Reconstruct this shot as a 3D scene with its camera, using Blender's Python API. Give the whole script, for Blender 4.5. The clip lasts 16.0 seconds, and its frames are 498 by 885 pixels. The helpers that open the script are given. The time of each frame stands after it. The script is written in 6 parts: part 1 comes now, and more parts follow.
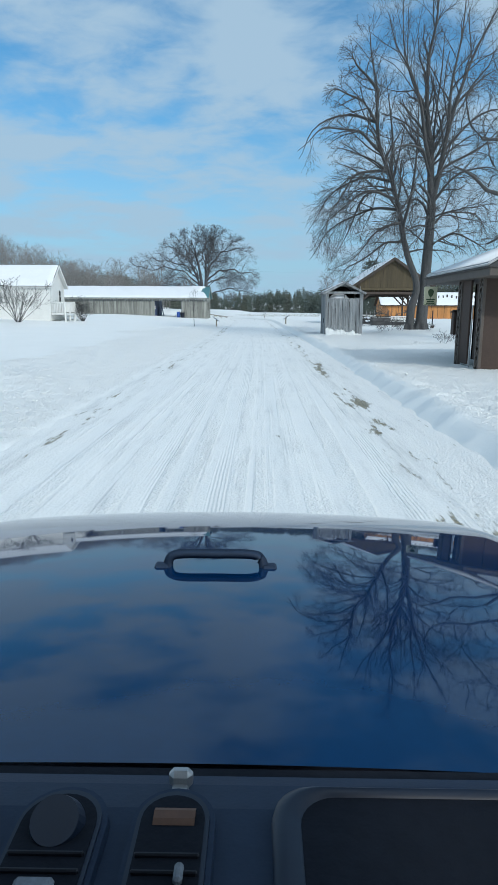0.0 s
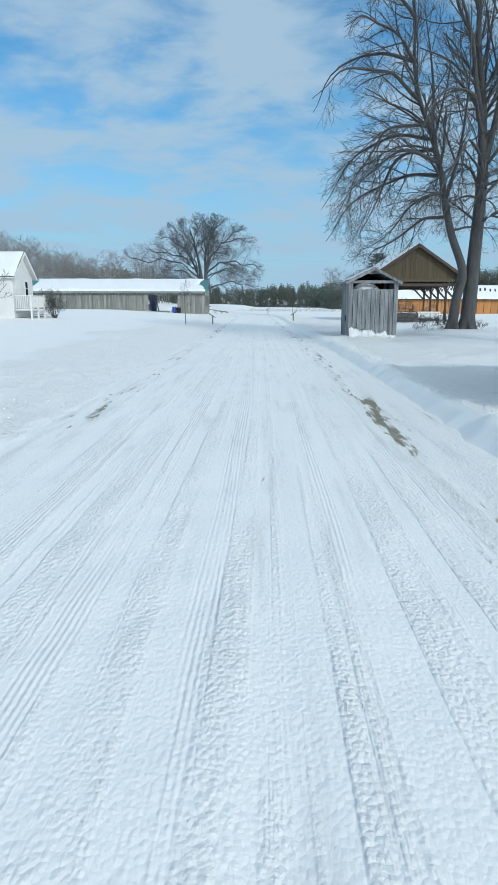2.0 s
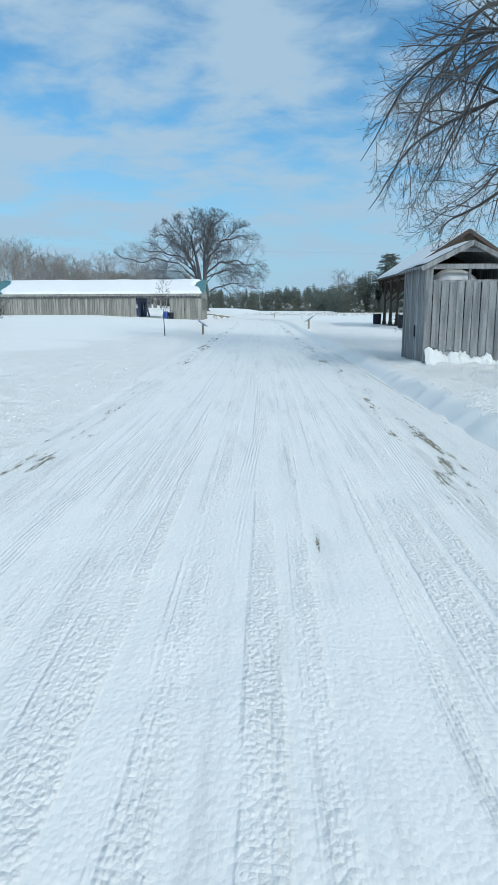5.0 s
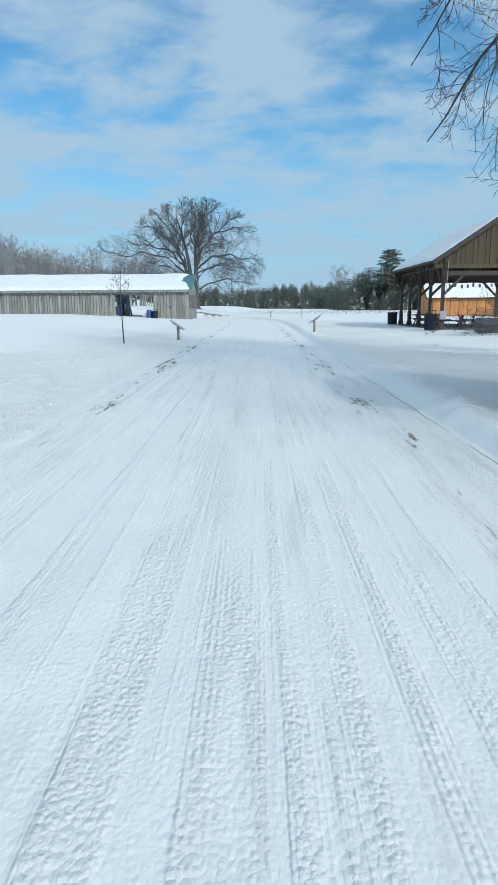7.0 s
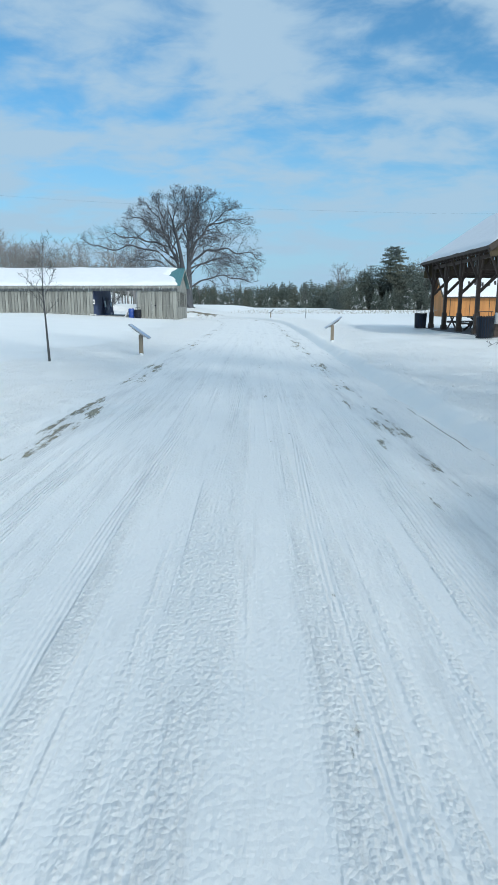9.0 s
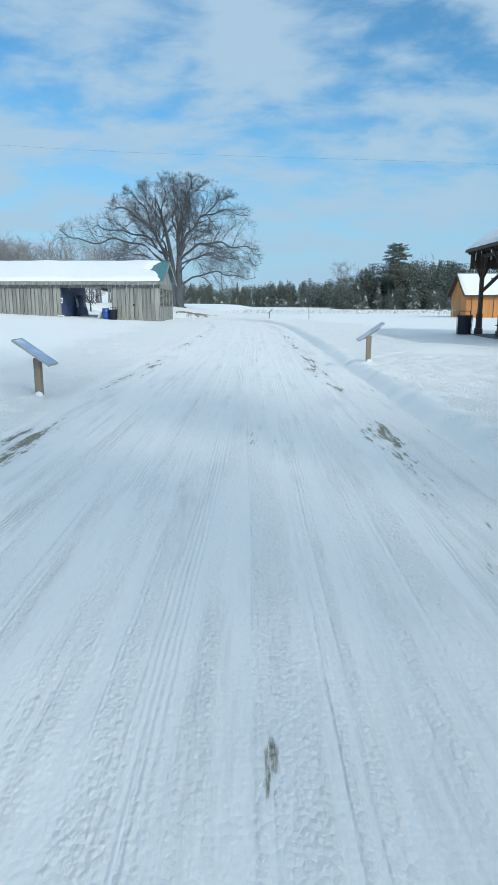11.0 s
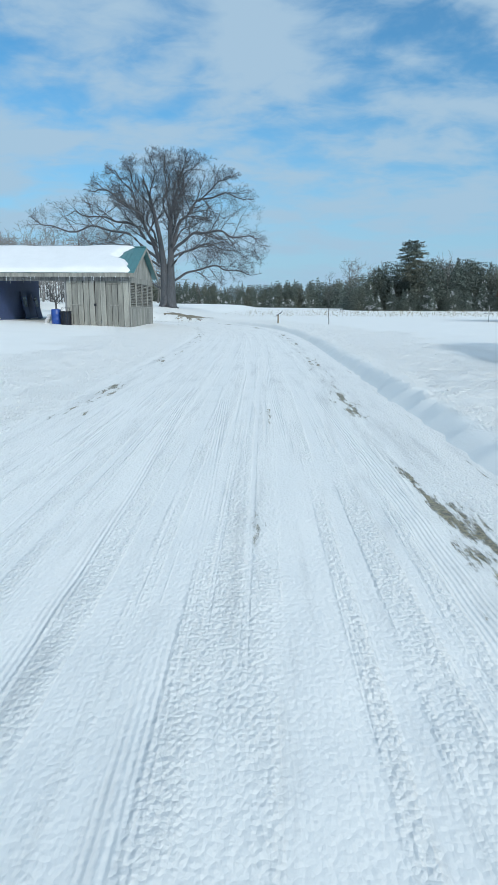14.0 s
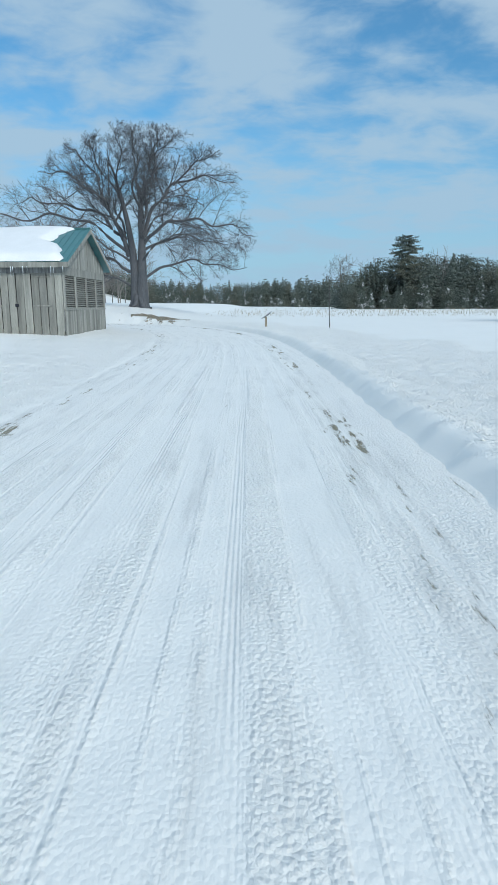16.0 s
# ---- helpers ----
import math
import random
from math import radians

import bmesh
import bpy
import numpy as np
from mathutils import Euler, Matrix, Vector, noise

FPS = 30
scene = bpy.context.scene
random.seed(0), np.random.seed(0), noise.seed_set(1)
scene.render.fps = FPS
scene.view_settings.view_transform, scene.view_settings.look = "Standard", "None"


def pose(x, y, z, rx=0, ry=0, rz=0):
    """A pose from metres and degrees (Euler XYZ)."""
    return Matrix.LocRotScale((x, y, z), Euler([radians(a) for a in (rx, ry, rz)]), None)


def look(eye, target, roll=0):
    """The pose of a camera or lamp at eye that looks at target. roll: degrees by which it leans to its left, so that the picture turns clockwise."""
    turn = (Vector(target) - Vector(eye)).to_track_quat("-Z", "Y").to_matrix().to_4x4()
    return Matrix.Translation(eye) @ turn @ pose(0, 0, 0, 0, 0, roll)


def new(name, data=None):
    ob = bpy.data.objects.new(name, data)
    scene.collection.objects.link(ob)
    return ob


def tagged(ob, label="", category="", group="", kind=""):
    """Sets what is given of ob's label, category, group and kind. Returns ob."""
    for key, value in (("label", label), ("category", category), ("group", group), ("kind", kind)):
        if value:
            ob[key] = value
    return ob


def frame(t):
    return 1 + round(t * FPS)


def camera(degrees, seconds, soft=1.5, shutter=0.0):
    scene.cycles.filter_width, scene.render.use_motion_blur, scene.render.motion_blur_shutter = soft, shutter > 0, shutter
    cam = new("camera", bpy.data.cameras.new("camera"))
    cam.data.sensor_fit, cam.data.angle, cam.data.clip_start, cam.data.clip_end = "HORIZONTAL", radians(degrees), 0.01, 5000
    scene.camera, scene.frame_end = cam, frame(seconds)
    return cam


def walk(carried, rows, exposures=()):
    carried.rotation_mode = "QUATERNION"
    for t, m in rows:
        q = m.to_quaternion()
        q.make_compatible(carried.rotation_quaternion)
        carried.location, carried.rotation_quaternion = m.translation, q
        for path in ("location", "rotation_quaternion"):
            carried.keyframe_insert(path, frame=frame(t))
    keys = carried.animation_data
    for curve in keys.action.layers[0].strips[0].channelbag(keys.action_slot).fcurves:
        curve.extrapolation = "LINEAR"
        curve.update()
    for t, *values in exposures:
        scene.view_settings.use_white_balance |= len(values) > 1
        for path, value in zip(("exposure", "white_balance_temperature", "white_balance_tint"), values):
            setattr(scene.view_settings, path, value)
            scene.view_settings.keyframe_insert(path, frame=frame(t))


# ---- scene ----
# ---- the camera and its way, metres and degrees ----
cam = camera(42.0, 16.0)
EYE = 1.62
# seconds, x, y, yaw, pitch, lean
ROWS = [
    (0.0, 0.000, 0.000, 0.87, -11.54, -0.24),
    (0.5, -0.007, 2.218, 0.94, -11.61, -0.29),
    (1.0, 0.003, 4.473, 1.03, -11.78, -0.26),
    (1.5, 0.004, 6.738, 1.15, -11.98, -0.16),
    (2.0, -0.015, 8.973, 1.17, -11.99, -0.14),
    (2.5, -0.030, 11.161, 1.22, -12.16, -0.05),
    (3.0, -0.038, 13.299, 1.29, -12.08, 0.00),
    (3.5, -0.090, 15.465, 1.31, -11.94, 0.12),
    (4.0, -0.134, 17.636, 1.43, -11.77, 0.26),
    (4.5, -0.161, 19.862, 1.65, -11.66, 0.22),
    (7.0, -0.051, 31.337, 1.38, -11.85, 0.35),
    (7.5, -0.081, 33.656, 1.25, -12.06, 0.25),
    (8.0, -0.123, 36.004, 1.20, -12.18, 0.23),
    (8.5, -0.153, 38.355, 1.20, -12.11, 0.18),
    (9.0, -0.132, 40.706, 1.17, -11.95, 0.05),
    (11.5, -0.116, 52.702, 0.94, -12.02, 0.03),
    (12.0, -0.152, 55.122, 0.96, -12.05, 0.04),
    (12.5, -0.199, 57.583, 1.02, -12.19, -0.09),
    (13.0, -0.176, 59.991, 1.17, -11.97, -0.22),
    (13.5, -0.160, 62.430, 1.33, -11.95, -0.29),
    (14.0, -0.151, 64.935, 1.39, -11.98, -0.24),
    (14.5, -0.108, 67.511, 1.36, -11.82, -0.11),
    (15.0, -0.056, 70.165, 1.13, -11.84, 0.00),
    (15.5, 0.020, 72.854, 0.78, -11.89, 0.10),
    (16.0, 0.073, 75.529, 0.46, -12.06, 0.21),
]
walk(cam, [(t, pose(x, y, EYE, 0, 0, yaw) @ pose(0, 0, 0, 90 + pitch) @ pose(0, 0, 0, 0, 0, -lean)) for t, x, y, yaw, pitch, lean in ROWS],
     exposures=[(0.0, -0.04, 6300, 6), (4.5, -0.02, 6300, 6), (9.0, 0.03, 6300, 6), (12.0, 0.05, 6300, 6), (13.5, -0.01, 6300, 6), (16.0, -0.05, 6300, 6)])

# ---- sky and sun ----
SUN_FROM = Vector((0.50, -0.69, 0.52)).normalized()   # towards the sun


def build_world():
    world = bpy.data.worlds.new("winter_sky")
    scene.world = world
    world.use_nodes = True
    nt = world.node_tree
    nt.nodes.clear()
    N, L = nt.nodes.new, nt.links.new
    out, bg = N("ShaderNodeOutputWorld"), N("ShaderNodeBackground")
    sky = N("ShaderNodeTexSky")
    sky.sky_type, sky.sun_disc = "NISHITA", False
    sky.sun_elevation = math.asin(SUN_FROM.z)
    sky.sun_rotation = math.atan2(SUN_FROM.x, SUN_FROM.y)
    sky.air_density, sky.dust_density, sky.ozone_density = 1.0, 0.3, 4.0
    dim = N("ShaderNodeVectorMath")
    dim.operation = "SCALE"
    dim.inputs["Scale"].default_value = 0.135
    L(sky.outputs[0], dim.inputs[0])
    # a sheet of broken cloud far overhead: direction divided by its height
    co, sep = N("ShaderNodeTexCoord"), N("ShaderNodeSeparateXYZ")
    L(co.outputs["Generated"], sep.inputs[0])
    h = N("ShaderNodeMath")
    h.operation = "MAXIMUM"
    L(sep.outputs[2], h.inputs[0])
    h.inputs[1].default_value = 0.0
    h2 = N("ShaderNodeMath")
    h2.operation = "ADD"
    L(h.outputs[0], h2.inputs[0])
    h2.inputs[1].default_value = 0.20
    inv = N("ShaderNodeMath")
    inv.operation = "DIVIDE"
    inv.inputs[0].default_value = 1.0
    L(h2.outputs[0], inv.inputs[1])
    flat = N("ShaderNodeVectorMath")
    flat.operation = "SCALE"
    L(co.outputs["Generated"], flat.inputs[0])
    L(inv.outputs[0], flat.inputs["Scale"])
    mp = N("ShaderNodeMapping")
    mp.inputs["Location"].default_value = (3.1, 1.35, 0)
    mp.inputs["Rotation"].default_value = (0, 0, radians(12))
    mp.inputs["Scale"].default_value = (0.9, 1.1, 0.0)
    L(flat.outputs[0], mp.inputs[0])
    big, fine = N("ShaderNodeTexNoise"), N("ShaderNodeTexNoise")
    for tex, sc, det, rough, dist in ((big, 2.1, 5, 0.52, 0.3), (fine, 7.0, 6, 0.60, 0.5)):
        tex.inputs["Scale"].default_value = sc
        tex.inputs["Detail"].default_value = det
        tex.inputs["Roughness"].default_value = rough
        tex.inputs["Distortion"].default_value = dist
        L(mp.outputs[0], tex.inputs["Vector"])
    mixn = N("ShaderNodeMath")
    mixn.operation = "MULTIPLY_ADD"
    L(fine.outputs[0], mixn.inputs[0])
    mixn.inputs[1].default_value = 0.28
    L(big.outputs[0], mixn.inputs[2])
    # a thicker veil to the west
    west, more = N("ShaderNodeMapRange"), N("ShaderNodeMath")
    west.interpolation_type = "SMOOTHSTEP"
    for key, v in (("From Min", 0.10), ("From Max", -0.32), ("To Min", 0.0), ("To Max", 0.045)):
        west.inputs[key].default_value = v
    L(sep.outputs[0], west.inputs["Value"])
    more.operation = "ADD"
    L(mixn.outputs[0], more.inputs[0])
    L(west.outputs[0], more.inputs[1])
    mixn = more
    ramp = N("ShaderNodeMapRange")
    ramp.interpolation_type = "SMOOTHSTEP"
    ramp.inputs["From Min"].default_value, ramp.inputs["From Max"].default_value = 0.51, 0.76
    ramp.inputs["To Min"].default_value, ramp.inputs["To Max"].default_value = 0.12, 0.95
    L(mixn.outputs[0], ramp.inputs["Value"])
    mix = N("ShaderNodeMix")
    mix.data_type = "RGBA"
    L(ramp.outputs[0], mix.inputs["Factor"])
    deep = N("ShaderNodeVectorMath")
    deep.operation = "MULTIPLY"
    deep.inputs[1].default_value = (0.38, 0.88, 1.0)
    L(dim.outputs[0], deep.inputs[0])
    L(deep.outputs[0], mix.inputs[6])
    mix.inputs[7].default_value = (0.42, 0.57, 0.72, 1)
    # pale haze low over the horizon
    low, hazy = N("ShaderNodeMapRange"), N("ShaderNodeMix")
    low.interpolation_type = "SMOOTHSTEP"
    for key, v in (("From Min", 0.0), ("From Max", 0.32), ("To Min", 0.92), ("To Max", 0.0)):
        low.inputs[key].default_value = v
    L(sep.outputs[2], low.inputs["Value"])
    hazy.data_type = "RGBA"
    L(low.outputs[0], hazy.inputs["Factor"])
    L(mix.outputs[2], hazy.inputs[6])
    hazy.inputs[7].default_value = (0.385, 0.56, 0.72, 1)
    # thin cloud glows towards the sun
    facing, lift, power = N("ShaderNodeVectorMath"), N("ShaderNodeMath"), N("ShaderNodeMath")
    facing.operation = "DOT_PRODUCT"
    L(co.outputs["Generated"], facing.inputs[0])
    facing.inputs[1].default_value = SUN_FROM
    lift.operation, power.operation = "MAXIMUM", "POWER"
    L(facing.outputs["Value"], lift.inputs[0])
    lift.inputs[1].default_value = 0.0
    L(lift.outputs[0], power.inputs[0])
    power.inputs[1].default_value = 2.0
    glow, bright = N("ShaderNodeVectorMath"), N("ShaderNodeVectorMath")
    glow.operation, bright.operation = "SCALE", "ADD"
    glow.inputs[0].default_value = (0.84, 0.78, 0.70)
    L(power.outputs[0], glow.inputs["Scale"])
    L(hazy.outputs[2], bright.inputs[0])
    L(glow.outputs[0], bright.inputs[1])
    L(bright.outputs[0], bg.inputs[0])
    bg.inputs[1].default_value = 1.0
    L(bg.outputs[0], out.inputs[0])


build_world()
sun_data = bpy.data.lights.new("sun", "SUN")
sun_data.energy, sun_data.angle, sun_data.color = 1.75, radians(3.5), (1.0, 0.95, 0.88)
sun = new("sun", sun_data)
sun.matrix_world = look(SUN_FROM * 200, (0, 0, 0))


# ---- materials ----
def material(name, colour, rough=0.6, metal=0.0, vary=0.25, scale=3.0, stretch=(1, 1, 1), bump=0.3, bump_scale=40.0,
             second=None, spread=(0.45, 0.65), random_value=0.0, coat=0.0, depth=0.01, spec=0.5):
    """Colour with variation at two scales, bump at a third. second: a stain colour, laid in blotches."""
    m = bpy.data.materials.new(name)
    m.use_nodes = True
    nt = m.node_tree
    N, L = nt.nodes.new, nt.links.new
    b = nt.nodes["Principled BSDF"]
    b.inputs["Roughness"].default_value, b.inputs["Metallic"].default_value = rough, metal
    b.inputs["Coat Weight"].default_value, b.inputs["Coat Roughness"].default_value = coat, 0.03
    b.inputs["Specular IOR Level"].default_value = spec
    co, mp = N("ShaderNodeTexCoord"), N("ShaderNodeMapping")
    mp.inputs["Scale"].default_value = stretch
    L(co.outputs["Object"], mp.inputs[0])
    info = N("ShaderNodeObjectInfo")
    shift = N("ShaderNodeVectorMath")
    shift.operation = "MULTIPLY_ADD"
    L(info.outputs["Random"], shift.inputs[0])
    shift.inputs[1].default_value = (37.0, 17.0, 23.0)
    L(mp.outputs[0], shift.inputs[2])
    n1, n2 = N("ShaderNodeTexNoise"), N("ShaderNodeTexNoise")
    for n, s, d in ((n1, scale, 4), (n2, scale * 9, 5)):
        n.inputs["Scale"].default_value, n.inputs["Detail"].default_value = s, d
        n.inputs["Roughness"].default_value = 0.6
        L(shift.outputs[0], n.inputs["Vector"])
    add = N("ShaderNodeMath")
    add.operation = "ADD"
    L(n1.outputs[0], add.inputs[0])
    L(n2.outputs[0], add.inputs[1])
    val = N("ShaderNodeMapRange")
    val.inputs["From Min"].default_value, val.inputs["From Max"].default_value = 0.65, 1.35
    val.inputs["To Min"].default_value, val.inputs["To Max"].default_value = 1 - vary, 1 + vary
    L(add.outputs[0], val.inputs["Value"])
    rnd = N("ShaderNodeMapRange")
    rnd.inputs["To Min"].default_value, rnd.inputs["To Max"].default_value = 1 - random_value, 1 + random_value
    L(info.outputs["Random"], rnd.inputs["Value"])
    mul = N("ShaderNodeMath")
    mul.operation = "MULTIPLY"
    L(val.outputs[0], mul.inputs[0])
    L(rnd.outputs[0], mul.inputs[1])
    tone = N("ShaderNodeVectorMath")
    tone.operation = "SCALE"
    L(mul.outputs[0], tone.inputs["Scale"])
    if second:
        n3, fac, mx = N("ShaderNodeTexNoise"), N("ShaderNodeMapRange"), N("ShaderNodeMix")
        n3.inputs["Scale"].default_value, n3.inputs["Detail"].default_value = scale * 0.6, 6
        L(shift.outputs[0], n3.inputs["Vector"])
        fac.inputs["From Min"].default_value, fac.inputs["From Max"].default_value = spread
        L(n3.outputs[0], fac.inputs["Value"])
        mx.data_type = "RGBA"
        mx.inputs[6].default_value, mx.inputs[7].default_value = (*colour, 1), (*second, 1)
        L(fac.outputs[0], mx.inputs["Factor"])
        L(mx.outputs[2], tone.inputs[0])
    else:
        tone.inputs[0].default_value = colour
    L(tone.outputs[0], b.inputs["Base Color"])
    if bump:
        n4, bp = N("ShaderNodeTexNoise"), N("ShaderNodeBump")
        n4.inputs["Scale"].default_value, n4.inputs["Detail"].default_value = bump_scale, 4
        L(shift.outputs[0], n4.inputs["Vector"])
        bp.inputs["Strength"].default_value, bp.inputs["Distance"].default_value = bump, depth
        L(n4.outputs[0], bp.inputs["Height"])
        L(bp.outputs[0], b.inputs["Normal"])
    return m


HALF_ROAD = 2.7


def snow_material(name, road=False):
    """Snow; the road's is packed, with ruts along its length and gravel showing through."""
    m = bpy.data.materials.new(name)
    m.use_nodes = True
    nt = m.node_tree
    N, L = nt.nodes.new, nt.links.new
    b = nt.nodes["Principled BSDF"]
    b.inputs["Roughness"].default_value = 0.55
    b.inputs["Specular IOR Level"].default_value = 0.35
    co = N("ShaderNodeTexCoord")

    def noise_at(scale, detail, stretch=(1, 1, 1), source="Object", rough=0.6, shift=(0, 0, 0)):
        mp, n = N("ShaderNodeMapping"), N("ShaderNodeTexNoise")
        mp.inputs["Scale"].default_value, mp.inputs["Location"].default_value = stretch, shift
        n.inputs["Scale"].default_value, n.inputs["Detail"].default_value, n.inputs["Roughness"].default_value = scale, detail, rough
        L(co.outputs[source], mp.inputs[0])
        L(mp.outputs[0], n.inputs["Vector"])
        return n.outputs[0]

    def ranged(value, a, z, lo=0.0, hi=1.0):
        r = N("ShaderNodeMapRange")
        r.interpolation_type = "SMOOTHSTEP"
        for key, v in (("From Min", a), ("From Max", z), ("To Min", lo), ("To Max", hi)):
            r.inputs[key].default_value = v
        L(value, r.inputs["Value"])
        return r.outputs[0]

    def calc(op, p, q):
        n = N("ShaderNodeMath")
        n.operation = op
        for k, v in enumerate((p, q)):
            if isinstance(v, (int, float)):
                n.inputs[k].default_value = v
            else:
                L(v, n.inputs[k])
        return n.outputs[0]

    def blend(f, p, q):
        x = N("ShaderNodeMix")
        x.data_type = "RGBA"
        L(f, x.inputs["Factor"])
        for k, v in ((6, p), (7, q)):
            if isinstance(v, tuple):
                x.inputs[k].default_value = (*v, 1)
            else:
                L(v, x.inputs[k])
        return x.outputs[2]

    def crumbs_at(scale, stretch=(1, 1, 1), source="Object"):
        """Rounded crumbs, packed side by side."""
        mp, n = N("ShaderNodeMapping"), N("ShaderNodeTexVoronoi")
        mp.inputs["Scale"].default_value = stretch
        n.inputs["Scale"].default_value = scale
        L(co.outputs[source], mp.inputs[0])
        L(mp.outputs[0], n.inputs["Vector"])
        return calc("SUBTRACT", 0.75, n.outputs["Distance"])

    grain, lumps, clods = noise_at(48, 4), noise_at(12, 7, rough=0.72), noise_at(2.2, 4)
    churn, open_soil = N("ShaderNodeAttribute"), N("ShaderNodeAttribute")
    churn.attribute_name, open_soil.attribute_name = "churned", "bare"
    white = blend(noise_at(0.5, 5), (0.825, 0.835, 0.815), (0.89, 0.895, 0.875))
    broken = calc("MULTIPLY", ranged(clods, 0.36, 0.60, 0.45, 1.0), calc("ADD", calc("MULTIPLY", churn.outputs["Fac"], 0.95), 0.05))
    nuggets = calc("ADD", calc("MULTIPLY", crumbs_at(19), 0.045), calc("MULTIPLY", crumbs_at(44), 0.024))
    height = calc("ADD", calc("MULTIPLY", grain, 0.004), calc("MULTIPLY", calc("ADD", nuggets, calc("MULTIPLY", lumps, 0.030)), broken))
    if road:
        uv = N("ShaderNodeSeparateXYZ")
        L(co.outputs["UV"], uv.inputs[0])
        wander = calc("MULTIPLY", calc("SUBTRACT", noise_at(1.0, 2, (0, 0.045, 0), "UV", 0.5), 0.5), 0.9)
        across = uv.outputs[0]
        lane = calc("ADD", across, wander)
        # crumbled strips between smooth wheel tracks, drawn out along the road
        bands = noise_at(1.0, 4, (4.6, 0.045, 1), "UV", 0.55, (3, 0, 0))
        scraps = noise_at(1.0, 4, (2.6, 0.4, 1), "UV", 0.6, (1, 7, 0))
        crumbs = noise_at(16, 6, (1, 0.75, 1), "UV", 0.72)
        shoulder = calc("MAXIMUM", ranged(across, 1.9, 2.3), ranged(across, -2.2, -1.8, 0.5, 0))
        rough_strip = calc("MAXIMUM", calc("MULTIPLY", ranged(bands, 0.46, 0.56), ranged(scraps, 0.38, 0.58, 0.2, 1)), calc("MULTIPLY", shoulder, 0.9))
        scrape = noise_at(1.0, 5, (19, 0.16, 1), "UV", 0.7)
        # ribbed prints of tyres: four or five grooves side by side
        prints = None
        for middle, wide in ((-2.05, 0.07), (-1.5, 0.09), (-0.72, 0.08), (-0.05, 0.09), (0.78, 0.06), (1.62, 0.10)):
            off = calc("ABSOLUTE", calc("SUBTRACT", lane, middle), 0)
            inside = ranged(off, wide - 0.015, wide + 0.01, 1, 0)
            prints = inside if prints is None else calc("MAXIMUM", prints, inside)
        kept = ranged(noise_at(1.0, 3, (1.4, 0.11, 1), "UV", 0.5, (6, 1, 0)), 0.44, 0.56)
        prints = calc("MULTIPLY", prints, kept)
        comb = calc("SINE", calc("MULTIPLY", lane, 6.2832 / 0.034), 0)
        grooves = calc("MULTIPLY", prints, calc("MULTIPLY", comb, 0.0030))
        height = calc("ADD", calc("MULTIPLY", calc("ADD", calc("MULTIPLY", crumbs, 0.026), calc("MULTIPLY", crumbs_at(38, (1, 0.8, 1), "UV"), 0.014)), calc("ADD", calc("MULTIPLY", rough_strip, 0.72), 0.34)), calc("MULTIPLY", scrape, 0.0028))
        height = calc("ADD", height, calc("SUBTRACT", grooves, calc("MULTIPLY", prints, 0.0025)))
        # groove bottoms and smooth bands coloured a little greyer and bluer
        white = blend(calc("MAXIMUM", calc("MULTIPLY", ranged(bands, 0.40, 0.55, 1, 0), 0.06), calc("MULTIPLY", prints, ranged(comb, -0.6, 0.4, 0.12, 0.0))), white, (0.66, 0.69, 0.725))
        # gravel and dead grass laid bare in patches, mostly along both edges
        blot = noise_at(1.0, 7, (5.2, 0.62, 1), "UV", 0.66, (5.3, 2.1, 0))
        ragged = noise_at(11, 6, (1, 0.30, 1), "UV", 0.75)
        near_r = calc("MULTIPLY", ranged(across, 1.45, 1.95), ranged(across, 2.1, 2.45, 1, 0))
        near_l = calc("MULTIPLY", ranged(across, -2.75, -2.5), ranged(across, -2.25, -1.9, 1, 0))
        bend = calc("MULTIPLY", ranged(uv.outputs[1], 180, 188), ranged(uv.outputs[1], 206, 216, 1, 0))
        def stretch(a, z):
            return calc("MULTIPLY", ranged(uv.outputs[1], a - 3, a), ranged(uv.outputs[1], z, z + 3, 1, 0))
        near_r = calc("MULTIPLY", near_r, calc("ADD", 0.90, calc("MULTIPLY", stretch(66, 80), 0.17)))
        near_l = calc("MULTIPLY", near_l, calc("ADD", 0.80, calc("MULTIPLY", stretch(107, 117), 0.24)))
        edge = calc("MAXIMUM", calc("MAXIMUM", near_r, near_l), calc("MULTIPLY", bend, 0.9))
        strewn = ranged(noise_at(1.0, 2, (0.0, 0.13, 0), "UV", 0.5, (2, 3, 0)), 0.38, 0.62, 0.55, 1.1)
        likely = calc("ADD", calc("MULTIPLY", calc("MULTIPLY", edge, strewn), 0.232), calc("MULTIPLY", ranged(calc("ABSOLUTE", calc("SUBTRACT", across, 0.55), 0), 0.05, 0.4, 1, 0), 0.085))
        bare = ranged(calc("ADD", calc("ADD", blot, likely), calc("MULTIPLY", ragged, 0.36)), 0.905, 0.985)
        soil = blend(ranged(noise_at(26, 6, rough=0.7), 0.35, 0.65), (0.055, 0.050, 0.036), (0.37, 0.32, 0.18))
        worn = ranged(calc("ADD", noise_at(1.0, 8, (4.5, 0.35, 1), "UV", 0.72, (9, 4, 0)), calc("MULTIPLY", edge, 0.07)), 0.50, 0.72, 0, 0.42)
        white = blend(worn, white, (0.52, 0.53, 0.53))
        # gravel along the foot of the ploughed bank
        foot = ranged(calc("ABSOLUTE", calc("ADD", calc("SUBTRACT", across, HALF_ROAD + 0.0), calc("MULTIPLY", calc("SUBTRACT", noise_at(1.0, 4, (0, 0.9, 0), "UV", 0.6, (1, 5, 0)), 0.5), 0.09)), 0), 0.002, 0.013, 1, 0)
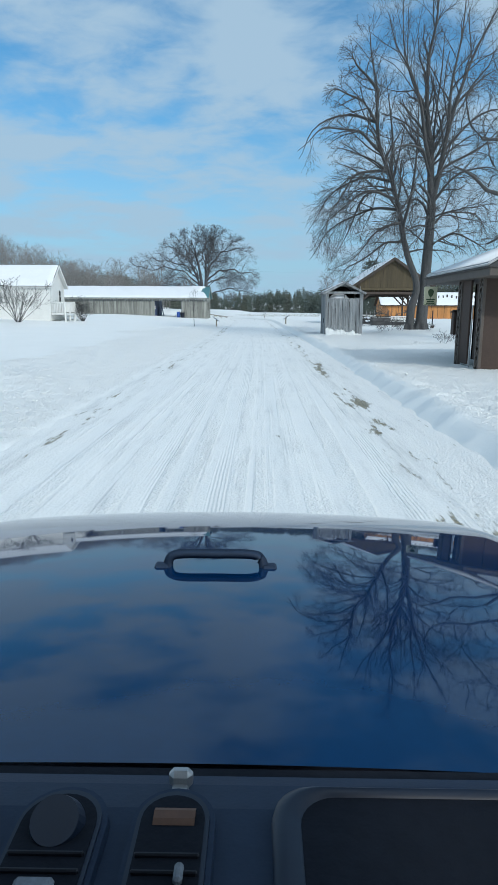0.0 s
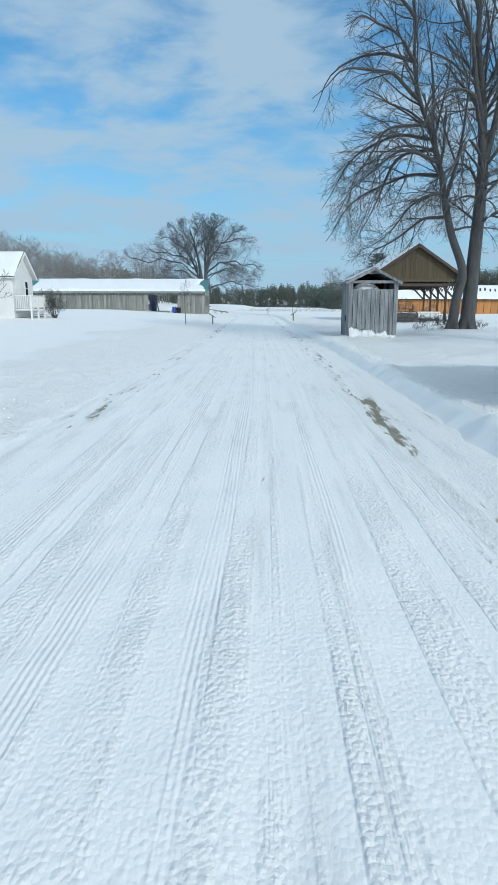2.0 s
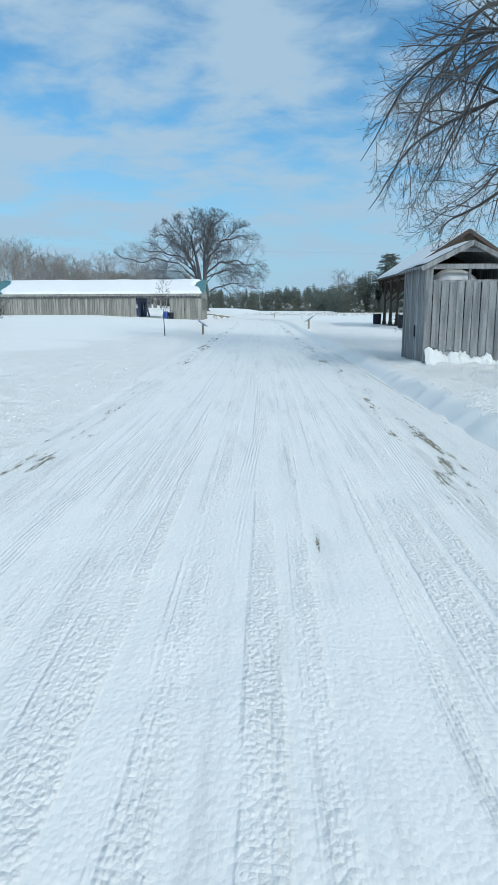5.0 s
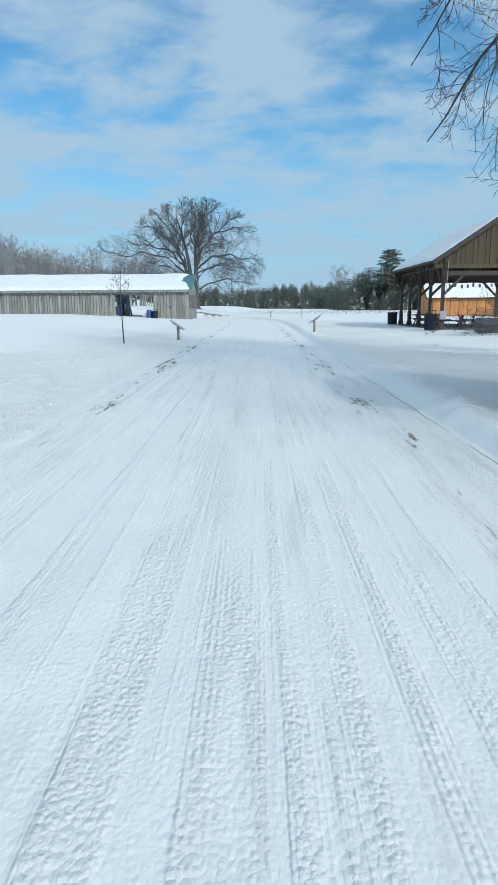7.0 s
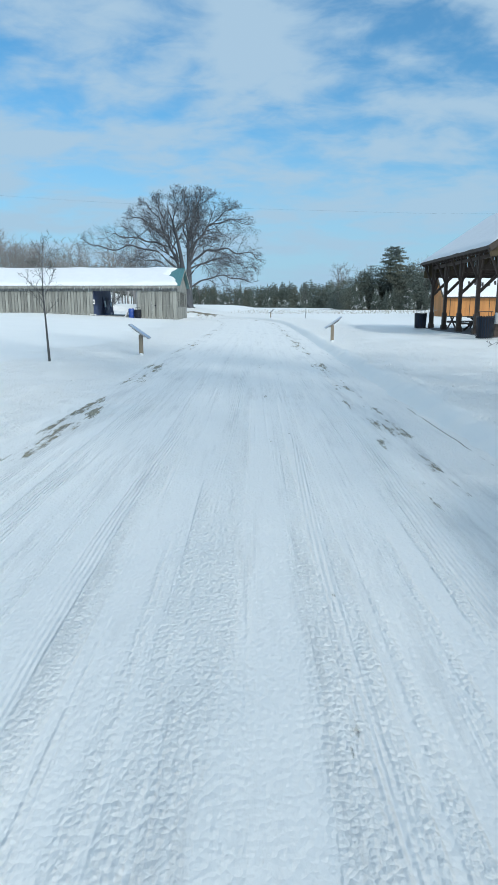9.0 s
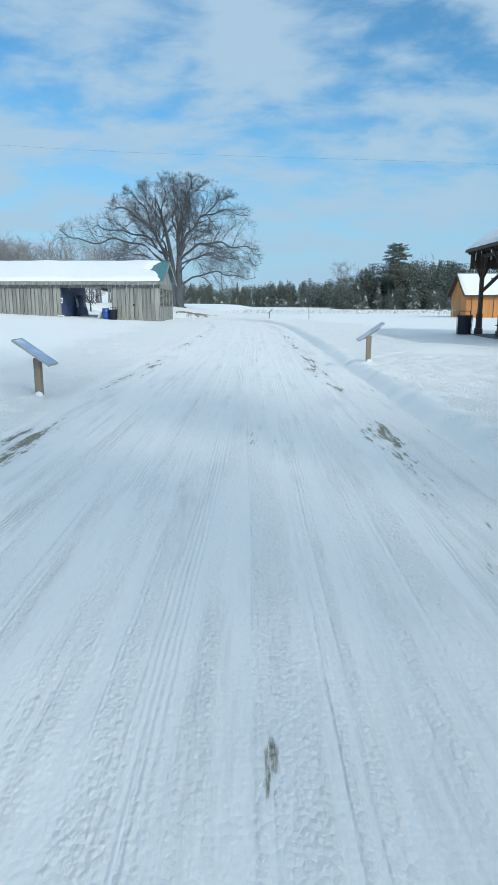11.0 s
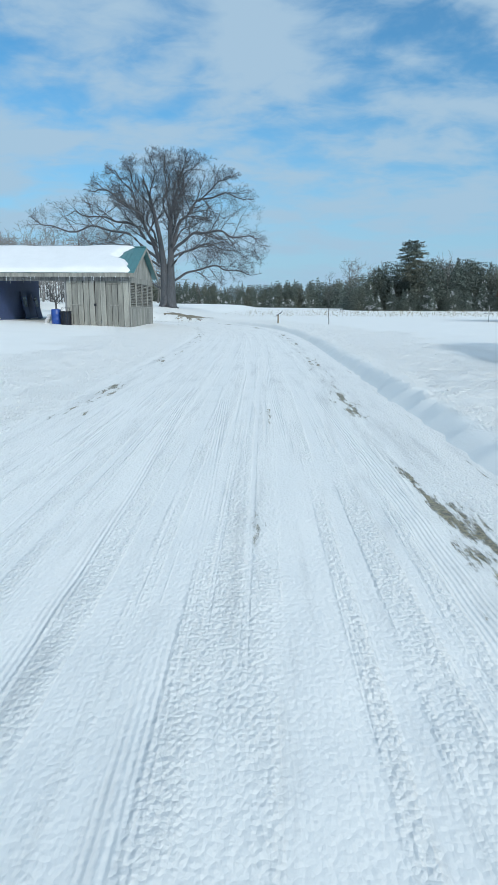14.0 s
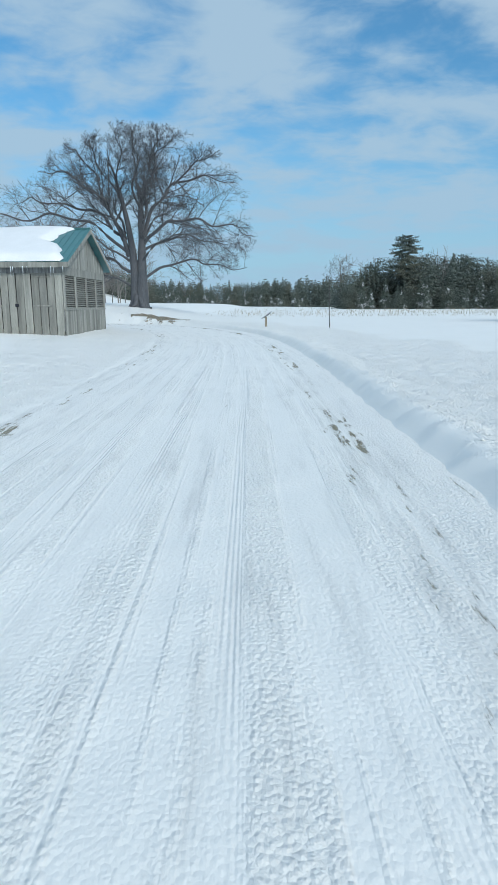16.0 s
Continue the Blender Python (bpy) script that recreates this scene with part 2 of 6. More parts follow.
        foot = calc("MULTIPLY", foot, ranged(calc("ADD", noise_at(1.0, 4, (0, 0.5, 0), "UV", 0.7, (4, 2, 0)), calc("MULTIPLY", stretch(94, 110), 0.13)), 0.55, 0.64))
        bare = calc("MAXIMUM", bare, foot)
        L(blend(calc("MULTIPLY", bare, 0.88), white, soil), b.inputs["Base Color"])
        height = calc("SUBTRACT", calc("ADD", height, calc("MULTIPLY", calc("MULTIPLY", bare, crumbs), 0.04)), calc("MULTIPLY", bare, 0.03))
    else:
        soil = blend(ranged(noise_at(3.5, 6, rough=0.7), 0.35, 0.65), (0.10, 0.085, 0.065), (0.40, 0.33, 0.22))
        bare = ranged(calc("ADD", open_soil.outputs["Fac"], calc("MULTIPLY", calc("SUBTRACT", noise_at(1.1, 6, (1, 0.45, 1), rough=0.65), 0.5), 1.6)), 0.50, 0.60)
        L(blend(calc("MULTIPLY", bare, ranged(open_soil.outputs["Fac"], 0.02, 0.1)), white, soil), b.inputs["Base Color"])
    bp = N("ShaderNodeBump")
    bp.inputs["Strength"].default_value, bp.inputs["Distance"].default_value = 0.8, 1.0
    L(height, bp.inputs["Height"])
    L(bp.outputs[0], b.inputs["Normal"])
    return m


SNOW = snow_material("snow")
ROAD = snow_material("packed_snow_on_gravel", True)
ROOF_SNOW = material("roof_snow", (0.77, 0.79, 0.81), 0.6, vary=0.04, scale=1.5, bump=0.4, bump_scale=6, depth=0.05)
GREY_WOOD = material("weathered_grey_wood", (0.265, 0.275, 0.278), 0.85, vary=0.42, scale=2.2, stretch=(6, 6, 0.5), bump=0.6, bump_scale=30,
                     second=(0.150, 0.158, 0.165), random_value=0.26)
BARN_WOOD = material("weathered_barn_board", (0.275, 0.278, 0.252), 0.85, vary=0.28, scale=1.6, stretch=(5, 5, 0.4), bump=0.5, bump_scale=25,
                     second=(0.185, 0.188, 0.174), random_value=0.24)
# pavilion timber; also a flat dark fill for shade behind louvres and lattice
DARK_WOOD = material("dark_timber_and_shade_fill", (0.055, 0.040, 0.032), 0.7, vary=0.3, scale=2, stretch=(4, 4, 0.5), bump=0.4, bump_scale=25, random_value=0.15)
GABLE_WOOD = material("brown_gable_board", (0.072, 0.055, 0.029), 0.75, vary=0.3, scale=2, stretch=(5, 5, 0.4), bump=0.4, bump_scale=25, random_value=0.18)
ORANGE_WOOD = material("new_pine_board", (0.46, 0.20, 0.055), 0.6, vary=0.2, scale=1.5, stretch=(5, 5, 0.4), bump=0.3, bump_scale=25, random_value=0.12)
BROWN_PANEL = material("brown_siding", (0.050, 0.030, 0.022), 0.7, vary=0.18, scale=1.2, bump=0.3, bump_scale=30, random_value=0.1)
LATTICE = material("brown_grey_paint", (0.085, 0.070, 0.060), 0.7, vary=0.2, scale=3, bump=0.3)
WHITE_PAINT = material("white_clapboard_paint", (0.72, 0.72, 0.70), 0.6, vary=0.08, scale=1.5, bump=0.2, bump_scale=20)
TEAL_METAL = material("teal_roof_metal", (0.075, 0.21, 0.225), 0.4, 0.2, vary=0.12, scale=1, bump=0.1)
DARK_ROOF = material("dark_shingle", (0.05, 0.045, 0.042), 0.85, vary=0.3, scale=4, bump=0.5)
BARK = material("grey_brown_bark", (0.086, 0.087, 0.088), 0.9, vary=0.35, scale=2.5, stretch=(3, 3, 0.6), bump=0.9, bump_scale=18, depth=0.03)
OAK_BARK = material("oak_bark", (0.098, 0.104, 0.115), 0.9, vary=0.35, scale=2.5, stretch=(3, 3, 0.6), bump=0.9, bump_scale=14, depth=0.04)
TWIG = material("far_twigs", (0.205, 0.197, 0.188), 0.9, vary=0.3, scale=0.3, bump=0, second=(0.42, 0.42, 0.42), spread=(0.56, 0.70))
NEEDLE = material("conifer_needles", (0.112, 0.140, 0.124), 0.8, vary=0.3, scale=0.12, bump=0, second=(0.140, 0.146, 0.112), spread=(0.45, 0.65))
DUSTED = material("snow_dusted_needles", (0.10, 0.125, 0.105), 0.8, vary=0.4, scale=0.9, bump=0, second=(0.7, 0.73, 0.76), spread=(0.55, 0.63))
STRAW = material("dead_grass", (0.36, 0.31, 0.22), 0.9, vary=0.3, scale=4, bump=0)
BLUE_PLASTIC = material("blue_plastic", (0.02, 0.07, 0.30), 0.4, vary=0.15, scale=3, bump=0.1)
NAVY = material("navy_door_paint", (0.055, 0.085, 0.20), 0.6, vary=0.2, scale=2, bump=0.2)
BLACK_METAL = material("black_painted_metal", (0.016, 0.018, 0.026), 0.45, 0.3, vary=0.2, scale=5, bump=0.15)
STEEL = material("galvanised_steel", (0.42, 0.43, 0.44), 0.45, 0.8, vary=0.15, scale=6, bump=0.1)
ICE = material("ice", (0.75, 0.82, 0.88), 0.15, vary=0.05, bump=0.1)
POST_WOOD = material("treated_post", (0.25, 0.21, 0.155), 0.8, vary=0.3, scale=2.5, stretch=(4, 4, 0.5), bump=0.5, bump_scale=25)
PANEL_PRINT = material("printed_blue_panel", (0.30, 0.40, 0.58), 0.3, vary=0.25, scale=3.0, bump=0.0, second=(0.62, 0.67, 0.74), spread=(0.46, 0.58))
SIGN_CREAM = material("cream_sign_board", (0.62, 0.60, 0.42), 0.6, vary=0.08, scale=4, bump=0.1)
SIGN_GREEN = material("dark_green_print", (0.05, 0.085, 0.035), 0.6, vary=0.15, scale=5, bump=0)
GLASS_DARK = material("dark_window_glass", (0.02, 0.024, 0.03), 0.08, vary=0.1, bump=0)
CAR_PAINT = material("black_blue_car_paint", (0.002, 0.026, 0.085), 0.03, 0.0, vary=0.1, scale=4, bump=0, spec=0.6)
# blue cast of the unbuilt windshield, put into the hood's reflections
CAR_PAINT.node_tree.nodes["Principled BSDF"].inputs["Specular Tint"].default_value = (0.62, 0.82, 1.0, 1.0)
BLACK_PLASTIC = material("soft_black_plastic", (0.018, 0.033, 0.064), 0.65, vary=0.12, scale=6, bump=0.3, bump_scale=250, depth=0.001, spec=0.25)
SOFT_TRIM = material("satin_dark_trim", (0.011, 0.020, 0.040), 0.42, vary=0.1, scale=6, bump=0.1, bump_scale=200, depth=0.001, spec=0.4)
# colours of the pale and tan spots in the dash vents
PALE_SPOT = material("pale_spot", (0.16, 0.18, 0.21), 0.5, vary=0.3, scale=30, bump=0.2)
TAN_GLINT = material("tan_glint", (0.10, 0.048, 0.028), 0.6, vary=0.2, scale=20, bump=0.1)
STONE = material("grey_concrete", (0.13, 0.13, 0.135), 0.9, vary=0.2, scale=2, bump=0.4)
# rubber; also the black fill laid over the dash vents
RUBBER = material("rubber_and_vent_fill", (0.005, 0.008, 0.015), 0.85, vary=0.2, scale=6, bump=0.4, spec=0.25)


# ---- small builders ----
def mesh_from(name, verts, faces, mat, smooth=False):
    me = bpy.data.meshes.new(name)
    me.from_pydata(verts, [], faces)
    me.materials.append(mat)
    if smooth:
        me.shade_smooth()
    return me


def finish(name, bm, mat, smooth=False):
    me = bpy.data.meshes.new(name)
    bm.to_mesh(me)
    bm.free()
    me.materials.append(mat)
    if smooth:
        me.shade_smooth()
    return me


def part(name, data, mat, parent, label="", smooth=False):
    """Links a bmesh or a mesh as one object under a thing or a part."""
    me = data if isinstance(data, bpy.types.Mesh) else finish(name, data, mat, smooth)
    ob = new(name, me)
    ob.parent = parent
    return tagged(ob, label)


def thing(name, label, category, at=(0, 0, 0), turn=0.0, group="", kind=""):
    """An empty at the thing's base, which carries its parts."""
    ob = new(name)
    ob.matrix_basis = pose(*at, 0, 0, turn)
    ob.empty_display_size = 0.2
    return tagged(ob, label, category, group, kind)


def add_box(bm, lo, hi, bevel=0.0, m=None):
    c = [(a + b) / 2 for a, b in zip(lo, hi)]
    s = [abs(b - a) for a, b in zip(lo, hi)]
    mat = Matrix.Translation(c) @ Matrix.Diagonal((*s, 1))
    g = bmesh.ops.create_cube(bm, size=1, matrix=(m @ mat) if m else mat)
    if bevel:
        edges = list({e for v in g["verts"] for e in v.link_edges})
        bmesh.ops.bevel(bm, geom=edges, offset=bevel, segments=1, affect="EDGES")
    return bm


def box(lo, hi, bevel=0.0, m=None):
    return add_box(bmesh.new(), lo, hi, bevel, m)


def beam(a, b, w, d, bevel=0.008, up=(0, 0, 1), bm=None):
    """A timber from a to b, w wide and d deep."""
    a, b = Vector(a), Vector(b)
    way = b - a
    up = Vector(up)
    if abs(way.normalized().dot(up)) > 0.98:
        up = Vector((0, 1, 0))
    y = way.normalized()
    x = y.cross(up).normalized()
    z = x.cross(y)
    m = Matrix((x, y, z)).transposed().to_4x4()
    m.translation = (a + b) / 2
    return add_box(bm or bmesh.new(), (-w / 2, -way.length / 2, -d / 2), (w / 2, way.length / 2, d / 2), bevel, m)


def rod(a, b, r, r2=None, sides=8, bm=None):
    a, b = Vector(a), Vector(b)
    bm = bm or bmesh.new()
    m = (b - a).to_track_quat("Z", "Y").to_matrix().to_4x4()
    m.translation = (a + b) / 2
    bmesh.ops.create_cone(bm, cap_ends=True, segments=sides, radius1=r, radius2=r if r2 is None else r2, depth=(b - a).length, matrix=m)
    return bm


def prism(profile, y0, y1, axis="y"):
    """A profile of (across, up) pairs drawn out along an axis."""
    n = len(profile)
    put = (lambda p, q, t: (p, t, q)) if axis == "y" else (lambda p, q, t: (t, p, q))
    verts = [put(p, q, t) for t in (y0, y1) for p, q in profile]
    faces = [tuple(range(n)), tuple(range(2 * n - 1, n - 1, -1))]
    faces += [(i, (i + 1) % n, n + (i + 1) % n, n + i) for i in range(n)]
    bm = bmesh.new()
    vs = [bm.verts.new(v) for v in verts]
    for f in faces:
        bm.faces.new([vs[i] for i in f])
    bmesh.ops.recalc_face_normals(bm, faces=bm.faces)
    return bm


def sheet_mesh(name, X, Y, Z, mat, uv=None):
    """A mesh of a grid given as arrays."""
    ny, nx = X.shape
    me = bpy.data.meshes.new(name)
    co = np.stack([X, Y, Z], -1).reshape(-1, 3).astype(np.float32)
    idx = np.arange(nx * ny).reshape(ny, nx)
    quads = np.stack([idx[:-1, :-1], idx[:-1, 1:], idx[1:, 1:], idx[1:, :-1]], -1).reshape(-1, 4)
    me.vertices.add(len(co))
    me.vertices.foreach_set("co", co.ravel())
    me.loops.add(quads.size)
    me.loops.foreach_set("vertex_index", quads.ravel().astype(np.int32))
    me.polygons.add(len(quads))
    me.polygons.foreach_set("loop_start", np.arange(0, quads.size, 4, dtype=np.int32))
    me.update(calc_edges=True)
    if uv is not None:
        layer = me.uv_layers.new(name="along")
        layer.data.foreach_set("uv", uv.reshape(-1, 2)[quads.ravel()].astype(np.float32).ravel())
    me.materials.append(mat)
    me.shade_smooth()
    return me


def soft_noise(X, Y, size, seed):
    """Smooth random heights from -1 to 1 on arrays, by sums of turned waves."""
    rng = np.random.RandomState(seed)
    out = np.zeros(np.shape(X))
    for k in range(14):
        a, f = rng.uniform(0, 6.283), rng.uniform(0.6, 1.7) * 6.283 / size
        out += np.sin((X * np.cos(a) + Y * np.sin(a)) * f + rng.uniform(0, 6.283))
    return out / 5.0


# ---- ground and road ----
CENTRE = [(-0.35, -60), (-0.35, 0), (-0.25, 20), (-0.35, 40), (-0.65, 60), (-0.75, 80), (-0.95, 95), (-1.5, 105), (-2.8, 113),
          (-5.4, 121), (-9.5, 127.5), (-15, 132), (-25, 136), (-60, 141), (-140, 146)]
HALF = 2.7


def smooth(v, a, z):
    t = np.clip((v - a) / (z - a), 0, 1)
    return t * t * (3 - 2 * t)


def centre_line():
    """The road's middle at short steps, rounded, with its length and its side direction."""
    p = np.array(CENTRE, float)
    d = np.r_[0, np.cumsum(np.hypot(*np.diff(p, axis=0).T))]
    s = np.arange(0, d[-1], 0.16)
    x, y = np.interp(s, d, p[:, 0]), np.interp(s, d, p[:, 1])
    k = np.ones(61) / 61
    for _ in range(2):
        x[30:-30], y[30:-30] = np.convolve(x, k, "valid"), np.convolve(y, k, "valid")
    tx, ty = np.gradient(x), np.gradient(y)
    n = np.hypot(tx, ty)
    return x, y, s, ty / n, -tx / n


LINE = centre_line()


def from_road(X, Y):
    """Signed distance to the right of the road's middle."""
    x, y, s, nx, ny = (a[::7] for a in LINE)
    best = np.full(X.shape, 1e9)
    side = np.full(X.shape, 1e9)
    for k in range(len(x)):
        dx, dy = X - x[k], Y - y[k]
        d = dx * dx + dy * dy
        m = d < best
        best[m] = d[m]
        side[m] = (dx * nx[k] + dy * ny[k])[m]
    return np.where(best < 400, np.sign(side) * np.sqrt(best), np.where(X > -5, 60.0, -60.0))


def land(X, Y):
    """Height of the snow away from the road and its banks."""
    z = 0.17 + 0.047 * np.clip(-X - 7, 0, 16) * smooth(Y, 25, 55)
    z = z + 0.95 * smooth(Y, 118, 150) * smooth(-X, 2, 14)
    z = z - 0.35 * smooth(Y, 150, 260) * smooth(X, 5, 40)
    z = z + 12.0 * smooth(-X, 50, 120) * smooth(Y, 130, 230)
    z = z + 0.28 * smooth(X, 6.5, 9) * smooth(Y, 36, 42) * smooth(-Y, -49, -45)
    z = z + 0.10 * (1 + 0.3 * soft_noise(X, Y, 0.55, 17)) * np.exp(-((X - 4.6) / 1.2) ** 4 - ((Y - 39.2) / np.where(Y < 39.2, 0.55, 1.3)) ** 2)
    return z + 0.035 * soft_noise(X, Y, 9.0, 3) + 0.010 * soft_noise(X, Y, 2.6, 4)


def churn_at(X, Y, d):
    """How far the plough has thrown broken snow."""
    w = np.where(d > 0, 4.2, 3.4)
    lead = np.where(d > 0, 0.30, -0.1)
    return smooth(np.abs(d) + 0.12 * soft_noise(X, Y, 0.8, 14), HALF + lead, HALF + lead + 0.35) * (1 - smooth(np.abs(d) + 1.5 * soft_noise(X, Y, 8.0, 12) + 0.5 * soft_noise(X, Y, 2.0, 13), HALF + w, HALF + w + 1.6))


def snow_height(X, Y):
    X, Y = np.asarray(X, float), np.asarray(Y, float)
    d = from_road(X, Y)
    lump = 0.5 + 0.5 * soft_noise(X, Y, 0.9, 7)
    fine = soft_noise(X, Y, 0.42, 8)
    wob = 0.035 * soft_noise(X, Y, 3.4, 9) + 0.015 * soft_noise(X, Y, 0.7, 10)
    z = land(X, Y)
    # right: a steep ploughed face; left: a broken, low shoulder
    right = smooth(d + wob, HALF - 0.08, HALF + 0.45)
    left = 0.30 * smooth(-d + wob, HALF - 0.35, HALF + 0.05) + 0.70 * smooth(-d + wob, HALF - 0.1, HALF + 2.6)
    bank = np.where(d > 0, right, left)
    crest = np.where(d > 0, np.exp(-((d - HALF - 0.55) / 0.4) ** 2) * 0.06, np.exp(-((-d - HALF - 1.1) / 0.8) ** 2) * 0.02)
    churned = churn_at(X, Y, d)
    grit = 0.0
    if X.ndim == 2:
        # broken lumps two or three fingers wide
        rs = np.random.RandomState(5)
        a, b = rs.uniform(-1, 1, X.shape), rs.uniform(-1, 1, X.shape) ** 3
        b = b + np.roll(b, 1, 0) + np.roll(b, 1, 1) + np.roll(np.roll(b, 1, 0), 1, 1)
        grit = 0.009 * a + 0.014 * b * (0.6 + 0.4 * soft_noise(X, Y, 1.6, 15))
    out = -0.06 + (z + 0.06) * bank + bank * (crest * (0.4 + 0.7 * lump) + churned * (0.018 * lump + 0.012 * fine + grit))
    return np.where(np.abs(d) < HALF - 0.25, -0.10, out)


def spread(dense_a, dense_b, step, far, grow=1.13):
    out, s = [], step
    v = dense_b
    while v < far:
        s *= grow
        v += s
        out.append(v)
    low, s, v = [], step, dense_a
    while v > -far:
        s *= grow
        v -= s
        low.append(v)
    return np.array(low[::-1] + list(np.arange(dense_a, dense_b + step / 2, step)) + out)


xs, ys = spread(-7.0, 7.4, 0.078, 2500, 1.12), spread(0, 118, 0.115, 2800, 1.10)
GX, GY = np.meshgrid(xs, ys)
ground = new("ground", sheet_mesh("ground", GX, GY, snow_height(GX, GY), SNOW))
side = from_road(GX, GY)
mud = np.exp(-((GX + 7.2 + 0.25 * (GY - 130)) / 2.6) ** 2 - ((GY - 131) / 6.5) ** 2) * 0.62 + 0.40 * np.exp(-((GX + 9.5) / 4.5) ** 2 - ((GY - 134) / 2.2) ** 2)
for name, values in (("churned", churn_at(GX, GY, side)), ("bare", mud)):
    layer = ground.data.attributes.new(name, "FLOAT", "POINT")
    layer.data.foreach_set("value", values.astype(np.float32).ravel())
tagged(ground, "open field of wind-packed white snow beside the road", "snow field", kind="structure")

lx, ly, ls, lnx, lny = LINE
across = np.concatenate([np.linspace(-HALF - 0.25, HALF + 0.25, 64)])
A, S = np.meshgrid(across, ls)
rut = 0.006 * soft_noise(A * 9, S * 0.05, 6.0, 21) + 0.003 * soft_noise(A * 20, S * 0.08, 6.0, 22)
for c, w in ((-1.25, 0.22), (-0.5, 0.2), (1.05, 0.22), (0.3, 0.16), (-1.95, 0.2)):
    rut -= 0.010 * np.exp(-((A - c - 0.06 * np.sin(S * 0.11 + c * 5)) / w) ** 4)
RZ = rut * 0.7 + 0.007 * soft_noise(A, S, 0.7, 23) + 0.010
road = new("road", sheet_mesh("road", lx[:, None] + A * lnx[:, None], ly[:, None] + A * lny[:, None], RZ, ROAD, np.stack([A, S], -1)))
tagged(road, "snow-packed gravel road with tyre ruts and bare patches", "road", kind="structure")


def ground_at(x, y):
    return float(snow_height(np.array([x]), np.array([y]))[0])


# ---- trees ----
class Wood:
    """Collects tubes of a tree's limbs into one mesh."""

    def __init__(self, seed, least=0.010, plain=False):
        self.plain = plain
        self.v, self.f, self.rng, self.least = [], [], random.Random(seed), least

    def tube(self, pts, radii):
        sides = 3 if self.plain else 9 if radii[0] > 0.16 else 6 if radii[0] > 0.05 else 4 if radii[0] > 0.02 else 3
        first = len(self.v)
        n = len(pts)
        for k in range(n):
            d = (pts[min(k + 1, n - 1)] - pts[max(k - 1, 0)]).normalized()
            a = d.orthogonal().normalized()
            b = d.cross(a)
            for s in range(sides):
                w = 6.2832 * s / sides
                self.v.append(pts[k] + (a * math.cos(w) + b * math.sin(w)) * radii[k])
        for k in range(n - 1):
            for s in range(sides):
                i, j = first + k * sides + s, first + k * sides + (s + 1) % sides
                self.f.append((i, j, j + sides, i + sides))

    def course(self, start, way, length, rise, wander, segs):
        p, d, out = start.copy(), way.normalized(), [start.copy()]
        for k in range(segs):
            d = d + Vector((self.rng.gauss(0, wander), self.rng.gauss(0, wander), self.rng.gauss(0, wander) + rise))
            d.normalize()
            p = p + d * (length / segs)
            out.append(p.copy())
        return out

    def limb(self, pts, r0, r1, level, style):
        """Draws a limb and lets smaller ones grow from it."""
        n = len(pts)
        radii = [r0 + (r1 - r0) * (k / (n - 1)) ** 0.8 for k in range(n)]
        self.tube(pts, radii)
        if level >= style["levels"]:
            return
        length = sum((pts[k + 1] - pts[k]).length for k in range(n - 1))
        count = int(style["count"][level] * (0.8 + 0.4 * self.rng.random()))
        spin = self.rng.uniform(0, 6.28)
        for c in range(count):
            f = style["from"][level] + (1 - style["from"][level]) * (c + self.rng.random()) / count
            k = min(int(f * (n - 1)), n - 2)
            u = f * (n - 1) - k
            at = pts[k].lerp(pts[k + 1], u)
            d = (pts[k + 1] - pts[k]).normalized()
            side = d.orthogonal().normalized()
            spin += 2.4 + self.rng.uniform(-0.5, 0.5)
            side = Matrix.Rotation(spin, 3, d) @ side
            open_ = radians(self.rng.uniform(*style["angle"]))
            way = d * math.cos(open_) + side * math.sin(open_)
            way.z += style["lift"][level]
            size = length * style["ratio"][level] * (1.15 - 0.55 * f) * self.rng.uniform(0.65, 1.25)
            inside = style.get("inside")
            full = size
            while inside and size > 0.3 * full and not inside(at + way.normalized() * size):
                size *= 0.75
            if inside and size < 0.45 * full:
                continue
            r = max(radii[k] * style["thin"] * self.rng.uniform(0.7, 1.0), self.least)
            r = min(r, size * 0.05 + self.least)
            segs = style.get("segs", (6, 5, 4, 3, 3))[min(level, 4)]
            kid = self.course(at, way, size, style["rise"][level], style["wander"], segs)
            self.limb(kid, r, max(r * 0.35, self.least * 0.7), level + 1, style)
    def mesh(self, name, mat):
        return mesh_from(name, self.v, self.f, mat, True)


def curve_through(points, segs=4):
    """A rounded line through points (Catmull-Rom)."""
    p = [Vector(q) for q in points]
    p = [p[0] * 2 - p[1]] + p + [p[-1] * 2 - p[-2]]
    out = []
    for i in range(1, len(p) - 2):
        for s in range(segs):
            t = s / segs
            a, b, c, d = p[i - 1:i + 3]
            out.append(0.5 * ((2 * b) + (c - a) * t + (2 * a - 5 * b + 4 * c - d) * t * t + (3 * b - a - 3 * c + d) * t ** 3))
    return out + [p[-2]]


OAK = dict(levels=2, count=(9, 10), angle=(28, 62), ratio=(0.26, 0.34), thin=0.5, wander=0.20)


def roots(wood, at, r, spread_r, count):
    for k in range(count):
        w = 6.283 * k / count + wood.rng.uniform(-0.3, 0.3)
        a = at + Vector((math.cos(w) * r * 0.5, math.sin(w) * r * 0.5, r * 1.6))
        b = at + Vector((math.cos(w) * r * 1.0, math.sin(w) * r * 1.0, r * 0.35))
        c = at + Vector((math.cos(w) * spread_r, math.sin(w) * spread_r, -0.25))
        wood.tube([a, b, c], [r * 0.5, r * 0.42, r * 0.25])


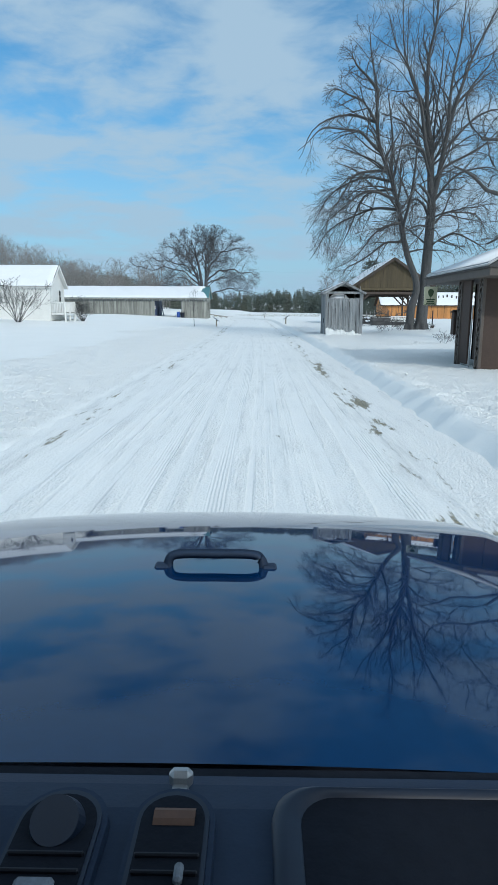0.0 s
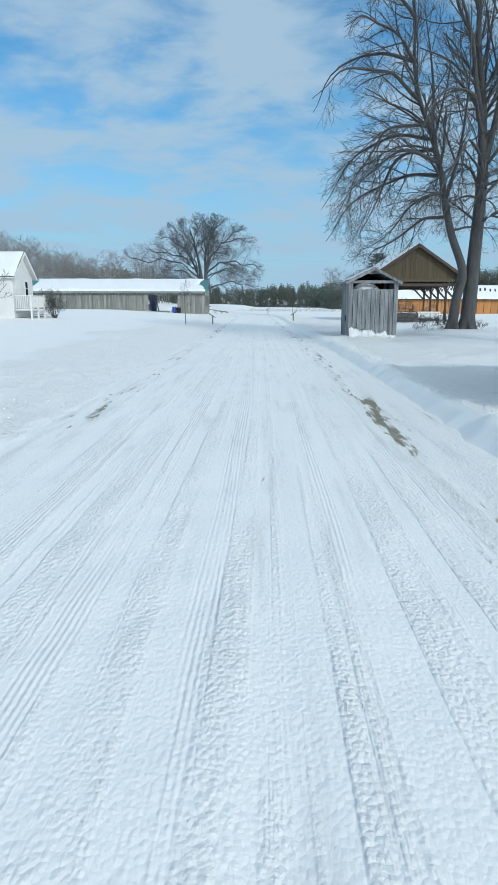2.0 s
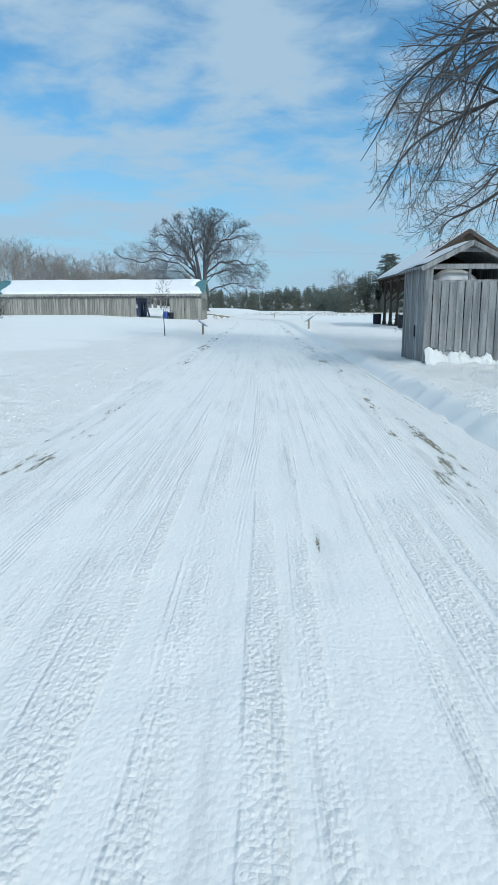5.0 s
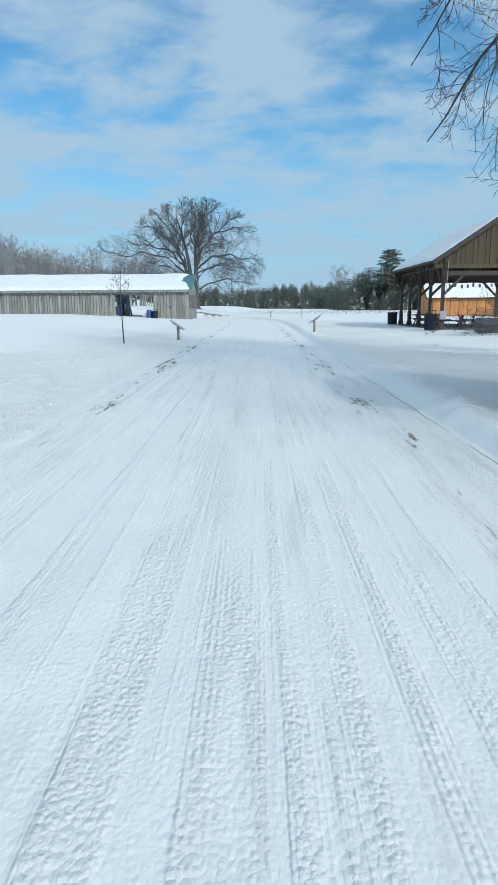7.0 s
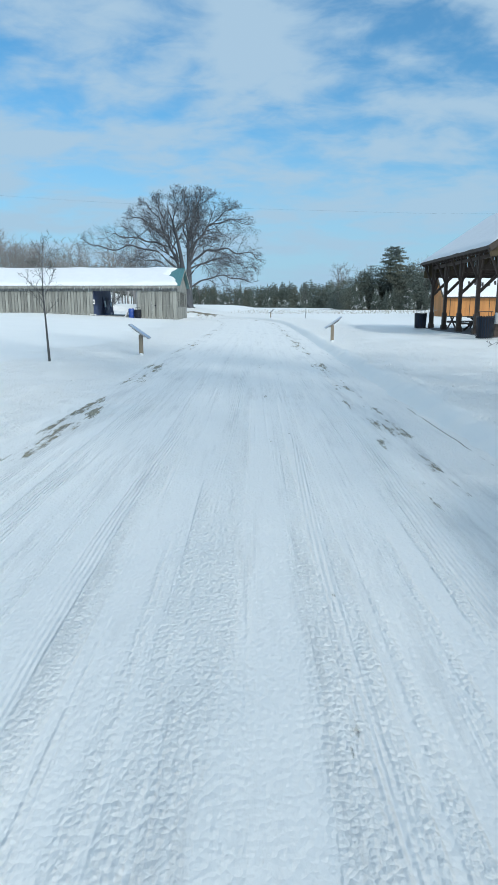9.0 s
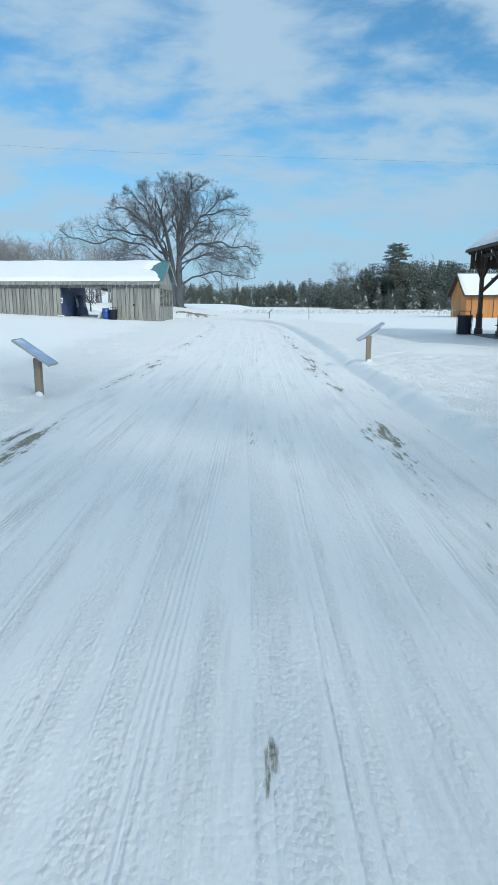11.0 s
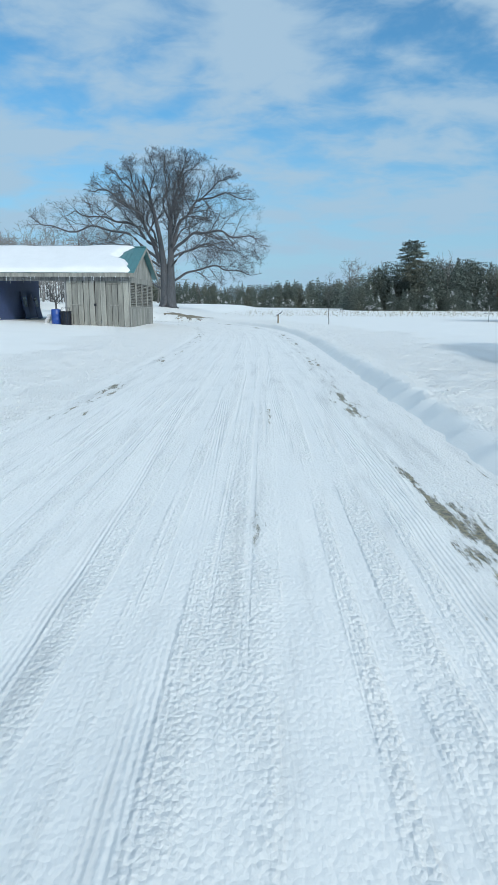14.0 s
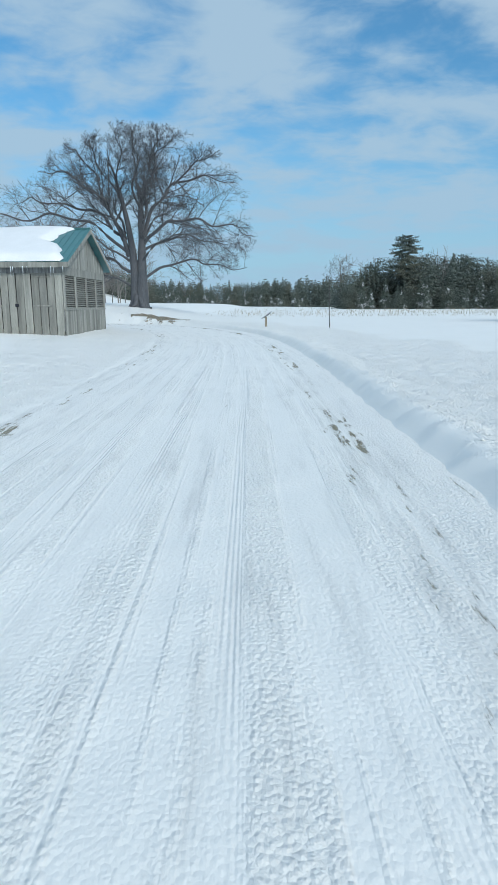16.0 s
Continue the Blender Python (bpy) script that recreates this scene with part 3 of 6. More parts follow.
class Crown:
    """Branches that grow towards free space inside a given shape, then thicken towards the root."""

    def __init__(self, seed):
        self.rng = np.random.RandomState(seed)
        self.p, self.up, self.core = [], [], {}

    def line(self, points, step, core=None, parent=-1, wavy=0.0):
        """Seeds the skeleton with a line; returns the index of its last node."""
        pts = curve_through(points, 6)
        if wavy:
            ph = self.rng.uniform(0, 6.28, 3)
            pts = [q + Vector((math.sin(k * 0.8 + ph[0]), math.sin(k * 0.7 + ph[1]), math.sin(k * 0.9 + ph[2]))) * wavy * min(1, k / 4) for k, q in enumerate(pts)]
        first = len(self.p)
        if parent < 0 and self.p:
            parent = int(np.argmin(np.sum((np.array(self.p) - np.array(points[0])) ** 2, 1)))
        last = None
        for q in pts:
            if last is not None and (q - last).length < step:
                continue
            if last is None and parent >= 0:
                last = q
                continue
            self.p.append(np.array(q))
            self.up.append(parent)
            parent, last = len(self.p) - 1, q
        if core:
            n = len(self.p) - first
            for k in range(n):
                self.core[first + k] = core[0] + (core[1] - core[0]) * k / n
        return parent

    def grow(self, goals, step, reach, near, rounds, sag=0.0, keep_on=0.55, jitter=0.22):
        goals = goals.copy()
        P = np.array(self.p)
        d = np.full(len(goals), 1e9)
        who = np.zeros(len(goals), int)
        fresh = range(len(P))
        for _ in range(rounds):
            for k in fresh:
                e = np.sum((goals - self.p[k]) ** 2, 1)
                m = e < d
                d[m], who[m] = e[m], k
            keep = d > near * near
            goals, d, who = goals[keep], d[keep], who[keep]
            use = d < reach * reach
            if not len(goals) or not use.any():
                break
            first = len(self.p)
            for k in np.unique(who[use]):
                g = goals[use & (who == k)]
                v = g - self.p[k]
                v = (v / np.linalg.norm(v, axis=1, keepdims=True)).sum(0)
                if self.up[k] >= 0:
                    w = self.p[k] - self.p[self.up[k]]
                    v = v / (np.linalg.norm(v) + 1e-9) + keep_on * w / (np.linalg.norm(w) + 1e-9)
                v = v / (np.linalg.norm(v) + 1e-9) + self.rng.normal(0, jitter, 3) + (0, 0, -sag)
                v = v / (np.linalg.norm(v) + 1e-9)
                self.p.append(self.p[k] + v * step)
                self.up.append(int(k))
            fresh = range(first, len(self.p))

    def twigs(self, count, length, spread_by):
        """Fine twigs on the thin ends."""
        n = len(self.p)
        kids = np.bincount([u for u in self.up if u >= 0], minlength=n)
        for k in range(n):
            if self.up[k] < 0 or kids[k] > 1:
                continue
            v = self.p[k] - self.p[self.up[k]]
            v = v / (np.linalg.norm(v) + 1e-9)
            for _ in range(count + (1 if kids[k] == 0 else 0)):
                w = v + self.rng.normal(0, spread_by, 3)
                w = w / np.linalg.norm(w)
                at, parent = self.p[k], k
                for j in range(2):
                    w = w + self.rng.normal(0, 0.18, 3)
                    w = w / np.linalg.norm(w)
                    at = at + w * length * self.rng.uniform(0.3, 0.65)
                    self.p.append(at)
                    self.up.append(parent)
                    parent = len(self.p) - 1

    def build(self, tree, mat, tip, power, limit, share=0.02, feet=()):
        """Makes the trunk and each large limb a part of the tree."""
        n = len(self.p)
        kids = [[] for _ in range(n)]
        for k, u in enumerate(self.up):
            if u >= 0:
                kids[u].append(k)
        flow, size = np.zeros(n), np.ones(n)
        order = sorted(range(n), key=lambda k: -k)
        for k in order:
            flow[k] = max(flow[k], tip ** power)
            if self.up[k] >= 0:
                flow[self.up[k]] += flow[k]
                size[self.up[k]] += size[k]
        rad = np.minimum(flow ** (1 / power), limit)
        for k, r in self.core.items():
            rad[k] = max(rad[k], r)
        heads = {"trunk": [k for k in range(n) if self.up[k] < 0]}
        work = [("trunk", h) for h in heads["trunk"]]
        groups = {}
        label = 0
        while work:
            owner, k = work.pop()
            pts, rr = [], []
            if self.up[k] >= 0:
                pts.append(Vector(self.p[self.up[k]]))
                rr.append(min(rad[self.up[k]], rad[k] * 1.15))
            while True:
                pts.append(Vector(self.p[k]))
                rr.append(rad[k])
                if not kids[k]:
                    break
                main = max(kids[k], key=lambda c: flow[c])
                for c in kids[k]:
                    if c != main:
                        if owner == "trunk" and size[c] > share * n:
                            label += 1
                            work.append((label, c))
                        else:
                            work.append((owner, c))
                k = main
            if len(pts) > 1:
                groups.setdefault(owner, []).append((pts, rr))
        for owner, tubes in groups.items():
            w = Wood(1, tip)
            for pts, rr in tubes:
                w.tube(pts, rr)
            if owner == "trunk":
                for foot in feet:
                    roots(w, *foot)
            name = "trunk" if owner == "trunk" else "limb"
            part(name, w.mesh(name, mat), mat, tree)


def fill(rng, count, shape, box_lo, box_hi):
    """Points inside a shape, told by shape(x, y, z) > 0 as a chance."""
    out = np.zeros((0, 3))
    while len(out) < count:
        q = rng.uniform(box_lo, box_hi, (count * 2, 3))
        out = np.concatenate([out, q[rng.uniform(0, 1, len(q)) < shape(q[:, 0], q[:, 1], q[:, 2])]])
    return out[:count]


def bearing_way(bearing, climb):
    b, c = radians(bearing), radians(climb)
    return Vector((math.cos(b) * math.cos(c), math.sin(b) * math.cos(c), math.sin(c)))


MAPLE_LIMB = dict(levels=3, angle=(24, 58), ratio=(0.42, 0.46, 0.50), thin=0.62, wander=0.11, segs=(6, 4, 2, 2, 2), **{"from": (0.14, 0.10, 0.10)})


def build_maple():
    x0, y0 = 10.2, 43.4
    z0 = ground_at(x0, y0) - 0.15
    t = thing("bare_tree", "tall leafless maple with two grey trunks in snow", "tree", (x0, y0, z0))
    # trunks and leaders: course, girth at foot and top
    stems = [([(0.40, 0.1, 0), (0.55, 0.1, 4.1), (0.66, 0.1, 7.7), (0.52, 0.1, 9.5), (0.40, 0.2, 11.5), (0.10, 0.3, 13.5), (0.05, 0.4, 16.4), (0.45, 0.4, 19.1), (0.1, 0.5, 22.3)], (0.40, 0.02)),
             ([(-0.42, -0.1, 0), (-0.30, -0.1, 1.6), (-0.05, -0.1, 3.0), (-0.75, -0.15, 4.8), (-1.2, -0.2, 6.4), (-1.5, -0.3, 7.7), (-2.1, -0.4, 9.5), (-2.75, -0.5, 10.9),
               (-3.15, -0.6, 12.6), (-3.2, -0.7, 14.4), (-3.6, -0.7, 16.2), (-3.8, -0.7, 17.8)], (0.29, 0.02)),
             ([(0.66, 0.1, 8.2), (0.95, -0.1, 9.6), (1.3, -0.3, 12.2), (1.85, -0.5, 14.4), (2.5, -0.7, 16.4), (3.6, -0.9, 18.7), (4.4, -1.0, 20.4)], (0.21, 0.015)),
             ([(0.50, 0.1, 10.0), (-0.1, -0.3, 11.8), (-0.5, -0.6, 13.6), (-1.3, -0.9, 15.4), (-2.2, -1.0, 16.7), (-2.8, -1.2, 18.4)], (0.15, 0.015)),
             ([(0.10, 0.3, 13.5), (-0.8, 0.8, 15.4), (-1.4, 1.0, 17.6), (-1.5, 1.2, 20.2)], (0.12, 0.015)),
             ([(1.3, -0.3, 12.2), (1.2, -0.9, 14.6), (1.5, -1.4, 17.2), (1.6, -1.6, 20.4)], (0.12, 0.015)),
             ([(0.66, 0.1, 7.4), (0.9, 1.2, 9.8), (1.0, 1.9, 12.8), (1.4, 2.4, 16.6), (1.5, 2.6, 19.0)], (0.14, 0.015)),
             ([(-1.2, -0.2, 6.4), (-0.9, -1.2, 8.6), (-0.9, -2.0, 11.4), (-1.2, -2.6, 14.2)], (0.12, 0.015)),
             ([(-2.1, -0.4, 9.5), (-1.9, 0.5, 11.6), (-2.0, 1.3, 13.8), (-2.3, 1.8, 16.0)], (0.11, 0.015))]
    # arching lower limbs that droop at their ends
    arms = [[(-2.75, -0.5, 10.9), (-4.3, -0.8, 12.0), (-5.9, -1.0, 12.2), (-7.2, -1.2, 11.6), (-7.9, -1.4, 10.7)],
             [(-2.2, -0.4, 9.8), (-3.6, -0.7, 9.8), (-4.8, -1.0, 9.0), (-5.6, -1.2, 7.6), (-6.3, -1.4, 5.8)],
             [(-1.9, -0.3, 8.8), (-3.2, 0.5, 8.7), (-4.2, 1.2, 7.2), (-5.0, 1.8, 5.0)],
             [(-1.3, -0.2, 6.8), (-2.5, -0.8, 6.5), (-3.7, -1.2, 5.2), (-5.2, -1.5, 4.0)],
             [(-1.0, -0.2, 5.7), (-2.3, 0.5, 5.5), (-3.9, 0.9, 4.4), (-4.8, 1.2, 3.7)],
             [(-3.15, -0.6, 12.6), (-4.3, -1.0, 13.8), (-5.6, -1.3, 14.2), (-6.6, -1.6, 13.8)],
             [(0.5, 0.1, 9.6), (-0.5, -1.4, 10.8), (-1.8, -2.8, 10.8), (-3.2, -3.8, 9.4), (-3.8, -4.3, 7.8)],
             [(0.66, 0.1, 7.6), (-0.2, -1.6, 8.6), (-1.2, -3.0, 8.4), (-2.2, -4.0, 6.8), (-2.6, -4.6, 5.2)],
             [(0.6, 0.1, 6.0), (0.2, -1.6, 6.9), (-0.5, -3.0, 6.4), (-1.2, -4.0, 4.8)],
             [(0.66, 0.1, 8.0), (2.0, -0.6, 9.6), (3.6, -1.0, 10.0), (5.0, -1.2, 9.2)],
             [(0.62, 0.1, 6.6), (2.0, 0.4, 7.6), (3.6, 0.8, 7.4), (4.8, 1.0, 6.2)],
             [(0.60, 0.1, 5.4), (1.6, -0.9, 6.0), (3.0, -1.6, 5.6), (4.0, -2.2, 4.4)],
             [(0.64, 0.1, 7.0), (0.2, 1.6, 8.4), (-0.6, 3.2, 8.4), (-1.4, 4.4, 7.0)],
             [(1.1, -0.2, 11.0), (2.8, -0.4, 12.8), (4.6, -0.4, 13.4), (6.0, -0.4, 12.8)],
             [(1.6, -0.4, 13.6), (3.4, 0.6, 15.4), (4.8, 1.2, 16.2)],
             [(-3.2, -0.7, 14.4), (-4.4, -0.4, 16.0), (-5.2, -0.2, 16.8)]]
    arms += [[(-2.0, 0.3, 9.4), (-3.8, 1.6, 9.8), (-5.6, 2.8, 8.8), (-7.0, 3.6, 6.6)],
             [(-1.5, -0.2, 7.6), (-3.4, 1.4, 7.8), (-5.4, 2.2, 6.6), (-6.9, 2.8, 4.8)],
             [(-3.15, -0.6, 12.6), (-5.0, 0.6, 13.4), (-6.8, 1.4, 12.6), (-7.8, 1.8, 11.0)],
             [(-1.7, -0.3, 8.2), (-3.8, -1.6, 8.4), (-5.8, -2.2, 7.0), (-6.8, -2.6, 5.2)]]
    rng = random.Random(11)

    def inside(p):
        x, y, z = p
        if z > 10.5:
            wide = min(1.0, max(0.0, (23.4 - z) / 9.0)) ** 0.7
            return z < 23.4 and ((x + 0.3 - 0.10 * (z - 12)) / (2.2 + 4.4 * wide)) ** 2 + (y / (2.0 + 4.0 * wide)) ** 2 < 1
        return z > 2.9 and abs((x + 0.7) / 6.9) ** 3 + abs(y / 5.8) ** 3 + abs((z - 9.0) / 6.8) ** 3 < 1
    for course, (r0, r1) in stems:
        w = Wood(rng.randint(1, 9999), 0.0060)
        line = curve_through(course)
        tall = course[-1][2] - course[0][2]
        foot = course[0][2] == 0
        st = dict(MAPLE_LIMB, inside=inside, count=(int(tall * 1.3), 9, 5), rise=(0.02, 0.0, 0.0), lift=(0.12, 0.08, 0.04), **{"from": ((0.40 if foot else 0.18), 0.12, 0.10)})
        st["ratio"] = (min(0.42, 3.6 / tall), 0.46, 0.50)
        w.limb(line, r0, r1, 0, st)
        if foot:
            roots(w, line[0] + Vector((0, 0, 0.1)), r0 * 0.92, r0 * 1.6, 5)
        part("trunk" if foot else "limb", w.mesh("trunk", BARK), BARK, t)
    for course in arms:
        w = Wood(rng.randint(1, 9999), 0.0060)
        line = curve_through(course)
        ph = rng.uniform(0, 6.28)
        line = [q + Vector((math.sin(k * 0.8 + ph), math.sin(k * 0.7 + 2 * ph), math.sin(k * 0.9 + 3 * ph))) * 0.09 * min(1, k / 4) for k, q in enumerate(line)]
        st = dict(MAPLE_LIMB, inside=inside, count=(15, 9, 4), rise=(-0.05, -0.02, 0.04), lift=(-0.10, 0.0, 0.06))
        w.limb(line, 0.105, 0.012, 0, st)
        part("limb", w.mesh("limb", BARK), BARK, t)
    # shorter limbs all round, which close the crown
    for k in range(17):
        z = 5.0 + 6.5 * (k / 16)
        w = Wood(rng.randint(1, 9999), 0.0060)
        foot = Vector((0.55, 0.1, z)) if k % 3 else Vector((float(np.interp(z, (4.8, 7.7, 10.9, 14.4), (-0.75, -1.5, -2.75, -3.2))), -0.3, z))
        pts = w.course(foot, bearing_way(137.5 * k + rng.uniform(-20, 20), rng.uniform(15, 45)), rng.uniform(3.4, 5.2), -0.07, 0.09, 11)
        w.limb(pts, 0.07, 0.012, 0, dict(MAPLE_LIMB, inside=inside, count=(11, 7, 4), rise=(-0.03, -0.01, 0.03), lift=(-0.03, 0.0, 0.05)))
        part("limb", w.mesh("limb", BARK), BARK, t)


def build_second_tree():
    x0, y0 = 14.2, 30.5
    z0 = ground_at(x0, y0) - 0.1
    t = thing("bare_tree", "leafless tree with wide reaching limbs beside a building", "tree", (x0, y0, z0))
    c = Crown(9)
    c.line([(0, 0, 0), (0.1, 0, 3), (-0.1, 0.1, 6), (0.2, 0.2, 10), (0.1, 0.3, 13)], 0.5, (0.38, 0.07))
    for line in ([(0, 0, 4.4), (-1.2, 0.4, 5.8), (-2.4, 0.8, 7.2), (-3.8, 1.0, 8.0)],
                 [(0, 0, 3.4), (-1.4, -0.2, 4.6), (-2.8, -0.4, 5.0), (-4.2, -0.6, 4.6)],
                 [(0, 0, 5.4), (1.6, -1.2, 8), (3.0, -2.4, 10.4)],
                 [(0, 0, 4.8), (-1.8, 0.2, 6.0), (-3.8, 0.3, 6.8), (-5.9, 0.4, 7.9)],
                 [(0, 0, 6.6), (-2.0, -0.3, 8.2), (-4.0, -0.5, 8.7), (-5.6, -0.6, 9.2)]):
        c.line(line, 0.5, (0.14, 0.03), wavy=0.14)

    def shape(x, y, z):
        r = np.sqrt((x / 6) ** 2 + (y / 6) ** 2 + ((z - 9.5) / 7) ** 2)
        return np.where((r < 1) & (z > 3), 0.2 + 0.8 * r, 0)
    c.grow(fill(c.rng, 2200, shape, (-6, -6, 3), (6, 6, 16.5)), 0.32, 4.0, 0.5, 90, 0.05, 0.8, 0.2)
    c.twigs(1, 0.7, 0.55)
    c.build(t, BARK, 0.006, 2.4, 0.36, 0.03, ((Vector((0, 0, 0.1)), 0.42, 0.85, 6),))


OAK_LIMB = dict(levels=3, count=(18, 12, 8), angle=(28, 64), ratio=(0.34, 0.46, 0.50), thin=0.60, wander=0.17, rise=(0.0, 0.01, 0.02),
                lift=(0.06, 0.06, 0.05), segs=(5, 3, 1, 1, 1), **{"from": (0.20, 0.12, 0.12)})


def build_oak():
    x0, y0 = -12.25, 147.5
    z0 = ground_at(x0, y0) - 0.1
    t = thing("oak_tree", "broad old leafless oak spreading over the snow", "tree", (x0, y0, z0))
    rng = random.Random(6)

    def inside(p):
        x, y, z = p
        if x < -10.5 and ((x + 13.0) / 4.4) ** 2 + ((y + 1) / 3.4) ** 2 + ((z - 10.0) / 3.0) ** 2 < 1:
            return True
        return z > 2.4 and (x / 12.9) ** 2 + (y / 10.0) ** 2 + ((z - 8) / (10.9 if z > 8 else 6.8)) ** 2 < 1
    w = Wood(8, 0.009)
    for course, r0, r1 in (([(0.25, 0, 0), (0.25, 0, 2.2), (0.30, 0.1, 4.6), (0.38, 0.2, 7.2), (0.30, 0.3, 10.0), (0.7, 0.3, 12.2), (0.9, 0.3, 14.2)], 0.78, 0.05),
                           ([(-0.48, 0.05, 0), (-0.46, 0.05, 2.0), (-0.5, 0.0, 4.4), (-0.7, -0.1, 6.8), (-1.15, -0.2, 9.6), (-1.7, -0.3, 11.9), (-2.2, -0.3, 13.8), (-2.9, -0.4, 15.2)], 0.66, 0.04)):
        w.limb(curve_through(course), r0, r1, 0, dict(OAK_LIMB, inside=inside, count=(9, 7, 5), ratio=(0.20, 0.46, 0.5), **{"from": (0.60, 0.15, 0.15)}))
    roots(w, Vector((-0.12, 0.05, 0.2)), 0.72, 1.3, 7)
    part("trunk", w.mesh("trunk", OAK_BARK), OAK_BARK, t)
    limbs = [([(-1.0, 0, 5.4), (-1.9, -0.3, 8.2), (-3.3, -0.6, 10.9), (-5.4, -0.9, 12.6), (-7.6, -1.0, 13.8), (-9.9, -1.0, 13.6)], 0.26),
             ([(-1.1, 0, 6.3), (-2.8, 0.8, 8.6), (-5.4, 1.2, 10.4), (-8.6, 1.4, 10.9), (-11.6, 1.6, 11.6), (-13.0, 1.6, 11.2)], 0.22),
             ([(-1.0, 0, 5.8), (-4.2, -1.6, 8.4), (-7.8, -2.2, 9.4), (-11.4, -2.2, 9.0), (-14.6, -2.0, 9.8), (-16.2, -2.0, 10.6)], 0.19),
             ([(-0.8, 0, 3.8), (-3.4, 0.6, 5.2), (-6.2, 0.9, 5.9), (-9.4, 1.0, 5.8)], 0.18),
             ([(-0.7, 0, 2.3), (-3.0, -0.6, 3.4), (-6.0, -1.0, 4.4), (-8.6, -1.2, 4.4)], 0.14),
             ([(0.5, 0.2, 7.4), (0.9, -0.4, 10.6), (1.7, -0.6, 13.5), (2.6, -0.6, 15.8), (4.4, -0.6, 17.4)], 0.20),
             ([(0.5, 0.2, 7.6), (2.1, 0.6, 11.0), (4.1, 0.9, 12.9), (7.0, 1.0, 13.6), (10.2, 1.0, 13.0)], 0.25),
             ([(0.45, 0.2, 6.6), (2.4, -0.8, 8.3), (5.0, -1.2, 9.1), (7.7, -1.4, 8.6), (10.4, -1.4, 8.2), (12.2, -1.4, 7.2)], 0.22),
             ([(0.3, 0.1, 3.1), (3.4, 0.6, 4.7), (6.4, 1.0, 5.0), (8.6, 1.2, 4.4), (11.6, 1.2, 4.2)], 0.17),
             ([(0.4, 0.1, 6.0), (3.7, 1.6, 7.6), (7.0, 2.6, 7.4), (9.8, 3.2, 6.2)], 0.16),
             ([(-3.1, -0.5, 10.6), (-4.6, 0.2, 14.2), (-6.4, 0.6, 16.2), (-7.4, 0.8, 16.8)], 0.13),
             ([(3.8, 0.8, 12.7), (6.0, 0.2, 14.6), (8.4, 0, 15.8)], 0.12),
             ([(0.5, 0.2, 7.0), (1.0, -2.6, 9.4), (1.6, -5.0, 11.0), (2.2, -7.2, 11.6)], 0.17),
             ([(-1.2, -0.1, 7.2), (-2.2, -2.8, 9.8), (-3.4, -5.2, 11.4), (-4.4, -7.0, 11.8)], 0.16),
             ([(0.5, 0.2, 7.2), (1.8, 3.0, 9.8), (3.0, 5.6, 11.4), (4.0, 7.4, 11.8)], 0.16),
             ([(-1.3, -0.1, 7.8), (-2.6, 2.8, 10.4), (-4.0, 5.2, 12.0), (-5.0, 6.8, 12.4)], 0.16),
             ([(0.4, 0.1, 5.0), (2.6, -3.0, 6.6), (5.0, -5.2, 7.0), (7.0, -6.6, 6.4)], 0.14),
             ([(-1.0, 0, 5.0), (-3.2, -3.2, 6.6), (-5.8, -5.4, 7.2), (-7.6, -6.6, 6.8)], 0.14),
             ([(0.2, 0.3, 10.6), (1.2, 2.4, 13.0), (1.6, 4.2, 14.8), (2.0, 5.4, 15.6)], 0.12),
             ([(0.2, 0.3, 10.8), (0.4, -2.0, 13.2), (0.8, -4.0, 15.0), (0.8, -5.2, 15.8)], 0.12),
             ([(0.7, 0.3, 12.3), (1.6, 0.0, 15.0), (2.4, 0.0, 17.0), (2.6, 0.2, 18.0)], 0.11),
             ([(-1.8, -0.3, 11.8), (-3.4, -0.2, 13.8), (-4.4, -0.2, 16.0), (-4.6, 0.0, 17.0)], 0.12),
             ([(-2.0, -0.3, 13.0), (-1.4, -1.0, 15.4), (-1.5, -1.4, 17.8)], 0.10),
             ([(0.3, 0.3, 10.2), (-0.3, -0.1, 12.6), (0.1, -0.4, 15.2), (-0.4, -0.3, 18.2)], 0.15)]
    for course, r in limbs:
        limb = Wood(rng.randint(1, 9999), 0.0080)
        line = curve_through(course, 5)
        ph = [rng.uniform(0, 6.28) for _ in range(3)]
        line = [q + Vector((math.sin(k * 0.9 + ph[0]), math.sin(k * 0.8 + ph[1]), math.sin(k + ph[2]))) * 0.20 * min(1, k / 4) for k, q in enumerate(line)]
        low = course[-1][2] < 9
        limb.limb(line, r, 0.03, 0, dict(OAK_LIMB, inside=inside, rise=(-0.03, -0.01, 0.02) if low else (0.03, 0.02, 0.02), lift=(0.0, 0.02, 0.05) if low else (0.12, 0.08, 0.05)))
        part("limb", limb.mesh("limb", OAK_BARK), OAK_BARK, t)


def build_sapling(x, y, height, seed, name="young_tree", label="thin leafless sapling standing in snow"):
    z0 = ground_at(x, y) - 0.1
    t = thing(name, label, "tree", (x, y, z0))
    w = Wood(seed, 0.0045)
    st = dict(OAK, thin=0.42, wander=0.09, lift=(0.05, 0.05, 0, 0), levels=3, count=(17, 6, 4), angle=(30, 58), ratio=(0.30, 0.42, 0.45), rise=(0.05, 0.03, 0.03), **{"from": (0.40, 0.15, 0.15)})
    w.limb(curve_through([(0, 0, 0), (-0.04, 0.02, height * 0.35), (-0.06, 0.0, height * 0.7), (-0.02, 0.03, height)]), 0.040, 0.006, 0, st)
    part("stem", w.mesh("stem", BARK), BARK, t)


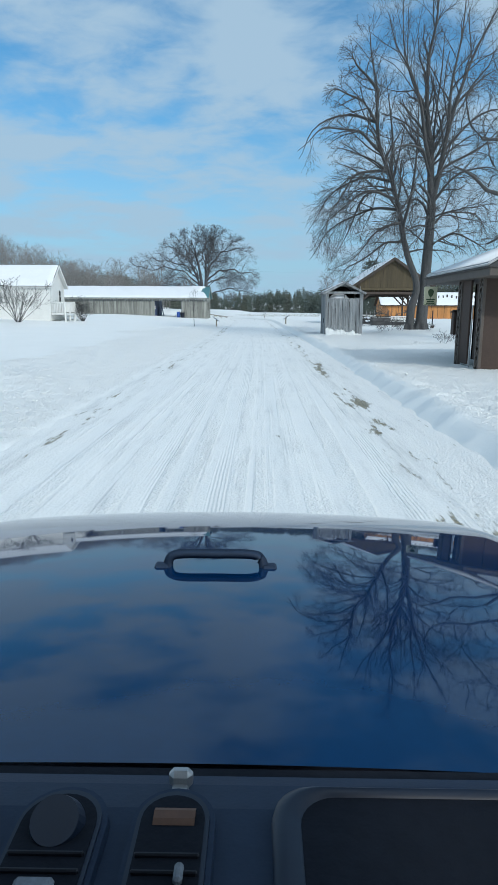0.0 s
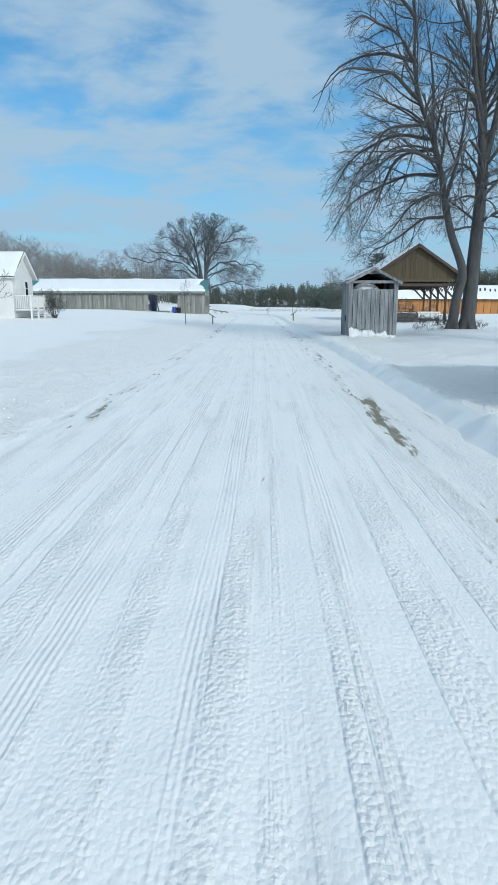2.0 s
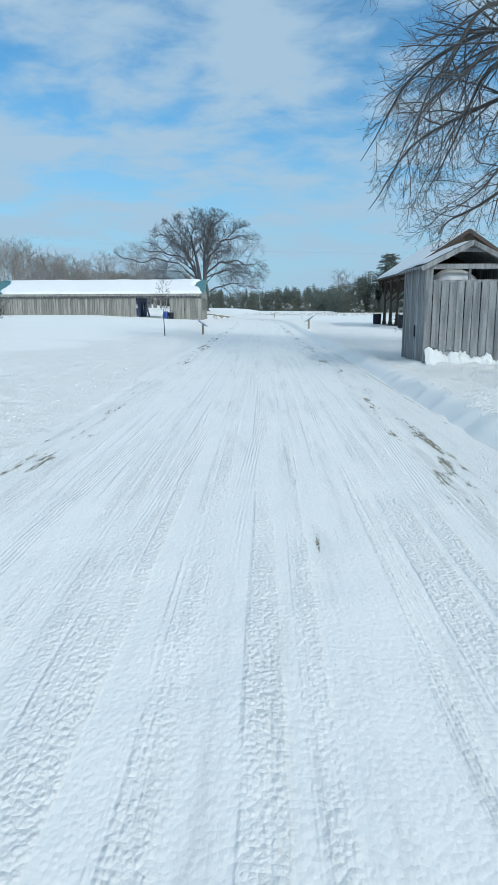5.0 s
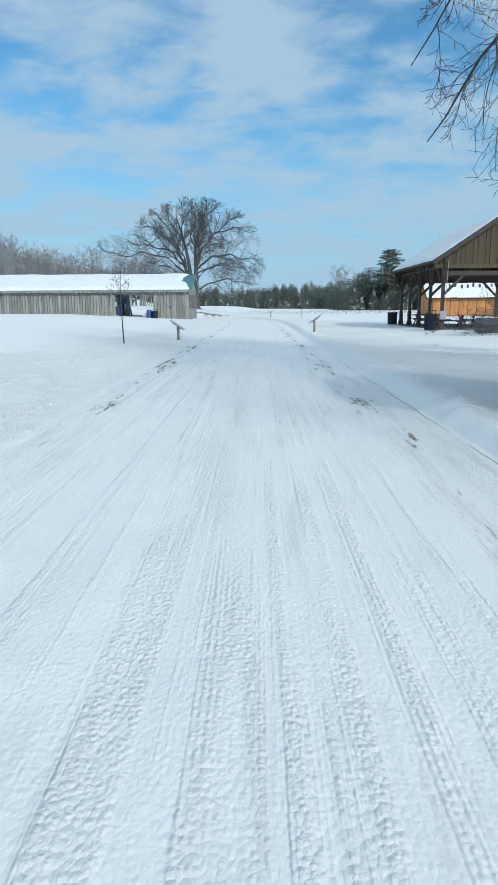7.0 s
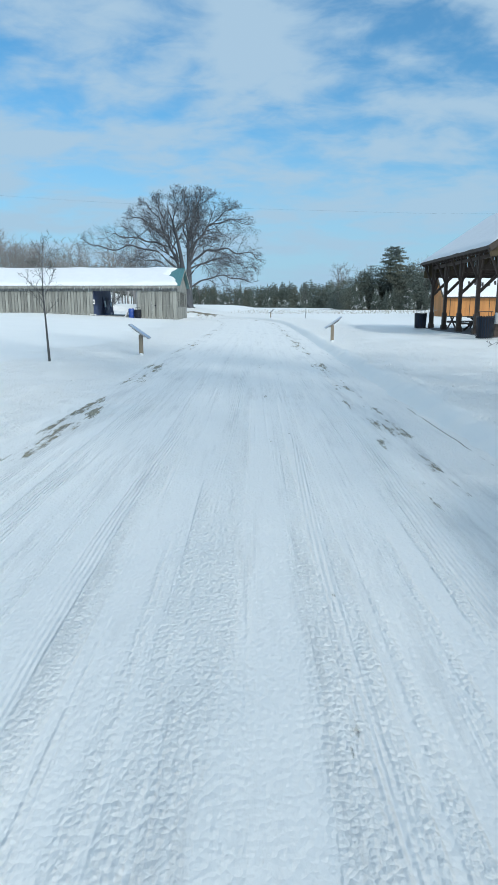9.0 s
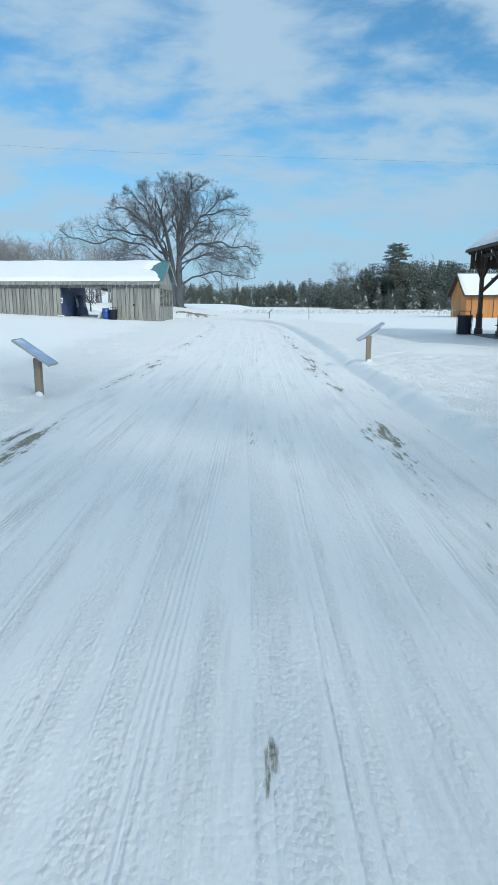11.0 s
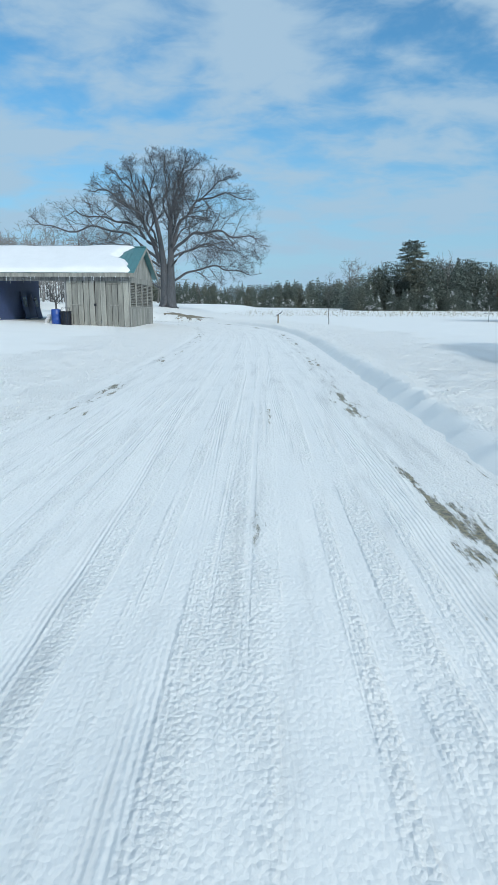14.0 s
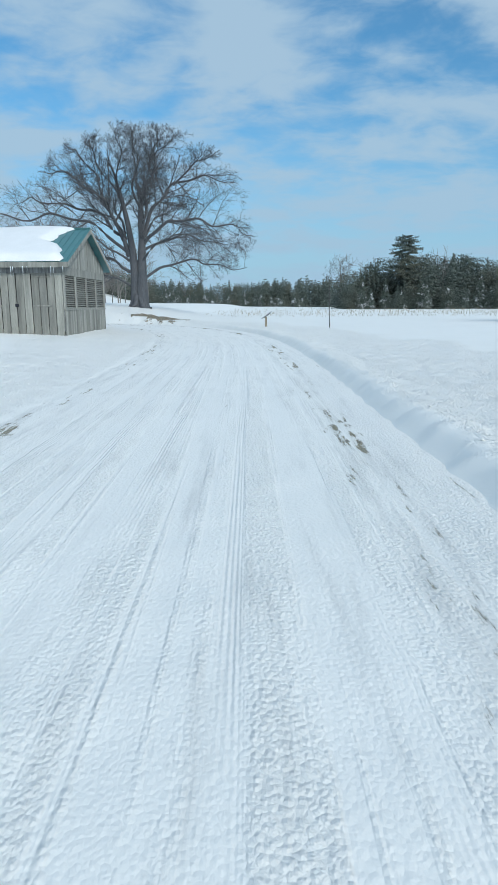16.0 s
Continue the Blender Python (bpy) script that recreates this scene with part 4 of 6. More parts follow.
def build_fruit_tree(x, y):
    t = thing("apple_tree", "small spreading leafless fruit tree behind the shed", "tree", (x, y, ground_at(x, y) - 0.1))
    w = Wood(21, 0.007)
    st = dict(OAK, thin=0.5, wander=0.14, lift=(0.05, 0.05, 0, 0), levels=3, count=(9, 6, 4), angle=(28, 60), ratio=(0.42, 0.45, 0.45), rise=(0.0, 0.0, 0.0), **{"from": (0.2, 0.15, 0.15)})
    w.tube([Vector((0, 0, 0)), Vector((0.03, 0, 0.6)), Vector((0, 0.02, 1.15))], [0.13, 0.10, 0.10])
    part("trunk", w.mesh("trunk", BARK), BARK, t)
    for k in range(9):
        limb = Wood(50 + k, 0.007)
        pts = limb.course(Vector((0, 0, 0.8 + 0.05 * k)), bearing_way(40 * k + limb.rng.uniform(-15, 15), limb.rng.uniform(25, 60)), limb.rng.uniform(1.7, 2.6), 0.0, 0.12, 8)
        limb.limb(pts, 0.05, 0.012, 0, st)
        part("limb", limb.mesh("limb", BARK), BARK, t)


def build_shrub(x, y, size, seed, label="leafless many-stemmed shrub in deep snow", stems=11, least=0.006):
    z0 = ground_at(x, y) - 0.05
    t = thing("shrub", label, "shrub", (x, y, z0))
    rng = random.Random(seed)
    st = dict(OAK, lift=(0.1, 0.05, 0, 0), levels=3, count=(6, 5, 3), angle=(20, 50), ratio=(0.45, 0.5, 0.5), rise=(0.02, 0.02, 0.0), **{"from": (0.3, 0.2, 0.2)})
    for k in range(stems):
        w = Wood(rng.randint(1, 9999), least)
        a = 6.283 * k / stems + w.rng.uniform(-0.3, 0.3)
        lean = w.rng.uniform(0.15, 0.75)
        pts = w.course(Vector((math.cos(a) * 0.1, math.sin(a) * 0.1, 0)), Vector((math.cos(a) * lean, math.sin(a) * lean, 1)), size * w.rng.uniform(0.7, 1.05), 0.02, 0.12, 6)
        w.limb(pts, 0.008 * size, 0.004 * size, 0, st)
        part("stem", w.mesh("stem", BARK), BARK, t)


# far woods: templates as arrays, scattered into one mesh
def bare_template(seed, height=15.0):
    w = Wood(seed, 0.040, True)
    st = dict(OAK, lift=(0.1, 0.06), levels=2, count=(16, 6), angle=(32, 66), ratio=(0.40, 0.48), rise=(0.05, 0.03, 0.02), segs=(3, 2, 2, 2, 2), **{"from": (0.22, 0.15, 0.2)})
    w.limb(curve_through([(0, 0, 0), (w.rng.uniform(-.4, .4), 0, height * 0.35), (w.rng.uniform(-.8, .8), w.rng.uniform(-.6, .6), height * 0.7), (w.rng.uniform(-.8, .8), 0, height)], 2), 0.24, 0.05, 0, st)
    quads = []
    for f in w.f:
        quads.append(f if len(f) == 4 else (*f, f[-1]))
    return np.array([v[:] for v in w.v]), np.array(quads)


def conifer_template(seed, height=14.0, radius=3.0, first=0.06, top=1.0, ragged=0.35, tiers=20, sprays=6, boughs=9, tilt=0.9, size=1.0, drop=0.0, profile=None):
    """Tiers of drooping boughs, each a handful of ragged sprays."""
    rng = random.Random(seed)
    v, f = [], []

    def quad(a, b, c, d):
        k = len(v)
        v.extend([a[:], b[:], c[:], d[:]])
        f.append((k, k + 1, k + 2, k + 3))
    for s in range(5):
        a, b = 6.283 * s / 5, 6.283 * (s + 1) / 5
        r = 0.16
        quad(Vector((r * math.cos(a), r * math.sin(a), 0)), Vector((r * math.cos(b), r * math.sin(b), 0)),
             Vector((0.03 * math.cos(b), 0.03 * math.sin(b), height * 0.97)), Vector((0.03 * math.cos(a), 0.03 * math.sin(a), height * 0.97)))
    for k in range(tiers):
        u = first + (0.985 - first) * k / (tiers - 1)
        z = u * height
        reach = radius * (max(0.0, 1 - ((u - first) / (1 - first)) ** (1.0 / top)) * 1.0 + 0.02)
        if profile:
            reach = radius * float(np.interp((u - first) / (1 - first), np.linspace(0, 1, len(profile)), profile)) * rng.uniform(0.8, 1.1)
        elif u < first + 0.12:
            reach *= 0.8
        for s in range(boughs):
            if rng.random() < drop:
                continue
            a = s * 6.3 / boughs + k * 1.9 + rng.uniform(-0.3, 0.3)
            d = Vector((math.cos(a), math.sin(a), 0))
            side = Vector((-d.y, d.x, 0))
            rr = reach * rng.uniform(1 - ragged, 1 + ragged * 0.5)
            droop = rng.uniform(-0.25, 0.20)
            small = 0.45 + 0.55 * min(1, reach / radius * 1.6)
            for q in range(max(1, round(sprays * (0.25 + 0.95 * reach / radius)))):
                t0 = rng.uniform(0.2, 1.0)
                c = Vector((0, 0, z)) + d * rr * t0 + side * rr * rng.uniform(-0.25, 0.25) + Vector((0, 0, rr * droop * t0 + rng.uniform(-0.25, 0.25)))
                m = Matrix.Rotation(rng.uniform(-tilt, tilt), 3, side) @ Matrix.Rotation(rng.uniform(-tilt, tilt), 3, d)
                w, ln = size * small * rng.uniform(0.16, 0.36), size * small * rng.uniform(0.24, 0.5)
                p = m @ (side * w)
                g = m @ (d * ln)
                quad(c - p * 0.8 - g, c + p * 0.8 - g * 0.7, c + p * 0.2 + g * 1.3, c - p * 0.25 + g)
    return np.array(v), np.array(f)


def wood_mesh(name, mat, templates, places, seed):
    """Copies of templates, turned and sized, in one mesh. places: x, y, height, girth."""
    rng = np.random.RandomState(seed)
    vs, fs, base = [], [], 0
    for x, y, hgt, girth in places:
        tv, tf, th = templates[rng.randint(len(templates))]
        a = rng.uniform(0, 6.283)
        s = hgt / th
        c, n = np.cos(a), np.sin(a)
        p = np.empty_like(tv)
        p[:, 0], p[:, 1], p[:, 2] = (tv[:, 0] * c - tv[:, 1] * n) * s * girth + x, (tv[:, 0] * n + tv[:, 1] * c) * s * girth + y, tv[:, 2] * s
        p[:, 2] += float(land(np.array([x]), np.array([y]))[0]) - 0.2
        vs.append(p)
        fs.append(tf + base)
        base += len(tv)
    V, F = np.concatenate(vs).astype(np.float32), np.concatenate(fs).astype(np.int32)
    me = bpy.data.meshes.new(name)
    me.vertices.add(len(V))
    me.vertices.foreach_set("co", V.ravel())
    me.loops.add(F.size)
    me.loops.foreach_set("vertex_index", F.ravel())
    me.polygons.add(len(F))
    me.polygons.foreach_set("loop_start", np.arange(0, F.size, 4, dtype=np.int32))
    me.update(calc_edges=True)
    me.materials.append(mat)
    return me


def build_woods():
    rng = random.Random(4)
    con = [(*conifer_template(s, 13, 3.3 + 0.4 * (s % 3), 0.02, 1.0, sprays=9, size=0.72, tilt=1.25), 13) for s in range(4)]
    low_round = (0.75, 1.0, 1.0, 0.95, 0.9, 0.75, 0.6, 0.38, 0.12)
    far_con = [(*conifer_template(90 + s, 13, 4.0, 0.03, tiers=13, sprays=9, boughs=7, size=0.85, tilt=1.35, profile=low_round), 13) for s in range(4)]
    pine = [(*conifer_template(20 + s, 15, 4.6 + 0.3 * s, 0.03, 0.58, 0.4, 18, 12, 8, 1.3, 0.60, 0.0,
                               ((0.8, 0.95, 1.0, 0.95, 1.0, 0.85, 0.8, 0.6, 0.3), (0.7, 1.0, 0.85, 1.0, 0.9, 0.95, 0.7, 0.65, 0.2))[s % 2]), 15) for s in range(5)]
    bare = [(*bare_template(40 + s), 15.0) for s in range(5)]
    # the dark wood across the field, and its far end
    right, far, dusted, mixed = [], [], [], []
    for k in range(190):
        x = rng.uniform(30, 150)
        y = 292 + rng.uniform(0, 26) - 0.28 * max(0, x - 70)
        hgt = 9.5 + 6.5 * float(smooth(np.float64(x), 28, 46)) + rng.uniform(-4.5, 1.8) + (y - 292) * 0.03
        right.append((x, y, hgt, rng.uniform(1.1, 1.7)))
    for k in range(70):
        x = rng.uniform(30, 150)
        right.append((x, 287 + rng.uniform(-2, 4) - 0.28 * max(0, x - 70), rng.uniform(4, 9), rng.uniform(1.1, 1.6)))
    for k in range(60):
        x = rng.uniform(34, 160)
        dusted.append((x, 285 + rng.uniform(-3, 5) - 0.28 * max(0, x - 70), rng.uniform(5.5, 11.5), rng.uniform(0.9, 1.2)))
    for k in range(200):
        x = rng.uniform(-130, 45)
        far.append((x, 430 + rng.uniform(0, 60), rng.uniform(11, 15) + 2.0 * math.sin(x * 0.05), rng.uniform(1.0, 1.5)))
    for k in range(30):
        x = rng.uniform(-60, 30)
        dusted.append((x, 415 + rng.uniform(0, 12), rng.uniform(5, 9), rng.uniform(1.1, 1.5)))
    for k in range(55):
        x = rng.uniform(30, 190)
        mixed.append((x, 296 + rng.uniform(0, 35) - 0.28 * max(0, x - 70), rng.uniform(12, 17), rng.uniform(0.9, 1.2)))
    for k in range(24):
        mixed.append((rng.uniform(-90, 28), 440 + rng.uniform(0, 30), rng.uniform(7, 13), rng.uniform(0.9, 1.3)))
    # bare hillside behind the white house and the long shed
    for k in range(210):
        x = rng.uniform(-150, -36)
        y = 205 + rng.uniform(0, 80)
        mixed.append((x, y, rng.uniform(11, 16) * (0.72 + 0.28 * float(smooth(np.float64(-x), 42, 85))), rng.uniform(0.9, 1.3)))
    for k in range(50):
        mixed.append((rng.uniform(-66, -20), 175 + rng.uniform(0, 40), rng.uniform(8, 12.5), rng.uniform(0.9, 1.3)))
    mixed += [(-38, 170, 10.5, 1.2), (-36.3, 172, 9.5, 1.2), (-28.2, 165, 9.5, 1.2), (-26.5, 168, 9.0, 1.2), (-30, 168, 8.0, 1.2)]
    tagged(new("conifer_wood", wood_mesh("conifer_wood", NEEDLE, con[:2] + pine, right, 1)), "dark green conifer wood across the snow field", "woods", kind="stuff")
    tagged(new("distant_conifers", wood_mesh("distant_conifers", NEEDLE, far_con + con[:2], far, 6)), "distant dark line of conifers beyond the field", "woods", kind="stuff")
    tagged(new("snowy_conifers", wood_mesh("snowy_conifers", DUSTED, con, dusted, 2)), "snow-dusted young spruces at the edge of the wood", "woods", kind="stuff")
    tagged(new("bare_wood", wood_mesh("bare_wood", TWIG, bare, mixed, 3)), "grey-brown leafless hardwoods on the hillside", "woods", kind="stuff")
    t = thing("white_pine", "tall dark white pine rising above the wood", "tree", (48.4, 290, -0.2))
    part("crown", wood_mesh("crown", NEEDLE, [(*conifer_template(77, 22.8, 5.6, 0.45, 0.2, 0.25, 13, 90, 9, 0.8, 0.62, 0.05, (0.6, 0.8, 1.0, 0.9, 1.0, 0.9, 0.85, 0.75, 0.5)), 22.5)], [(0, 0, 22.5, 1.0)], 5), NEEDLE, t)
    # thin weeds that stand out of the far field's snow
    v, f = [], []
    for k in range(2600):
        x, y = rng.uniform(-6, 70), 150 + rng.expovariate(1 / 45)
        z = float(land(np.array([x]), np.array([y]))[0]) if k % 40 == 0 or k == 0 else z
        h, w, l = rng.uniform(0.12, 0.42), rng.uniform(0.012, 0.03), rng.uniform(-0.2, 0.2)
        b = len(v)
        v += [(x - w, y, z - 0.1), (x + w, y, z - 0.1), (x + l + w * 0.4, y, z + h), (x + l - w * 0.4, y + 0.02, z + h)]
        f.append((b, b + 1, b + 2, b + 3))
    tagged(new("field_weeds", mesh_from("field_weeds", v, f, STRAW)), "dry straw-coloured weeds standing out of the snow", "weeds", kind="stuff")


def build_clods():
    """Broken lumps of snow thrown up along both sides of the road."""
    rng = np.random.RandomState(12)
    ico = np.array([(1, 0, 0), (-1, 0, 0), (0, 1, 0), (0, -1, 0), (0, 0, 1), (0, 0, -1)], float)
    tri = np.array([(0, 2, 4), (2, 1, 4), (1, 3, 4), (3, 0, 4), (2, 0, 5), (1, 2, 5), (3, 1, 5), (0, 3, 5)])
    n = 1800
    y = rng.uniform(3, 112, n)
    side = np.where(rng.uniform(0, 1, n) < 0.5, 1, -1)
    d = np.where(rng.uniform(0, 1, n) < 0.6, rng.uniform(0.50, 1.1, n), 0.5 + 4.2 * rng.uniform(0, 1, n) ** 1.4)
    x = np.interp(y, LINE[1][:1300], LINE[0][:1300]) + side * (HALF + d)
    clear = ((x > 3.4) & (x < 6.9) & (y > 39) & (y < 43)) | ((x > 4.8) & (y > 15.5) & (y < 22))
    x, y, side = x[~clear], y[~clear], side[~clear]
    n = len(x)
    r = 0.008 + 0.022 * rng.uniform(0, 1, n) ** 2.2
    z = snow_height(x, y) + r * 0.1
    V = ico[None] * r[:, None, None] * rng.uniform(0.6, 1.35, (n, 6, 1)) * np.array([1.15, 1.15, 0.75])
    V = V + np.stack([x, y, z], 1)[:, None]
    F = (tri[None] + (np.arange(n) * 6)[:, None, None]).reshape(-1, 3)
    me = bpy.data.meshes.new("snow_clods")
    me.vertices.add(n * 6)
    me.vertices.foreach_set("co", V.astype(np.float32).ravel())
    me.loops.add(F.size)
    me.loops.foreach_set("vertex_index", F.astype(np.int32).ravel())
    me.polygons.add(len(F))
    me.polygons.foreach_set("loop_start", np.arange(0, F.size, 3, dtype=np.int32))
    me.update(calc_edges=True)
    me.materials.append(SNOW)
    me.shade_smooth()
    tagged(new("snow_clods", me), "broken white lumps of ploughed snow beside the road", "snow lumps", kind="stuff")


build_clods()
build_maple()
build_second_tree()
build_oak()
build_sapling(-5.71, 57.7, 2.95, 3)
build_sapling(4.82, 116.8, 3.6, 4)
build_shrub(-18.2, 49.5, 3.2, 6, stems=15, least=0.008)
build_shrub(-19.6, 48.0, 2.5, 16, stems=5)
build_fruit_tree(-19.3, 125.0)
for k, (x, y, size) in enumerate(((8.2, 41.4, 0.8), (8.9, 42.2, 0.7), (9.5, 41.2, 0.7), (10.6, 41.6, 0.6), (8.7, 40.6, 0.6), (10.9, 31.5, 0.7), (9.9, 31.8, 0.6), (7.7, 41.9, 0.5), (8.5, 30.4, 0.6), (9.3, 31.0, 0.7))):
    build_shrub(x, y, size, 30 + k, "dry brown weed stalks poking through snow", 7, 0.004)
build_shrub(-15.8, 58.8, 2.0, 7, "brownish leafless thicket beside the house porch", 26)
build_woods()


# ---- buildings ----
def roof_pair(parent, x0, x1, half, z_eave, z_ridge, mid, mat, thick=0.12, label=""):
    """Two slopes that meet in a ridge along x."""
    for s in (-1, 1):
        prof = [(mid, z_ridge), (mid + s * half, z_eave), (mid + s * half, z_eave - thick), (mid, z_ridge - thick)]
        part("roof_slope", prism(prof, x0, x1, "x"), mat, parent, label)


def roof_snow(parent, x0, x1, y_low, y_high, z_low, z_high, thick, seed, ragged=(0.0, 0.0), label="thick smooth roof snow", name="roof_snow", step=0.25):
    """A blanket of snow on one slope, rounded at its rim."""
    nx, ny = max(8, int(abs(x1 - x0) / step)), 14
    rng = np.random.RandomState(seed)
    ph = rng.uniform(0, 6.28, 8)
    vs = np.linspace(0, 1, ny)
    X, Y, Z = np.zeros((ny + 1, nx)), np.zeros((ny + 1, nx)), np.zeros((ny + 1, nx))
    for j in range(ny + 1):
        v = vs[max(j - 1, 0)]
        lo = x0 + ragged[0] * (0.5 + 0.5 * np.sin(v * 7 + ph[0]) + 0.3 * np.sin(v * 19 + ph[1])) * (1 - 0.6 * v)
        hi = x1 - ragged[1] * (np.interp(v, (0, 0.3, 0.42, 0.5, 0.75, 0.92, 1), (0.12, 0.3, 0.85, 1.0, 0.72, 0.62, 0.3)) + 0.08 * np.sin(v * 23 + ph[3]))
        u = np.linspace(0, 1, nx)
        x = lo + (hi - lo) * u
        rim = np.minimum(1, np.minimum(u, 1 - u) * abs(hi - lo) / 0.25) ** 0.5 * np.minimum(1, (1 - v) / 0.12) ** 0.5
        t = 0 if j == 0 else thick * (0.72 if j == 1 else 1.0) * (1 + 0.18 * np.sin(x * 0.7 + ph[4]) + 0.1 * np.sin(x * 2.3 + v * 5 + ph[5]))
        wave = 0.05 * np.sin(x * 1.1 + ph[6]) + 0.03 * np.sin(x * 3.7 + ph[7])
        X[j], Y[j] = x, y_low + (y_high - y_low) * v - np.sign(y_high - y_low) * wave * (v < 0.05)
        Z[j] = z_low + (z_high - z_low) * v + 0.006 + t * rim
    part(name, sheet_mesh(name, X, Y, Z, ROOF_SNOW), ROOF_SNOW, parent, label)


def boards(parent, a, b, z0, z1, width, mat, seed, proud=0.03, facing=(0, -1, 0), name="board", top=None, bottom=None, gap=0.012):
    """Upright boards side by side from a to b, each an object; alike ones share a mesh."""
    rng = random.Random(seed)
    a, b = Vector((*a, 0)), Vector((*b, 0))
    n = max(1, round((b - a).length / width))
    w = (b - a).length / n
    along = (b - a).normalized()
    turn = math.atan2(along.y, along.x)
    cache = {}
    for k in range(n):
        c = a + along * w * (k + 0.5)
        hi = z1 if top is None else top(c)
        lo = z0 if bottom is None else bottom(k, n)
        key = (round(hi, 2), round(lo, 2))
        if key not in cache:
            cache[key] = finish(name, box((-w / 2 + gap / 2, -0.014, lo), (w / 2 - gap / 2, 0.014, hi), 0.004), mat)
        ob = part(name, cache[key], mat, parent)
        push = Vector(facing) * (proud + rng.uniform(-0.006, 0.008))
        ob.matrix_basis = pose(c.x + push.x, c.y + push.y, rng.uniform(-0.01, 0.01), 0, rng.uniform(-0.35, 0.35), math.degrees(turn))


def icicles(parent, x0, x1, y, z, count, seed, longest=0.45):
    rng = random.Random(seed)
    for k in range(count):
        x = rng.uniform(x0, x1)
        n = longest * rng.random() ** 1.6 + 0.06
        part("icicle", rod((x, y + rng.uniform(-0.02, 0.02), z), (x + rng.uniform(-.01, .01), y, z - n), 0.011, 0.002, 5), ICE, parent)


def build_barn():
    z0 = 0.42
    t = thing("long_shed", "long weathered grey board shed with a teal metal roof under snow", "shed", (-8.5, 105.4, z0))
    D, L = 8.1, 26.4
    ridge_z, eave_z, over = 4.92, 3.06, 0.45
    half = D / 2 + over
    slope = (ridge_z - eave_z) / half
    roof_pair(t, -L - 0.35, 0.42, half, eave_z, ridge_z, D / 2, TEAL_METAL, 0.07, "ribbed teal metal roof")
    for x in np.arange(-2.4, 0.4, 0.3):
        part("roof_rib", beam((x, -over, eave_z + 0.012), (x, D / 2, ridge_z + 0.012), 0.03, 0.03, 0.004), TEAL_METAL, t)
    part("ridge_cap", box((-L - 0.36, D / 2 - 0.15, ridge_z - 0.04), (0.43, D / 2 + 0.15, ridge_z + 0.03), 0.02), TEAL_METAL, t)
    roof_snow(t, -L + 0.9, 0.30, -over - 0.05, D / 2, eave_z, ridge_z, 0.24, 2, (0.6, 1.5))
    roof_snow(t, -L, 0.2, D + over, D / 2, eave_z, ridge_z, 0.24, 3, (0.2, 0.2))
    part("fascia", box((-L - 0.33, -over - 0.03, eave_z - 0.26), (0.40, -over + 0.01, eave_z - 0.02), 0.006), BARN_WOOD, t)
    for s in (0, 1):
        y0, y1 = (-over, D / 2) if s == 0 else (D + over, D / 2)
        part("barge_board", beam((0.42, y0, eave_z - 0.13), (0.42, y1, ridge_z - 0.13), 0.04, 0.2, 0.006), BARN_WOOD, t)
    part("header_beam", box((-L, -0.02, 2.58), (0.0, 0.12, 2.95), 0.01), GREY_WOOD, t)
    # frame posts and inner walls of the passage
    for x in (-0.08, -3.9, -8.3, -13, -18, -22, -L + 0.1):
        part("frame_post", box((x - 0.08, 0.03, 0), (x + 0.08, 0.19, 2.95), 0.01), GREY_WOOD, t)
    boards(t, (-3.86, 0), (0, 0), -0.25, 2.58, 0.36, BARN_WOOD, 1, 0.02, gap=0.03)
    boards(t, (-L, 0), (-8.24, 0), -0.25, 2.58, 0.31, BARN_WOOD, 2, 0.02, gap=0.035)
    for x, mat in ((-8.3, NAVY), (-3.9, GREY_WOOD)):
        part("passage_wall", box((x - 0.03, 0.2, -0.2), (x + 0.03, D - 0.1, 2.9), 0.0), mat, t)
    part("back_wall", box((-L, D - 0.08, -0.2), (-8.4, D, 3.0), 0.0), GREY_WOOD, t)
    part("back_wall", box((-3.8, D - 0.08, -0.2), (0, D, 3.0), 0.0), GREY_WOOD, t)
    part("end_wall", box((-L, 0.1, -0.2), (-L + 0.06, D - 0.1, 3.0), 0.0), GREY_WOOD, t)
    # hinges and latches on the wide board doors
    for x, z in ((-3.2, 2.42), (-0.95, 2.42), (-3.2, 1.15), (-0.95, 1.15)):
        part("hinge_bar", box((x - 0.42, -0.062, z - 0.035), (x + 0.42, -0.036, z + 0.035), 0.006), BARN_WOOD, t)
    part("latch", box((-2.18, -0.08, 1.1), (-2.02, -0.036, 1.24), 0.01), BLACK_METAL, t)
    # gable end: planks below, four louvres, a pale band, boards above
    boards(t, (0, 0.05), (0, D - 0.05), -0.25, 0.95, 0.2, BARN_WOOD, 3, 0.03, (1, 0, 0))
    part("sill_rail", box((0.0, 0, 0.93), (0.07, D, 1.02), 0.008), BARN_WOOD, t)
    part("pale_band", box((0.0, -0.01, 2.5), (0.06, D + 0.01, 2.86), 0.008), BARN_WOOD, t)
    part("gable_backing", prism([(0.0, 2.8), (D, 2.8), (D / 2, 2.8 + slope * D / 2)], -0.06, -0.005, "x"), GREY_WOOD, t)
    boards(t, (0, 0.0), (0, D), 2.86, 3, 0.25, BARN_WOOD, 4, 0.02, (1, 0, 0), top=lambda c: ridge_z - 0.12 - slope * (abs(c.y - D / 2) + 0.12))
    n = 4
